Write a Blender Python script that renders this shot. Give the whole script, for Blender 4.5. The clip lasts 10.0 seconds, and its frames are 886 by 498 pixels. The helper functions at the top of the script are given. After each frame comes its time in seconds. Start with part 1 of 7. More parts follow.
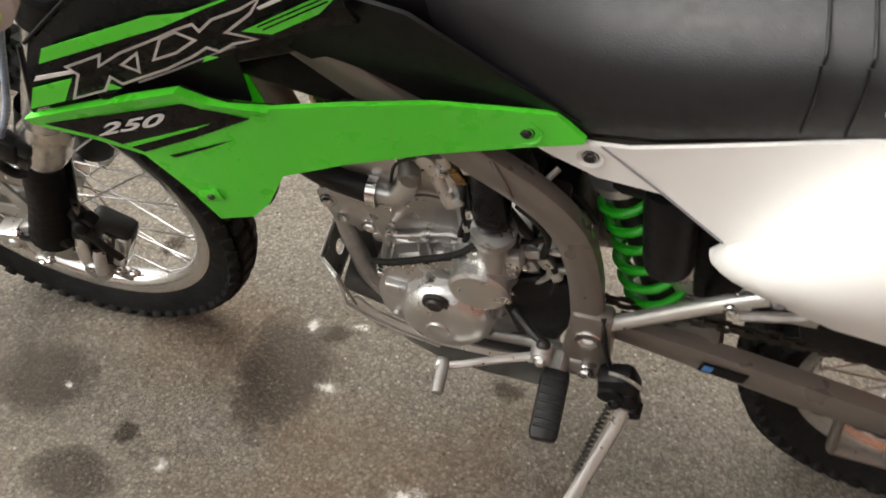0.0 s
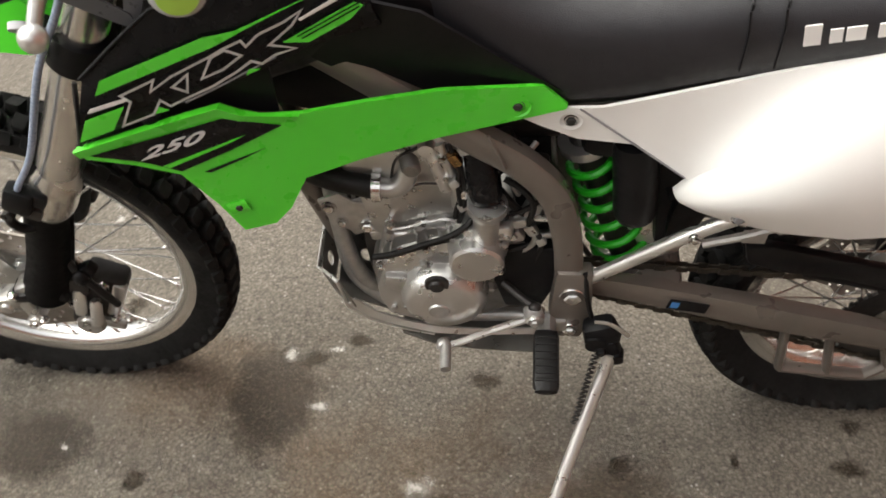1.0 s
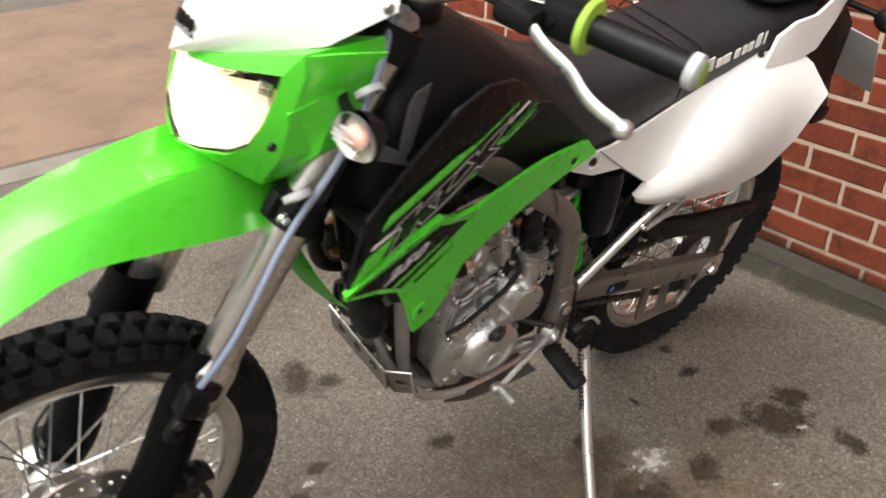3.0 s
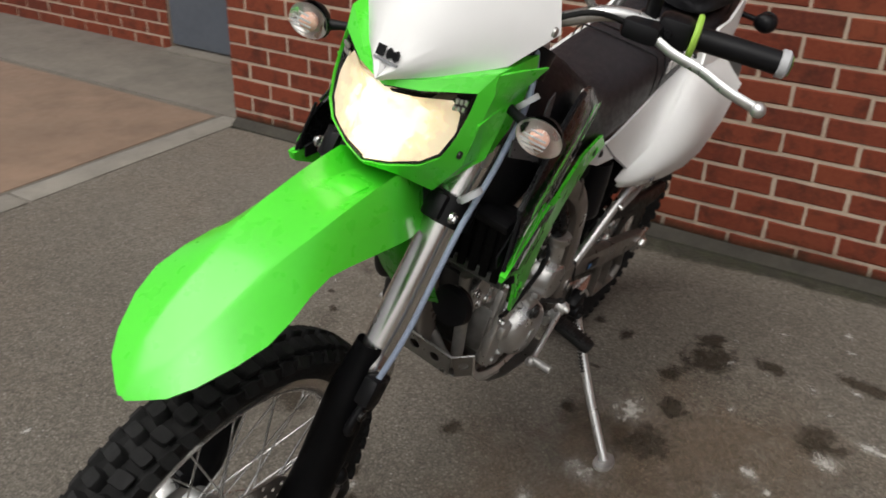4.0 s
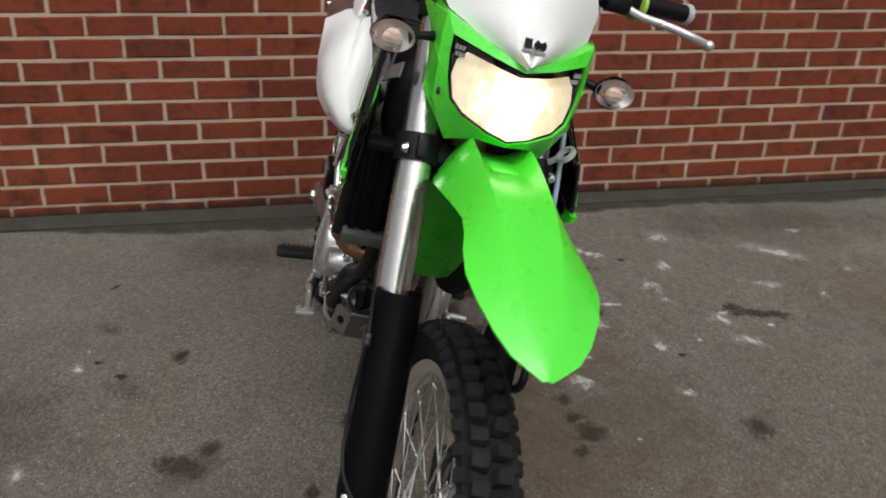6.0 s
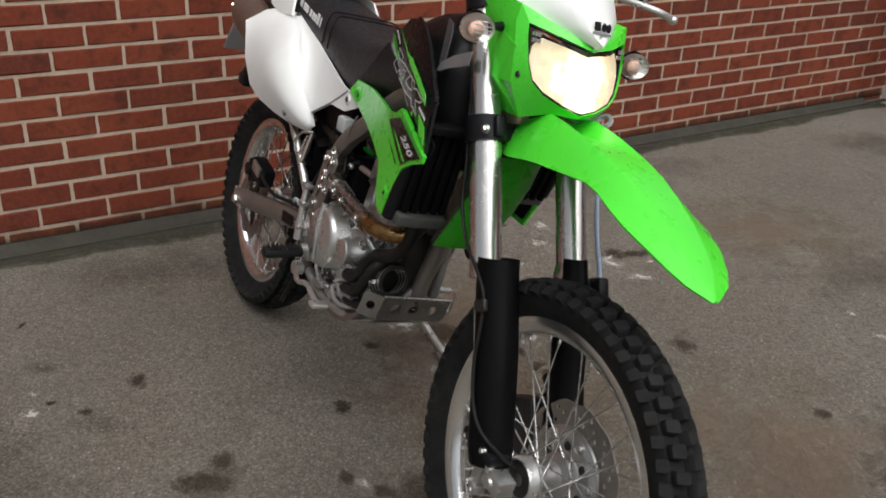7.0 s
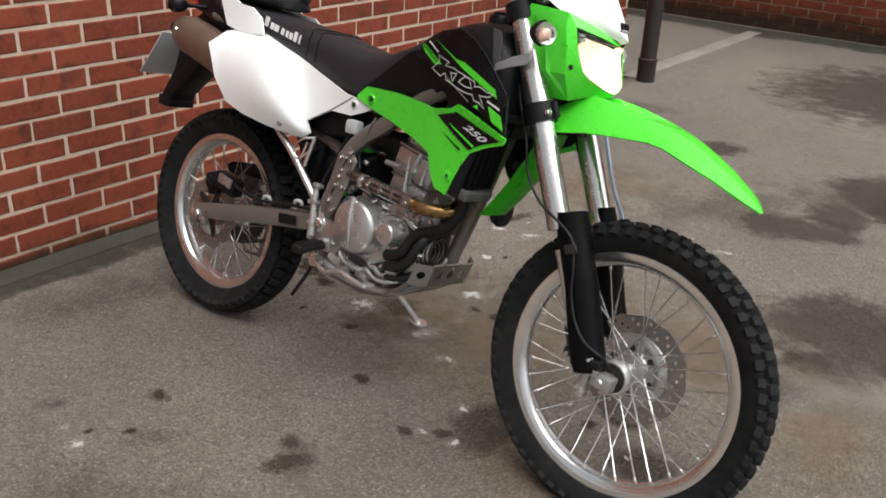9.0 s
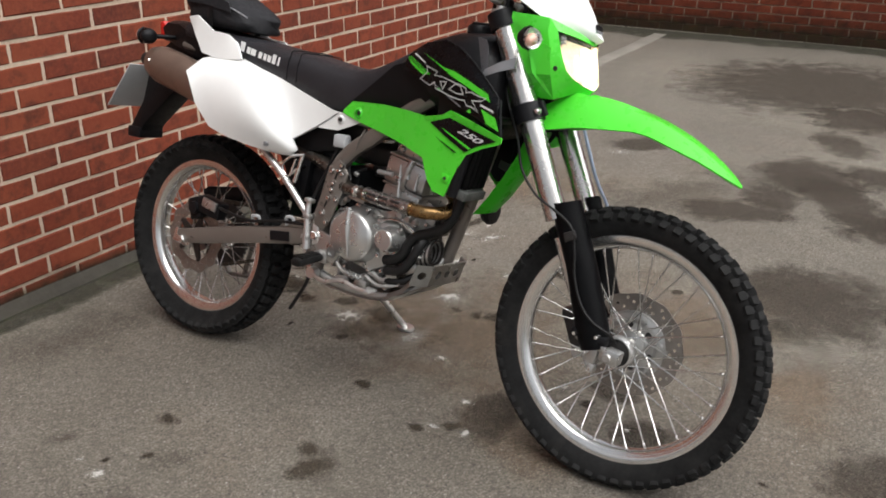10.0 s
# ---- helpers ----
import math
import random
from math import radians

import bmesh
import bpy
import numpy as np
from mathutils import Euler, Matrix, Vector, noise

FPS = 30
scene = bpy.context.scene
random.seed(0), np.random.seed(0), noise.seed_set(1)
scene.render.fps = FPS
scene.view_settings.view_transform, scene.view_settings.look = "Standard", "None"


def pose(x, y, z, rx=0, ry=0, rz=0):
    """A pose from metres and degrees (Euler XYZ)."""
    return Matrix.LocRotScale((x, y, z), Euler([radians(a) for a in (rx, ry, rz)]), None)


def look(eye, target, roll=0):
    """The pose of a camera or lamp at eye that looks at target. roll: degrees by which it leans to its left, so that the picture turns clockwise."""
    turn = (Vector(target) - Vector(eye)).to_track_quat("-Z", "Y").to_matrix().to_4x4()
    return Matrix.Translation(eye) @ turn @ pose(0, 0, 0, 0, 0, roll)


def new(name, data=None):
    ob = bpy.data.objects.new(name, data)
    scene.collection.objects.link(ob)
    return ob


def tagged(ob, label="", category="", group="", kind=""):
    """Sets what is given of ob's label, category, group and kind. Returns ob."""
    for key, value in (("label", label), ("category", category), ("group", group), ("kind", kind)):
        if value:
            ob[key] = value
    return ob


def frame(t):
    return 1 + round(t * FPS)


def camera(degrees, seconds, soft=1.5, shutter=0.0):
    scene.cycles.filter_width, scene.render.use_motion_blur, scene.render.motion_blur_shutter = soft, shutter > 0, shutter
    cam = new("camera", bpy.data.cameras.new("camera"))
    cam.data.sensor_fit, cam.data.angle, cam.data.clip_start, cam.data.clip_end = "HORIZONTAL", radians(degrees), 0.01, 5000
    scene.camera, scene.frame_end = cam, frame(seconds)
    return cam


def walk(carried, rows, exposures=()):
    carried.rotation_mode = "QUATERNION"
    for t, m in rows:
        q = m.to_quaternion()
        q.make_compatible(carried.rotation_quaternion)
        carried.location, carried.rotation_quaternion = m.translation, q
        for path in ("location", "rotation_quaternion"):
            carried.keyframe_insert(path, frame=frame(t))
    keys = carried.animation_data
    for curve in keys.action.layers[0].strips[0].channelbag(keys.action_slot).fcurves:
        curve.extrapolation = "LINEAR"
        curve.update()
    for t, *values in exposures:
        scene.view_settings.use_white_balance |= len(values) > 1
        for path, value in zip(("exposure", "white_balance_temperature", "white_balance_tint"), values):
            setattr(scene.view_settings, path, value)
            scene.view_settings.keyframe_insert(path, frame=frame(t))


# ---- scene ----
cam = camera(53.26, 10.0, soft=1.7, shutter=0.35)
ROWS = [
    (0, (1.2371, 2.2817, 1.2586), (1.3966, 1.5688, 0.5758), 1.281),
    (0.5, (1.2788, 2.4190, 1.2595), (1.3736, 1.6683, 0.6058), -0.083),
    (1, (1.3731, 2.4842, 1.2633), (1.3989, 1.7006, 0.6425), -0.580),
    (1.5, (1.5911, 2.5302, 1.2672), (1.4331, 1.7503, 0.6616), -1.011),
    (2, (1.8036, 2.5706, 1.2898), (1.5052, 1.8044, 0.7207), 2.025),
    (2.5, (2.0643, 2.5755, 1.3123), (1.6571, 1.8277, 0.7879), 1.779),
    (3, (2.3226, 2.4084, 1.3091), (1.7427, 1.7542, 0.8235), 1.061),
    (3.2, (2.4240, 2.3410, 1.3188), (1.8109, 1.7120, 0.8409), 0.584),
    (4.3, (2.8911, 2.0276, 1.3448), (2.0785, 1.6549, 0.8967), 2.168),
    (4.5, (2.9326, 1.9111, 1.3424), (2.0924, 1.6018, 0.8970), 2.348),
    (5, (3.0572, 1.6370, 1.3596), (2.1615, 1.5025, 0.9358), 0.999),
    (5.5, (3.1514, 1.4077, 1.3534), (2.2431, 1.4400, 0.9363), 0.720),
    (6, (3.1426, 1.1397, 1.3435), (2.2597, 1.3269, 0.9128), 1.998),
    (6.2, (3.0977, 1.0137, 1.3278), (2.2314, 1.2738, 0.9013), 0.564),
    (7.3, (3.0298, 0.3774, 1.3618), (2.2942, 0.9013, 0.9324), 3.676),
    (7.5, (2.9873, 0.2901, 1.3611), (2.2733, 0.8447, 0.9338), 3.823),
    (8, (2.8812, 0.0652, 1.3760), (2.2355, 0.6965, 0.9464), 1.424),
    (8.5, (2.8610, -0.1209, 1.3975), (2.2695, 0.5578, 0.9623), 2.339),
    (9, (2.8074, -0.2937, 1.4163), (2.2603, 0.4321, 0.9994), 2.594),
    (9.5, (2.7056, -0.4609, 1.4074), (2.2059, 0.2991, 0.9918), -1.015),
    (10, (2.7010, -0.5202, 1.4132), (2.2287, 0.2680, 1.0186), 0.097),
]
EXPOSURES = [(0.0, 0.98, 6800, 8), (1.0, 0.90, 6800, 8), (2.5, 0.92, 6750, 10), (3.2, 0.42, 6800, 11), (4.3, -0.40, 6450, 9), (5.5, -0.40, 6350, 9), (7.5, -0.10, 6350, 9), (8.1, 0.18, 6400, 10), (10.0, 0.27, 6380, 10)]
walk(cam, [(t, look(eye, target, roll)) for t, eye, target, roll in ROWS], exposures=EXPOSURES)

# ---- world and light: an overcast day in a yard ----
world = bpy.data.worlds.new("overcast_sky")
scene.world = world
world.use_nodes = True
wn = world.node_tree.nodes
sky = wn.new("ShaderNodeTexSky")
sky.sky_type = "NISHITA"
sky.sun_disc = False
sky.sun_elevation, sky.sun_rotation = radians(52), radians(72)
sky.dust_density = 6.0
soft_sky = wn.new("ShaderNodeHueSaturation")
soft_sky.inputs["Saturation"].default_value = 0.18
world.node_tree.links.new(sky.outputs["Color"], soft_sky.inputs["Color"])
world.node_tree.links.new(soft_sky.outputs["Color"], wn["Background"].inputs["Color"])
wn["Background"].inputs["Strength"].default_value = 0.15
sun = new("sun", bpy.data.lights.new("sun", "SUN"))
sun.data.energy, sun.data.angle, sun.data.color = 2.0, radians(40), (1.0, 0.97, 0.93)
sun.matrix_world = look((2.6, -0.6, 6), (0.6, 1.3, 0))


# ---- materials ----
def nodes_of(name):
    m = bpy.data.materials.new(name)
    m.use_nodes = True
    nt = m.node_tree
    return m, nt, nt.nodes, nt.nodes["Principled BSDF"]


def ramp(nt, source, stops):
    r = nt.nodes.new("ShaderNodeValToRGB")
    while len(r.color_ramp.elements) < len(stops):
        r.color_ramp.elements.new(0.5)
    for e, (pos, col) in zip(r.color_ramp.elements, stops):
        e.position = pos
        e.color = (*col, 1) if isinstance(col, tuple) else (col, col, col, 1)
    nt.links.new(source, r.inputs[0])
    return r.outputs[0]


def noise_tex(nt, scale, detail=6.0, rough=0.6, coord=None, kind="Object"):
    n = nt.nodes.new("ShaderNodeTexNoise")
    n.inputs["Scale"].default_value, n.inputs["Detail"].default_value, n.inputs["Roughness"].default_value = scale, detail, rough
    if coord is None:
        coord = nt.nodes.new("ShaderNodeTexCoord").outputs[kind]
    nt.links.new(coord, n.inputs["Vector"])
    return n.outputs["Fac"]


def mix(nt, fac, a, b, how="MIX"):
    n = nt.nodes.new("ShaderNodeMix")
    n.data_type, n.blend_type = "RGBA", how
    for socket, value in (("Factor", fac), ("A", a), ("B", b)):
        target = n.inputs[socket] if socket != "Factor" else n.inputs[0]
        if socket in "AB":
            target = n.inputs[6 if socket == "A" else 7]
        if isinstance(value, (int, float)):
            target.default_value = value
        elif isinstance(value, tuple):
            target.default_value = (*value, 1)
        else:
            nt.links.new(value, target)
    return n.outputs[2]


def bump(nt, bsdf, height, strength, distance):
    b = nt.nodes.new("ShaderNodeBump")
    b.inputs["Strength"].default_value, b.inputs["Distance"].default_value = strength, distance
    nt.links.new(height, b.inputs["Height"])
    nt.links.new(b.outputs[0], bsdf.inputs["Normal"])


def surface(name, color, rough=0.5, metal=0.0, vary=0.12, scale=25.0, grain=0.0, grain_scale=400.0, dirt=0.0, coat=0.0, rough_vary=0.1, spec=0.5):
    """A plain material with a coarse and a fine variation of colour and gloss."""
    m, nt, n, b = nodes_of(name)
    coarse, fine = noise_tex(nt, scale), noise_tex(nt, scale * (1.5 if metal > 0.3 else 6), 2.0)
    dark, light = tuple(c * (1 - vary) for c in color), tuple(min(1, c * (1 + vary)) for c in color)
    col = mix(nt, ramp(nt, coarse, [(0.3, 0.0), (0.7, 1.0)]), dark, light)
    if dirt:
        col = mix(nt, ramp(nt, noise_tex(nt, scale * 0.5, 4.0, 0.6), [(0.55, 0.0), (0.75, dirt)]), col, (0.06, 0.05, 0.04))
    nt.links.new(col, b.inputs["Base Color"])
    nt.links.new(ramp(nt, fine, [(0.3, max(0.02, rough - rough_vary)), (0.7, min(1, rough + rough_vary))]), b.inputs["Roughness"])
    b.inputs["Metallic"].default_value = metal
    b.inputs["Specular IOR Level"].default_value = spec
    b.inputs["Coat Weight"].default_value = coat
    b.inputs["Coat Roughness"].default_value = 0.12
    if grain:
        bump(nt, b, noise_tex(nt, grain_scale, 2.0), grain, 0.002)
    return m


GREEN = surface("green_plastic", (0.080, 0.70, 0.034), 0.30, vary=0.04, scale=6, coat=0.4, rough_vary=0.05)
WHITE = surface("white_plastic", (0.76, 0.76, 0.745), 0.45, vary=0.03, scale=8, rough_vary=0.06)
BLACK = surface("black_plastic", (0.007, 0.007, 0.008), 0.42, vary=0.2, scale=15, grain=0.05, grain_scale=700, spec=0.18)
GLOSS_BLACK = surface("gloss_black_vinyl", (0.005, 0.005, 0.006), 0.25, vary=0.2, scale=10, spec=0.2)
SEAT = surface("seat_vinyl", (0.015, 0.015, 0.018), 0.48, vary=0.2, scale=12, grain=0.3, grain_scale=700, spec=0.42)
SEAT_TOP = surface("bag_fabric", (0.013, 0.013, 0.015), 0.7, vary=0.25, scale=12, grain=0.6, grain_scale=120, spec=0.25)
RUBBER = surface("tyre_rubber", (0.014, 0.014, 0.014), 0.8, vary=0.35, scale=20, grain=0.25, grain_scale=300, dirt=0.15, spec=0.15)
HOSE = surface("hose_rubber", (0.008, 0.008, 0.008), 0.5, vary=0.2, scale=30, spec=0.3)
CAST = surface("cast_aluminium", (0.50, 0.495, 0.48), 0.30, 0.85, vary=0.10, scale=30, grain=0.06, grain_scale=500, dirt=0.25, rough_vary=0.04)
COVER = surface("engine_cover_paint", (0.54, 0.535, 0.52), 0.29, 0.8, vary=0.05, scale=20, grain=0.04, grain_scale=700, rough_vary=0.03)
ALU = surface("bright_aluminium", (0.68, 0.675, 0.66), 0.34, 0.85, vary=0.06, scale=30, dirt=0.12)
# dark tone and heavy blotches stand for the shade inside the skid plate
SKID_METAL = surface("shaded_dull_aluminium", (0.27, 0.265, 0.25), 0.36, 0.85, vary=0.15, scale=18, dirt=0.5)
DISC = surface("disc_steel", (0.28, 0.255, 0.23), 0.38, 0.75, vary=0.15, scale=40, dirt=0.3)
RIM = surface("rim_aluminium", (0.76, 0.755, 0.74), 0.22, 0.95, vary=0.03, scale=20, rough_vary=0.03)
FORK = surface("fork_aluminium", (0.62, 0.60, 0.575), 0.24, 0.95, vary=0.05, scale=15, rough_vary=0.05)
CHROME = surface("chrome", (0.76, 0.755, 0.74), 0.2, 0.93, vary=0.04, scale=40, rough_vary=0.05)
STEEL = surface("zinc_steel", (0.45, 0.445, 0.43), 0.42, 0.75, vary=0.15, scale=60, dirt=0.2)
FRAME = surface("frame_paint", (0.170, 0.150, 0.132), 0.36, 0.35, vary=0.06, scale=15, coat=0.2)
# cast metal darkened: its colour holds the shade between the engine covers
DARK_CAST = surface("shaded_grimy_cast_aluminium", (0.24, 0.235, 0.225), 0.45, 0.75, vary=0.3, scale=35, grain=0.2, grain_scale=400, dirt=0.6)
DARK_METAL = surface("dark_metal", (0.035, 0.033, 0.032), 0.45, 0.5, vary=0.3, scale=40, dirt=0.3)
CHAIN = surface("chain_steel", (0.10, 0.09, 0.075), 0.45, 0.8, vary=0.3, scale=80, dirt=0.5)
GOLD = surface("heat_tinted_steel", (0.30, 0.18, 0.075), 0.27, 0.95, vary=0.4, scale=30)
SHIELD = surface("polished_shield", (0.33, 0.315, 0.30), 0.26, 0.92, vary=0.12, scale=30, rough_vary=0.05)
FIN = surface("matt_black_fin", (0.005, 0.005, 0.005), 0.8, vary=0.2, scale=30, spec=0.08)
RAD_TANK = surface("radiator_tank", (0.085, 0.09, 0.085), 0.5, 0.3, vary=0.2, scale=30, dirt=0.2)
HEADER = surface("dark_header_steel", (0.13, 0.115, 0.10), 0.3, 0.85, vary=0.25, scale=20, dirt=0.25)
MUFFLER = surface("muffler_steel", (0.24, 0.18, 0.145), 0.38, 0.7, vary=0.12, scale=15, dirt=0.2)
SPRING = surface("spring_green", (0.02, 0.46, 0.02), 0.35, vary=0.08, scale=30)
LIME = surface("lime_grip_rubber", (0.36, 0.62, 0.08), 0.5, vary=0.06, scale=30)
SILVER_DECAL = surface("silver_decal", (0.62, 0.62, 0.63), 0.4, vary=0.05, scale=30)
DARK_GREY = surface("dark_grey_decal", (0.06, 0.06, 0.065), 0.35, vary=0.1, scale=20)
GREY_DECAL = surface("grey_decal", (0.22, 0.22, 0.235), 0.4, vary=0.05, scale=30)
RED_LENS = surface("red_lens", (0.45, 0.015, 0.012), 0.15, vary=0.08, scale=30)
ORANGE = surface("orange_bulb", (0.70, 0.42, 0.33), 0.25, vary=0.1, scale=40)
PLATE = surface("plate_back", (0.42, 0.43, 0.44), 0.45, vary=0.06, scale=15)
CLEAR_HOSE = surface("pale_blue_hose", (0.25, 0.30, 0.40), 0.3, vary=0.06, scale=40)
TRIM = surface("trim_grey", (0.33, 0.33, 0.34), 0.32, 0.6, vary=0.06, scale=20)
TEAL = surface("teal_pad", (0.05, 0.33, 0.20), 0.5, vary=0.08, scale=20)
BLUE_STICKER = surface("blue_sticker", (0.05, 0.2, 0.5), 0.35, vary=0.05, scale=20)
DOOR_PAINT = surface("door_paint", (0.10, 0.115, 0.14), 0.45, vary=0.08, scale=4)
POST_PAINT = surface("dark_brown_pipe_paint", (0.026, 0.021, 0.020), 0.4, vary=0.2, scale=10)


def glass(name, color=(1, 1, 1), rough=0.03):
    m, nt, n, b = nodes_of(name)
    b.inputs["Base Color"].default_value = (*color, 1)
    b.inputs["Transmission Weight"].default_value = 1.0
    b.inputs["Roughness"].default_value = rough
    b.inputs["IOR"].default_value = 1.3
    return m


GLASS = glass("clear_lens", (0.95, 0.95, 0.94), 0.16)
LAMP_GLASS = glass("headlight_glass", (1.0, 0.98, 0.94), 0.02)


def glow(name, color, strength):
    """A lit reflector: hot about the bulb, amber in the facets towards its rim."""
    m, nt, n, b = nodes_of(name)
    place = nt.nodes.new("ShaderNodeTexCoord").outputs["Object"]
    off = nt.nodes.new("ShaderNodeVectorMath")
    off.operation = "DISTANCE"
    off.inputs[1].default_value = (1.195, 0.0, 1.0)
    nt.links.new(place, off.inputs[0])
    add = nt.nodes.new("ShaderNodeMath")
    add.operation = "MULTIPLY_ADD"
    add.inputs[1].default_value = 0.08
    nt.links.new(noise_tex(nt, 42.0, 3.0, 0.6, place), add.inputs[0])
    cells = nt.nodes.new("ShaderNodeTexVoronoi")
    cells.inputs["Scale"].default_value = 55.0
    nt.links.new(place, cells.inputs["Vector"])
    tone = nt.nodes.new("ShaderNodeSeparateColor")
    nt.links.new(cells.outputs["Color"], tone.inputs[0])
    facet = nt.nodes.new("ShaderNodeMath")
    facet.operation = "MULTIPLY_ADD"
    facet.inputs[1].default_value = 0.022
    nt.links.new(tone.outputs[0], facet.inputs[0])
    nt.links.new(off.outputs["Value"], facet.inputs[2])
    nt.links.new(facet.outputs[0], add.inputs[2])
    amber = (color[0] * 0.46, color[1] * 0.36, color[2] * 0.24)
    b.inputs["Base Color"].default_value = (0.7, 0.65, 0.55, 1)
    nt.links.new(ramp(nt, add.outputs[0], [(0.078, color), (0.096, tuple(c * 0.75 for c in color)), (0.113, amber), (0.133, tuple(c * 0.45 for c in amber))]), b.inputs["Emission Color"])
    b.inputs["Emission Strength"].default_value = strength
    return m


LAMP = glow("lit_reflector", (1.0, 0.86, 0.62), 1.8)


def brick_material():
    m, nt, n, b = nodes_of("red_brick")
    info = nt.nodes.new("ShaderNodeObjectInfo").outputs["Random"]
    isle = nt.nodes.new("ShaderNodeNewGeometry").outputs["Random Per Island"]
    both = nt.nodes.new("ShaderNodeMath")
    both.operation = "ADD"
    nt.links.new(info, both.inputs[0])
    nt.links.new(isle, both.inputs[1])
    one = nt.nodes.new("ShaderNodeMath")
    one.operation = "FRACT"
    nt.links.new(both.outputs[0], one.inputs[0])
    pos = nt.nodes.new("ShaderNodeNewGeometry").outputs["Position"]
    base = ramp(nt, one.outputs[0], [(0.0, (0.128, 0.030, 0.019)), (0.3, (0.165, 0.038, 0.021)), (0.6, (0.178, 0.043, 0.024)), (0.85, (0.140, 0.033, 0.020)), (1.0, (0.098, 0.027, 0.019))])
    grain = noise_tex(nt, 60.0, 8.0, 0.7, pos)
    blotch = noise_tex(nt, 13.0, 7.0, 0.65, pos)
    col = mix(nt, ramp(nt, grain, [(0.42, 0.0), (0.7, 0.5)]), base, (0.230, 0.066, 0.033))
    col = mix(nt, ramp(nt, noise_tex(nt, 3.5, 3.0, 0.5, pos), [(0.5, 0.0), (0.7, 0.4)]), col, (0.215, 0.062, 0.030))
    col = mix(nt, ramp(nt, blotch, [(0.50, 0.0), (0.66, 0.75)]), col, (0.060, 0.022, 0.016))
    nt.links.new(col, b.inputs["Base Color"])
    b.inputs["Roughness"].default_value = 0.85
    b.inputs["Specular IOR Level"].default_value = 0.12
    smear = noise_tex(nt, 22.0, 9.0, 0.8, pos)
    col = mix(nt, ramp(nt, smear, [(0.62, 0.0), (0.76, 0.35)]), col, (0.32, 0.19, 0.135))
    nt.links.new(col, b.inputs["Base Color"])
    bump(nt, b, smear, 0.8, 0.004)
    return m


def mortar_material():
    m, nt, n, b = nodes_of("mortar")
    pos = nt.nodes.new("ShaderNodeNewGeometry").outputs["Position"]
    fine, big = noise_tex(nt, 120.0, 5.0, 0.6, pos), noise_tex(nt, 3.5, 6.0, 0.7, pos)
    col = mix(nt, big, (0.36, 0.275, 0.205), (0.56, 0.455, 0.355))
    col = mix(nt, ramp(nt, fine, [(0.45, 0.0), (0.8, 0.5)]), col, (0.24, 0.175, 0.13))
    nt.links.new(col, b.inputs["Base Color"])
    b.inputs["Roughness"].default_value = 0.95
    b.inputs["Specular IOR Level"].default_value = 0.12
    bump(nt, b, fine, 0.5, 0.002)
    return m


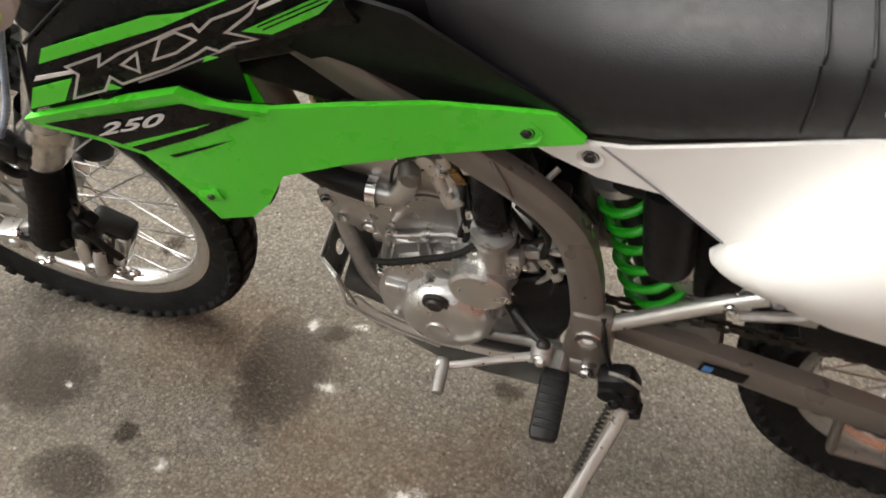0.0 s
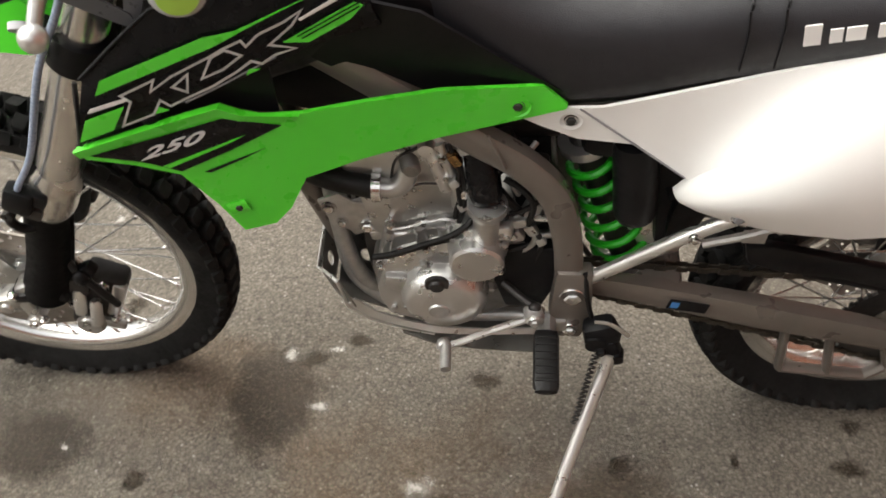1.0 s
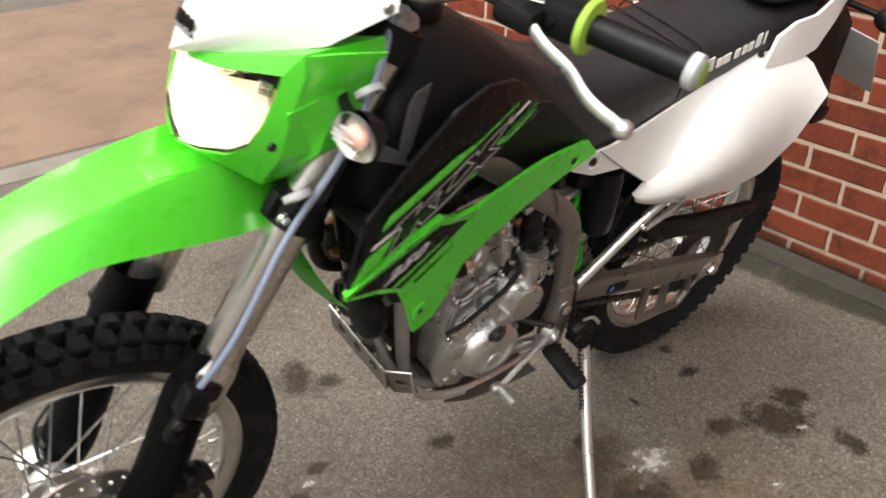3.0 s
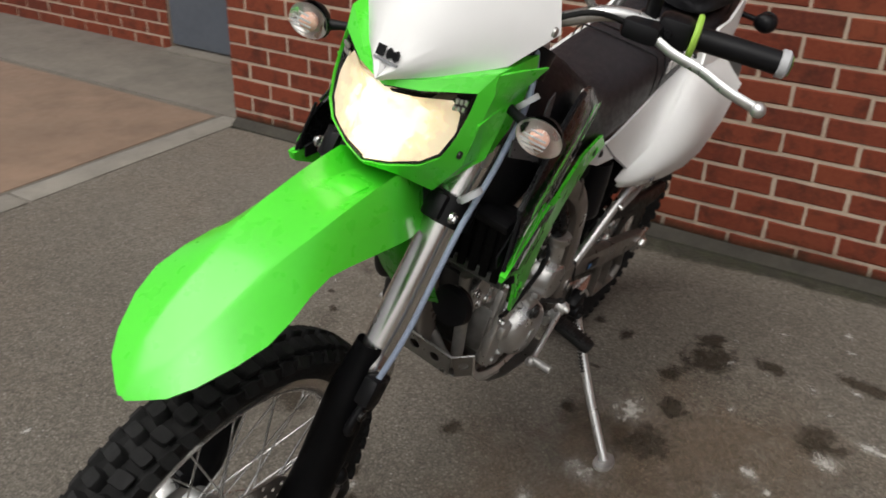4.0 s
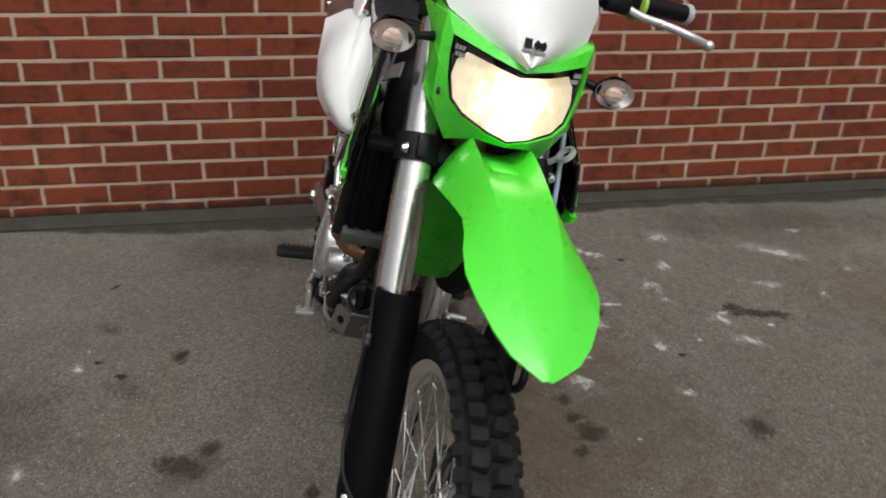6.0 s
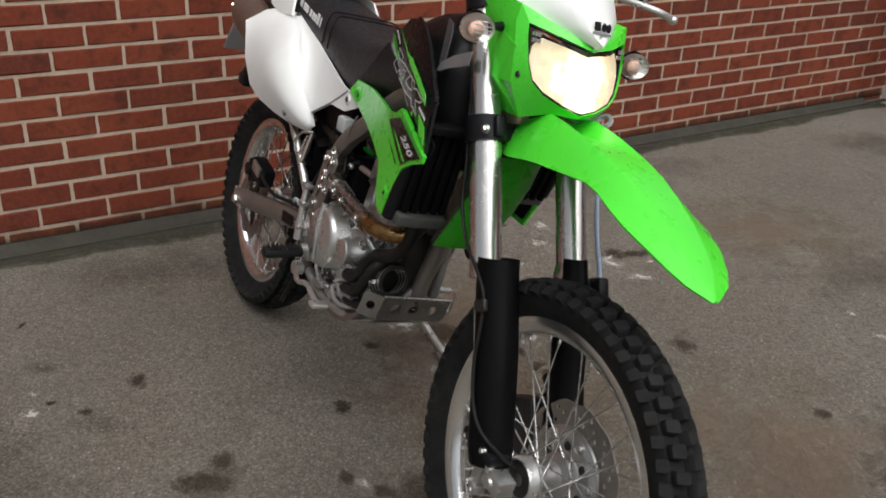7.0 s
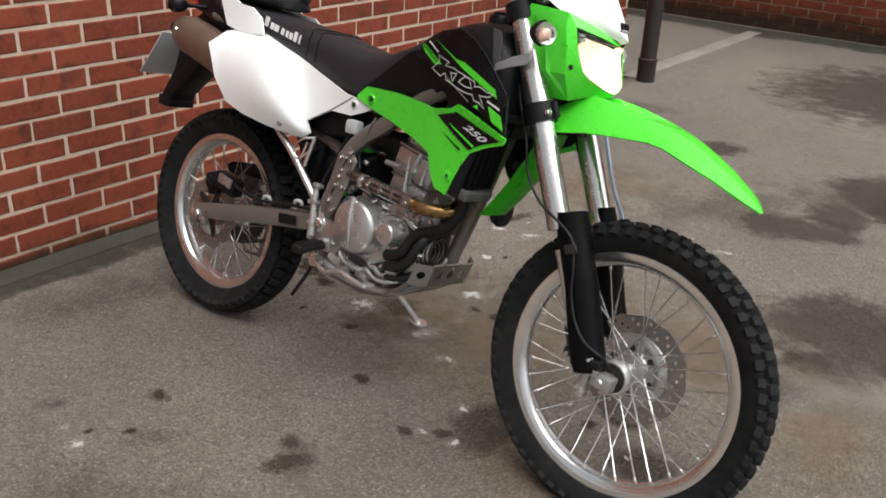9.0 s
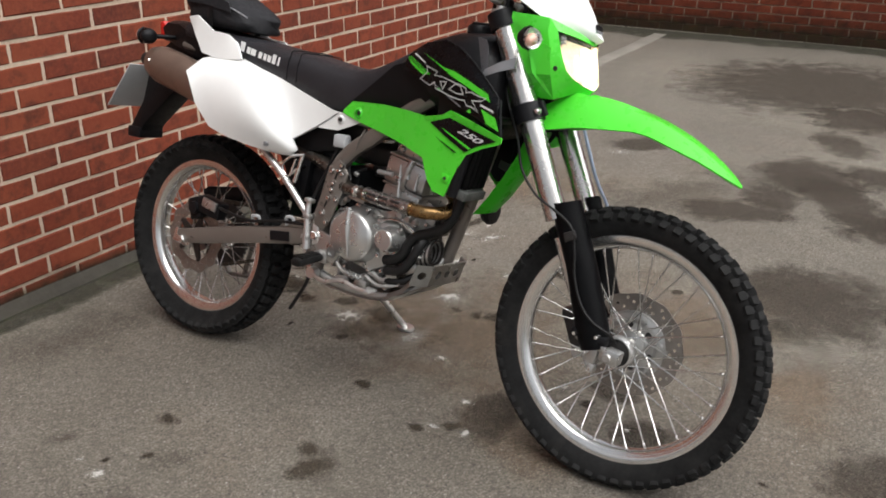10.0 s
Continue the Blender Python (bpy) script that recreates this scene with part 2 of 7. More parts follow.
def ground_material():
    m, nt, n, b = nodes_of("worn_asphalt")
    pos = nt.nodes.new("ShaderNodeNewGeometry").outputs["Position"]
    fine, grain = noise_tex(nt, 520.0, 3.0, 0.6, pos), noise_tex(nt, 210.0, 5.0, 0.75, pos)
    mid, big, huge = noise_tex(nt, 30.0, 10.0, 0.8, pos), noise_tex(nt, 1.7, 8.0, 0.66, pos), noise_tex(nt, 0.45, 5.0, 0.6, pos)
    col = mix(nt, ramp(nt, big, [(0.36, 0.0), (0.62, 1.0)]), (0.198, 0.174, 0.141), (0.290, 0.261, 0.217))
    col = mix(nt, ramp(nt, huge, [(0.45, 0.0), (0.62, 0.5)]), col, (0.219, 0.180, 0.143))
    col = mix(nt, ramp(nt, noise_tex(nt, 0.9, 6.0, 0.62, pos), [(0.52, 0.0), (0.66, 0.45)]), col, (0.257, 0.199, 0.147))
    scuff = noise_tex(nt, 5.5, 10.0, 0.78, pos)
    col = mix(nt, ramp(nt, scuff, [(0.52, 0.0), (0.68, 0.30)]), col, (0.363, 0.341, 0.307))
    col = mix(nt, ramp(nt, scuff, [(0.34, 0.35), (0.47, 0.0)]), col, (0.119, 0.104, 0.083))
    col = mix(nt, ramp(nt, mid, [(0.40, 0.35), (0.50, 0.0)]), col, (0.119, 0.104, 0.083))
    col = mix(nt, ramp(nt, mid, [(0.55, 0.0), (0.64, 0.3)]), col, (0.376, 0.343, 0.290))
    stones = nt.nodes.new("ShaderNodeTexVoronoi")
    stones.inputs["Scale"].default_value = 150.0
    nt.links.new(pos, stones.inputs["Vector"])
    shade = nt.nodes.new("ShaderNodeSeparateColor")
    nt.links.new(stones.outputs["Color"], shade.inputs[0])
    col = mix(nt, ramp(nt, shade.outputs[1], [(0.0, 0.55), (0.35, 0.0)]), col, (0.106, 0.092, 0.073))
    col = mix(nt, ramp(nt, shade.outputs[1], [(0.70, 0.0), (1.0, 0.6)]), col, (0.426, 0.392, 0.333))
    col = mix(nt, ramp(nt, stones.outputs["Distance"], [(0.45, 0.0), (0.75, 0.6)]), col, (0.088, 0.076, 0.060))
    col = mix(nt, ramp(nt, grain, [(0.34, 0.75), (0.50, 0.0)]), col, (0.075, 0.064, 0.051))
    col = mix(nt, ramp(nt, grain, [(0.53, 0.0), (0.72, 0.7)]), col, (0.413, 0.379, 0.320))
    col = mix(nt, ramp(nt, fine, [(0.42, 0.5), (0.58, 0.0)]), col, (0.062, 0.056, 0.046))
    for scale, size, share, tone in ((110.0, 0.16, 0.94, (0.525, 0.505, 0.470)), (44.0, 0.06, 0.93, (0.525, 0.505, 0.476)), (75.0, 0.14, 0.86, (0.044, 0.040, 0.032)), (26.0, 0.06, 0.88, (0.044, 0.040, 0.032))):
        crumb = nt.nodes.new("ShaderNodeTexVoronoi")
        crumb.inputs["Scale"].default_value = scale
        nt.links.new(pos, crumb.inputs["Vector"])
        tones = nt.nodes.new("ShaderNodeSeparateColor")
        nt.links.new(crumb.outputs["Color"], tones.inputs[0])
        both = nt.nodes.new("ShaderNodeMath")
        both.operation = "MULTIPLY"
        nt.links.new(ramp(nt, crumb.outputs["Distance"], [(size, 0.8), (size * 2.2, 0.0)]), both.inputs[0])
        nt.links.new(ramp(nt, tones.outputs[0], [(share, 0.0), (share + 0.05, 1.0)]), both.inputs[1])
        col = mix(nt, both.outputs[0], col, tone)
    nt.links.new(col, b.inputs["Base Color"])
    nt.links.new(ramp(nt, big, [(0.3, 0.62), (0.7, 0.88)]), b.inputs["Roughness"])
    b.inputs["Specular IOR Level"].default_value = 0.3
    bump(nt, b, grain, 1.0, 0.007)
    return m


def stain_material(name, color, strength, rough=0.6, scale=9.0, solid=0.52, fade=0.80):
    """A blot whose uneven edge fades out; its shape comes from the blot's own coordinates."""
    m, nt, n, b = nodes_of(name)
    tc = nt.nodes.new("ShaderNodeTexCoord").outputs["Generated"]
    off = nt.nodes.new("ShaderNodeVectorMath")
    off.operation = "DISTANCE"
    off.inputs[1].default_value = (0.5, 0.5, 0.5)
    flat = nt.nodes.new("ShaderNodeVectorMath")
    flat.operation = "MULTIPLY_ADD"
    flat.inputs[1].default_value = (1, 1, 0)
    flat.inputs[2].default_value = (0, 0, 0.5)
    nt.links.new(tc, flat.inputs[0])
    nt.links.new(flat.outputs[0], off.inputs[0])
    pos = nt.nodes.new("ShaderNodeNewGeometry").outputs["Position"]
    wob = noise_tex(nt, scale, 6.0, 0.7, pos)
    add = nt.nodes.new("ShaderNodeMath")
    add.operation = "MULTIPLY_ADD"
    add.inputs[1].default_value = 0.9
    nt.links.new(wob, add.inputs[0])
    nt.links.new(off.outputs["Value"], add.inputs[2])
    worn = nt.nodes.new("ShaderNodeMath")
    worn.operation = "MULTIPLY"
    nt.links.new(ramp(nt, add.outputs[0], [(solid, strength), (fade, 0.0)]), worn.inputs[0])
    nt.links.new(ramp(nt, noise_tex(nt, 170.0, 4.0, 0.7, pos), [(0.36, 0.45), (0.56, 1.0)]), worn.inputs[1])
    nt.links.new(worn.outputs[0], b.inputs["Alpha"])
    nt.links.new(mix(nt, noise_tex(nt, 35.0, 5.0, 0.7, pos), tuple(c * .75 for c in color), tuple(c * 1.3 for c in color)), b.inputs["Base Color"])
    b.inputs["Roughness"].default_value = rough
    b.inputs["Specular IOR Level"].default_value = 0.12
    return m


BRICK, MORTAR, GROUND = brick_material(), mortar_material(), ground_material()
OIL = stain_material("oil_stain", (0.040, 0.031, 0.022), 0.97, 0.7, 24.0, 0.60, 0.84)
DAMP = stain_material("damp_stain", (0.055, 0.045, 0.035), 0.42, 0.6, 4.0)
WET = stain_material("dark_wet_stain", (0.046, 0.037, 0.029), 0.82, 0.6, 7.0, 0.70, 0.94)
WASH = stain_material("pale_wash", (0.29, 0.265, 0.22), 0.30, 0.85, 9.0, 0.60, 0.86)
SPLASH = stain_material("pale_splash", (0.46, 0.445, 0.41), 0.9, 0.8, 38.0, 0.46, 0.66)
RUST = stain_material("brown_stain", (0.165, 0.115, 0.075), 0.5, 0.8, 5.0)
CONCRETE = surface("pale_concrete", (0.21, 0.193, 0.165), 0.85, vary=0.2, scale=6, grain=0.4, grain_scale=150, dirt=0.4)
SLAB = surface("grey_slab", (0.13, 0.115, 0.095), 0.85, vary=0.2, scale=5, grain=0.4, grain_scale=150, dirt=0.4)
PAVER = surface("worn_pink_concrete", (0.205, 0.140, 0.098), 0.9, vary=0.22, scale=4, grain=0.6, grain_scale=90, dirt=0.35)
DIRT = surface("foot_dirt", (0.032, 0.028, 0.021), 0.9, vary=0.35, scale=9, grain=0.5, grain_scale=120)


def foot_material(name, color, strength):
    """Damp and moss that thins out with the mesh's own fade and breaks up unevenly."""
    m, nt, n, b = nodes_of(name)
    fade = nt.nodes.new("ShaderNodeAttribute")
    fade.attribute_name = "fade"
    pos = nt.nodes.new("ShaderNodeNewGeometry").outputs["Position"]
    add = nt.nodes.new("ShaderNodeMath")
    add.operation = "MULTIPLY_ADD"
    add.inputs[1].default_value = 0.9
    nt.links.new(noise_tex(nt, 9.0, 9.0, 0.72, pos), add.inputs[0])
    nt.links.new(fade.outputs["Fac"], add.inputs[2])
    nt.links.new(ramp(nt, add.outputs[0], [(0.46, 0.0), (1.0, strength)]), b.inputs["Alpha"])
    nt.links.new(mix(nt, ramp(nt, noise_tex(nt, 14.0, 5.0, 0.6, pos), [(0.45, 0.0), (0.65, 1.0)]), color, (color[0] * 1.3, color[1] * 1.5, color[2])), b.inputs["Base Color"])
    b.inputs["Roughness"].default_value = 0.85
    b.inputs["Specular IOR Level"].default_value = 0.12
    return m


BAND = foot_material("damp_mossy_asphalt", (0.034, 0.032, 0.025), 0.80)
GRIME = foot_material("wall_foot_grime", (0.028, 0.023, 0.016), 0.85)


# ---- building helpers ----
def mesh_of(name, bm, mat, smooth=40.0):
    bmesh.ops.recalc_face_normals(bm, faces=bm.faces)
    me = bpy.data.meshes.new(name)
    bm.to_mesh(me)
    bm.free()
    me.materials.append(mat)
    if smooth:
        for p in me.polygons:
            p.use_smooth = True
        me.set_sharp_from_angle(angle=radians(smooth))
    return me


def part(name, bm, mat, parent, label="", smooth=40.0):
    ob = new(name, mesh_of(name, bm, mat, smooth))
    ob.parent = parent
    return tagged(ob, label)


def join(*bms):
    out = bmesh.new()
    for b in bms:
        me = bpy.data.meshes.new("tmp")
        b.to_mesh(me)
        b.free()
        out.from_mesh(me)
        bpy.data.meshes.remove(me)
    return out


def box(c, size, rot=(0, 0, 0), bev=0.0, seg=2):
    bm = bmesh.new()
    bmesh.ops.create_cube(bm, size=1)
    bmesh.ops.scale(bm, vec=size, verts=bm.verts)
    if bev:
        bmesh.ops.bevel(bm, geom=bm.edges[:], offset=bev, segments=seg, affect="EDGES", profile=0.5)
    bm.transform(pose(*c, *rot))
    return bm


def ball(c, r, scale=(1, 1, 1), rot=(0, 0, 0), seg=16):
    bm = bmesh.new()
    bmesh.ops.create_uvsphere(bm, u_segments=seg, v_segments=seg // 2 + 2, radius=r)
    bmesh.ops.scale(bm, vec=scale, verts=bm.verts)
    bm.transform(pose(*c, *rot))
    return bm


def rings(loops, cap=True, closed=False, around=True):
    """A skin over loops of equal length."""
    bm = bmesh.new()
    vs = [[bm.verts.new(p) for p in lp] for lp in loops]
    n = len(loops[0])
    last = len(vs) if closed else len(vs) - 1
    for i in range(last):
        a, b = vs[i], vs[(i + 1) % len(vs)]
        for j in range(n if around else n - 1):
            bm.faces.new((a[j], a[(j + 1) % n], b[(j + 1) % n], b[j]))
    if cap and not closed and around:
        bm.faces.new(vs[0])
        bm.faces.new(vs[-1])
    return bm


def curve(pts, n=6):
    """Points along a smooth line through pts."""
    P = [Vector(p) for p in pts]
    P = [2 * P[0] - P[1]] + P + [2 * P[-1] - P[-2]]
    out = []
    for i in range(1, len(P) - 2):
        a, b, c, d = P[i - 1 : i + 3]
        for k in range(n):
            t = k / n
            out.append(0.5 * (2 * b + (c - a) * t + (2 * a - 5 * b + 4 * c - d) * t * t + (3 * b - a - 3 * c + d) * t ** 3))
    return out + [P[-2]]


def tube(pts, r, seg=10, n=6, smooth=True, ry=None, up=(0, 1, 0), power=2.0, radii=None):
    """A bar along pts; r across the plane, ry along up; a high power squares the section; radii scales it along the way."""
    line = curve(pts, n) if smooth else [Vector(p) for p in pts]
    ry = r if ry is None else ry
    loops, up = [], Vector(up)
    for i, p in enumerate(line):
        d = (line[min(i + 1, len(line) - 1)] - line[max(i - 1, 0)]).normalized()
        side = up - up.dot(d) * d
        if side.length < 1e-3:
            side = Vector((1, 0, 0)) - d.x * d
        side.normalize()
        other = d.cross(side)
        k = 1.0
        if radii:
            s = i / (len(line) - 1) * (len(radii) - 1)
            j = min(int(s), len(radii) - 2)
            k = radii[j] + (radii[j + 1] - radii[j]) * (s - j)
        lp = []
        for q in range(seg):
            a = 2 * math.pi * (q + 0.5) / seg
            c, s = math.cos(a), math.sin(a)
            m = (abs(c) ** power + abs(s) ** power) ** (-1 / power)
            lp.append(p + k * m * (other * (r * c) + side * (ry * s)))
        loops.append(lp)
    return rings(loops)


def lathe(profile, c=(0, 0, 0), axis="y", seg=48, closed=False, rot=None):
    """Turns (radius, height) pairs about an axis through c."""
    loops = []
    for k in range(seg):
        a = 2 * math.pi * k / seg
        loops.append([(r * math.cos(a), h, r * math.sin(a)) for r, h in profile])
    bm = bmesh.new()
    vs = [[bm.verts.new(p) for p in lp] for lp in loops]
    n = len(profile)
    for k in range(seg):
        a, b = vs[k], vs[(k + 1) % seg]
        for j in range(n if closed else n - 1):
            bm.faces.new((a[j], a[(j + 1) % n], b[(j + 1) % n], b[j]))
    bmesh.ops.remove_doubles(bm, verts=bm.verts, dist=1e-5)
    if axis == "x":
        bm.transform(pose(0, 0, 0, 0, 0, -90))
    elif axis == "z":
        bm.transform(pose(0, 0, 0, 90, 0, 0))
    if rot:
        bm.transform(pose(0, 0, 0, *rot))
    bm.transform(Matrix.Translation(c))
    return bm


def plate(outline, y0, y1, bev=0.0):
    """A flat outline of (x, z) drawn out from y0 to y1."""
    bm = rings([[(x, y0, z) for x, z in outline], [(x, y1, z) for x, z in outline]])
    if bev:
        bmesh.ops.recalc_face_normals(bm, faces=bm.faces)
        bmesh.ops.bevel(bm, geom=bm.edges[:], offset=bev, segments=2, affect="EDGES", profile=0.5)
    return bm


def skin(top, bottom, rows=6, thick=0.004, bulge=None, steps=3):
    """A moulded panel between two edge lines of equal length, with thickness towards the middle plane."""
    T, B = [Vector(p) for p in top], [Vector(p) for p in bottom]

    def fill(P):
        out = []
        for a, b in zip(P, P[1:]):
            out += [a.lerp(b, k / steps) for k in range(steps)]
        return out + [P[-1]]

    T, B = fill(T), fill(B)
    grid = []
    for i, (a, b) in enumerate(zip(T, B)):
        u = i / (len(T) - 1)
        grid.append([a.lerp(b, j / rows) + (Vector(bulge(u, j / rows)) if bulge else Vector()) for j in range(rows + 1)])
    bm = bmesh.new()
    inward = Vector((0, -math.copysign(thick, T[0].y), 0))
    front = [[bm.verts.new(p) for p in c] for c in grid]
    back = [[bm.verts.new(p + inward) for p in c] for c in grid]
    n, m = len(grid), rows + 1
    for i in range(n - 1):
        for j in range(m - 1):
            bm.faces.new((front[i][j], front[i + 1][j], front[i + 1][j + 1], front[i][j + 1]))
            bm.faces.new((back[i][j], back[i][j + 1], back[i + 1][j + 1], back[i + 1][j]))
    for i in range(n - 1):
        for j in (0, m - 1):
            bm.faces.new((front[i][j], front[i + 1][j], back[i + 1][j], back[i][j]))
    for j in range(m - 1):
        for i in (0, n - 1):
            bm.faces.new((front[i][j], front[i][j + 1], back[i][j + 1], back[i][j]))
    bmesh.ops.remove_doubles(bm, verts=bm.verts, dist=2e-4)
    return bm


def mirrored(bm):
    """The same on the other side of the middle plane."""
    bmesh.ops.scale(bm, vec=(1, -1, 1), verts=bm.verts)
    return bm


def bolt(c, r, side=1, depth=0.006):
    """A hexagon head with a washer, facing outwards."""
    x, y, z = c
    s = side
    hexa = lathe([(0, s * depth), (r * 0.8, s * depth), (r, s * depth * 0.7), (r, 0)], c, "y", 6)
    return join(hexa, lathe([(r * 1.35, s * 0.0015), (r * 1.45, 0), (r * 1.45, -s * 0.003)], c, "y", 14))


# ---- the yard ----
def flat(name, corners, mat, z=0.0):
    bm = bmesh.new()
    bm.faces.new([bm.verts.new((x, y, z)) for x, y in corners])
    ob = new(name, mesh_of(name, bm, mat, 0))
    return ob


ground = tagged(flat("ground", [(-150, -150), (150, -150), (150, 150), (-150, 150)], GROUND), "worn grey-brown asphalt yard with oil spots and pale splashes", "ground", kind="structure")


def blot(name, x, y, rx, ry, turn, mat, z, label=""):
    bm = bmesh.new()
    bm.faces.new([bm.verts.new((rx * math.cos(a), ry * math.sin(a), 0)) for a in (2 * math.pi * k / 20 for k in range(20))])
    ob = new(name, mesh_of(name, bm, mat, 0))
    ob.matrix_world = pose(x, y, z, 0, 0, turn)
    ob.parent = ground
    ob.visible_shadow = False
    return tagged(ob, label)


OIL_SPOTS = [(0.595, 2.126, .16, .05, 80), (0.64, 1.885, .10, .05, 70), (0.897, 2.049, .11, .09, 0), (1.476, 1.886, .08, .07, 0), (1.523, 2.316, .08, .06, 0),
             (0.977, 2.613, .20, .05, 75), (1.126, 1.71, .11, .10, 20), (0.971, 0.868, .07, .05, 0), (1.397, 0.963, .06, .05, 0), (1.586, 1.194, .05, .035, 0),
             (1.663, 1.247, .05, .035, 30), (0.696, 1.732, .15, .13, 0), (0.592, 1.709, .08, .07, 0), (0.956, 1.724, .09, .06, 40), (0.817, 1.667, .07, .05, 0),
             (1.336, 1.297, .06, .05, 0), (1.946, 1.55, .045, .04, 0), (1.45, 0.9, .12, .06, 60), (0.70, 1.50, .05, .04, 10), (1.10, 1.50, .045, .035, 60)]
for i, (x, y, a, b, turn) in enumerate(OIL_SPOTS):
    blot("oil_stain", x, y, a * .82, b * .82, turn, OIL, 0.0012 + 0.00002 * i)
SPLASHES = [(0.502, 2.234, .13, .04, 75), (0.404, 2.529, .10, .06, 70), (0.626, 2.455, .08, .05, 0), (0.57, 2.904, .26, .07, 55), (0.859, 2.17, .08, .05, 80),
            (0.971, 2.09, .07, .07, 0), (0.991, 2.474, .09, .06, 30), (1.123, 2.51, .13, .05, 50), (1.26, 1.938, .13, .06, 40), (1.119, 2.227, .06, .05, 0),
            (1.002, 0.606, .055, .045, 30), (1.427, 0.544, .05, .03, 0), (1.028, 1.637, .13, .09, 20), (1.30, 1.62, .09, .05, 70), (0.75, 2.35, .1, .05, 20),
            (1.35, 2.2, .07, .04, 50), (1.1, 1.95, .05, .04, 10), (0.8, 2.75, .1, .05, 80), (1.45, 1.55, .06, .04, 0), (1.78, 2.9, .09, .04, 20), (1.15, 3.95, .12, .05, 40)]
for i, (x, y, a, b, turn) in enumerate(SPLASHES):
    blot("pale_splash", x, y, a * 1.25, b * 1.25, turn, SPLASH, 0.0020 + 0.00002 * i)
flecks = random.Random(11)
for i in range(46):
    x, y = (flecks.uniform(.35, 1.7), flecks.uniform(1.75, 3.1)) if i < 30 else (flecks.uniform(.9, 2.4), flecks.uniform(.2, 1.6))
    size = flecks.uniform(.022, .06)
    blot("pale_splash", x, y, size, size * flecks.uniform(.3, .8), flecks.uniform(0, 180), SPLASH, 0.0026 + 0.00001 * i)
for i in range(22):
    x, y = flecks.uniform(.5, 2.5), flecks.uniform(.3, 2.8)
    size = flecks.uniform(.018, .045)
    blot("oil_stain", x, y, size, size * flecks.uniform(.5, .9), flecks.uniform(0, 180), OIL, 0.0017 + 0.00001 * i)
for i, (x, y, a, b, turn) in enumerate([(2.338, 2.626, .55, .4, 20), (2.15, 2.1, .4, .3, 0), (1.6, 3.4, .8, .35, 60), (0.35, 1.0, .5, .25, 80), (0.3, 3.0, .9, .3, 85),
                                        (2.1, 3.9, .6, .4, 0), (1.2, 0.4, .5, .3, 40), (2.19, 1.42, .2, .25, 0), (1.46, .92, .08, .17, 31), (1.12, 1.56, .2, .13, 31), (1.12, .74, .12, .07, 45), (.80, .66, .08, .05, 45)]):
    blot("damp_stain", x, y, a, b, turn, DAMP, 0.0004 + 0.00003 * i)
for i, (x, y, a, b) in enumerate([(2.46, 1.93, .26, .34), (1.9, 1.3, .3, .3), (1.0, 3.2, .6, .5), (1.5, 1.75, .7, .6), (1.05, 1.85, .6, .45), (2.0, 2.2, .6, .5)]):
    blot("brown_stain", x, y, a, b, 30 * i, RUST, 0.0008 + 0.00003 * i)

for i, (x, y, a, b, turn) in enumerate([(1.80, 6.16, .95, .95, 31), (2.20, 5.33, .32, .34, 31), (2.16, 4.72, .15, .28, 31), (2.40, 4.18, .16, .20, 31), (2.12, 4.03, .26, .34, 31), (1.92, 3.36, .28, .16, 24), (2.36, 2.56, .32, .32, 31), (2.72, 1.60, .16, .14, 47), (2.60, 3.45, .3, .22, 10),
                                        (2.33, 3.70, .15, .42, 31), (2.01, 3.63, .13, .17, 31), (1.21, 4.17, .20, .14, 31), (1.73, 1.36, .09, .15, 7), (2.15, 1.47, .09, .09, 0), (1.99, 1.64, .08, .05, 0)]):
    blot("wet_stain", x, y, a * 1.15, b * 1.15, turn, WET, 0.0009 + 0.00002 * i)
for i, (x, y, a, b, turn) in enumerate([(1.79, 5.14, .35, .5, 39), (2.23, 4.51, .3, .3, 31), (0.69, 6.16, .45, .8, 6), (2.45, 2.25, .2, .15, 31)]):
    blot("pale_wash", x, y, a * 1.2, b * 1.2, turn, WASH, 0.0006 + 0.00002 * i)

COURSE, BRICK_L, BED = 0.075, 0.225, 0.07


def brick_bm(length, height=0.065, depth=0.05, bev=0.004, rnd=None):
    """One brick whose outer face looks along +x, chamfered in front, with worn, uneven arrises."""
    l, h = length / 2, height / 2
    loops = []
    for x, e, wear in ((-depth, 0, 0), (-bev, 0, .0012), (0, bev, .0012)):
        ring = []
        for q in range(12):
            side, f = divmod(q, 3)
            a, b = ((-l, -h), (l, -h), (l, h), (-l, h))[side], ((l, -h), (l, h), (-l, h), (-l, -h))[side]
            y, z = a[0] + (b[0] - a[0]) * f / 3, a[1] + (b[1] - a[1]) * f / 3
            ring.append((x + rnd.uniform(-.4, .4) * wear, y * (l - e) / l + rnd.uniform(-1, 1) * wear, z * (h - e) / h + rnd.uniform(-1, 1) * wear))
        loops.append(ring)
    return rings(loops)


def wall_body(name, size, centre, label):
    w = new(name, mesh_of(name, box(centre, size), MORTAR, 0))
    return tagged(w, label, "wall", kind="structure")


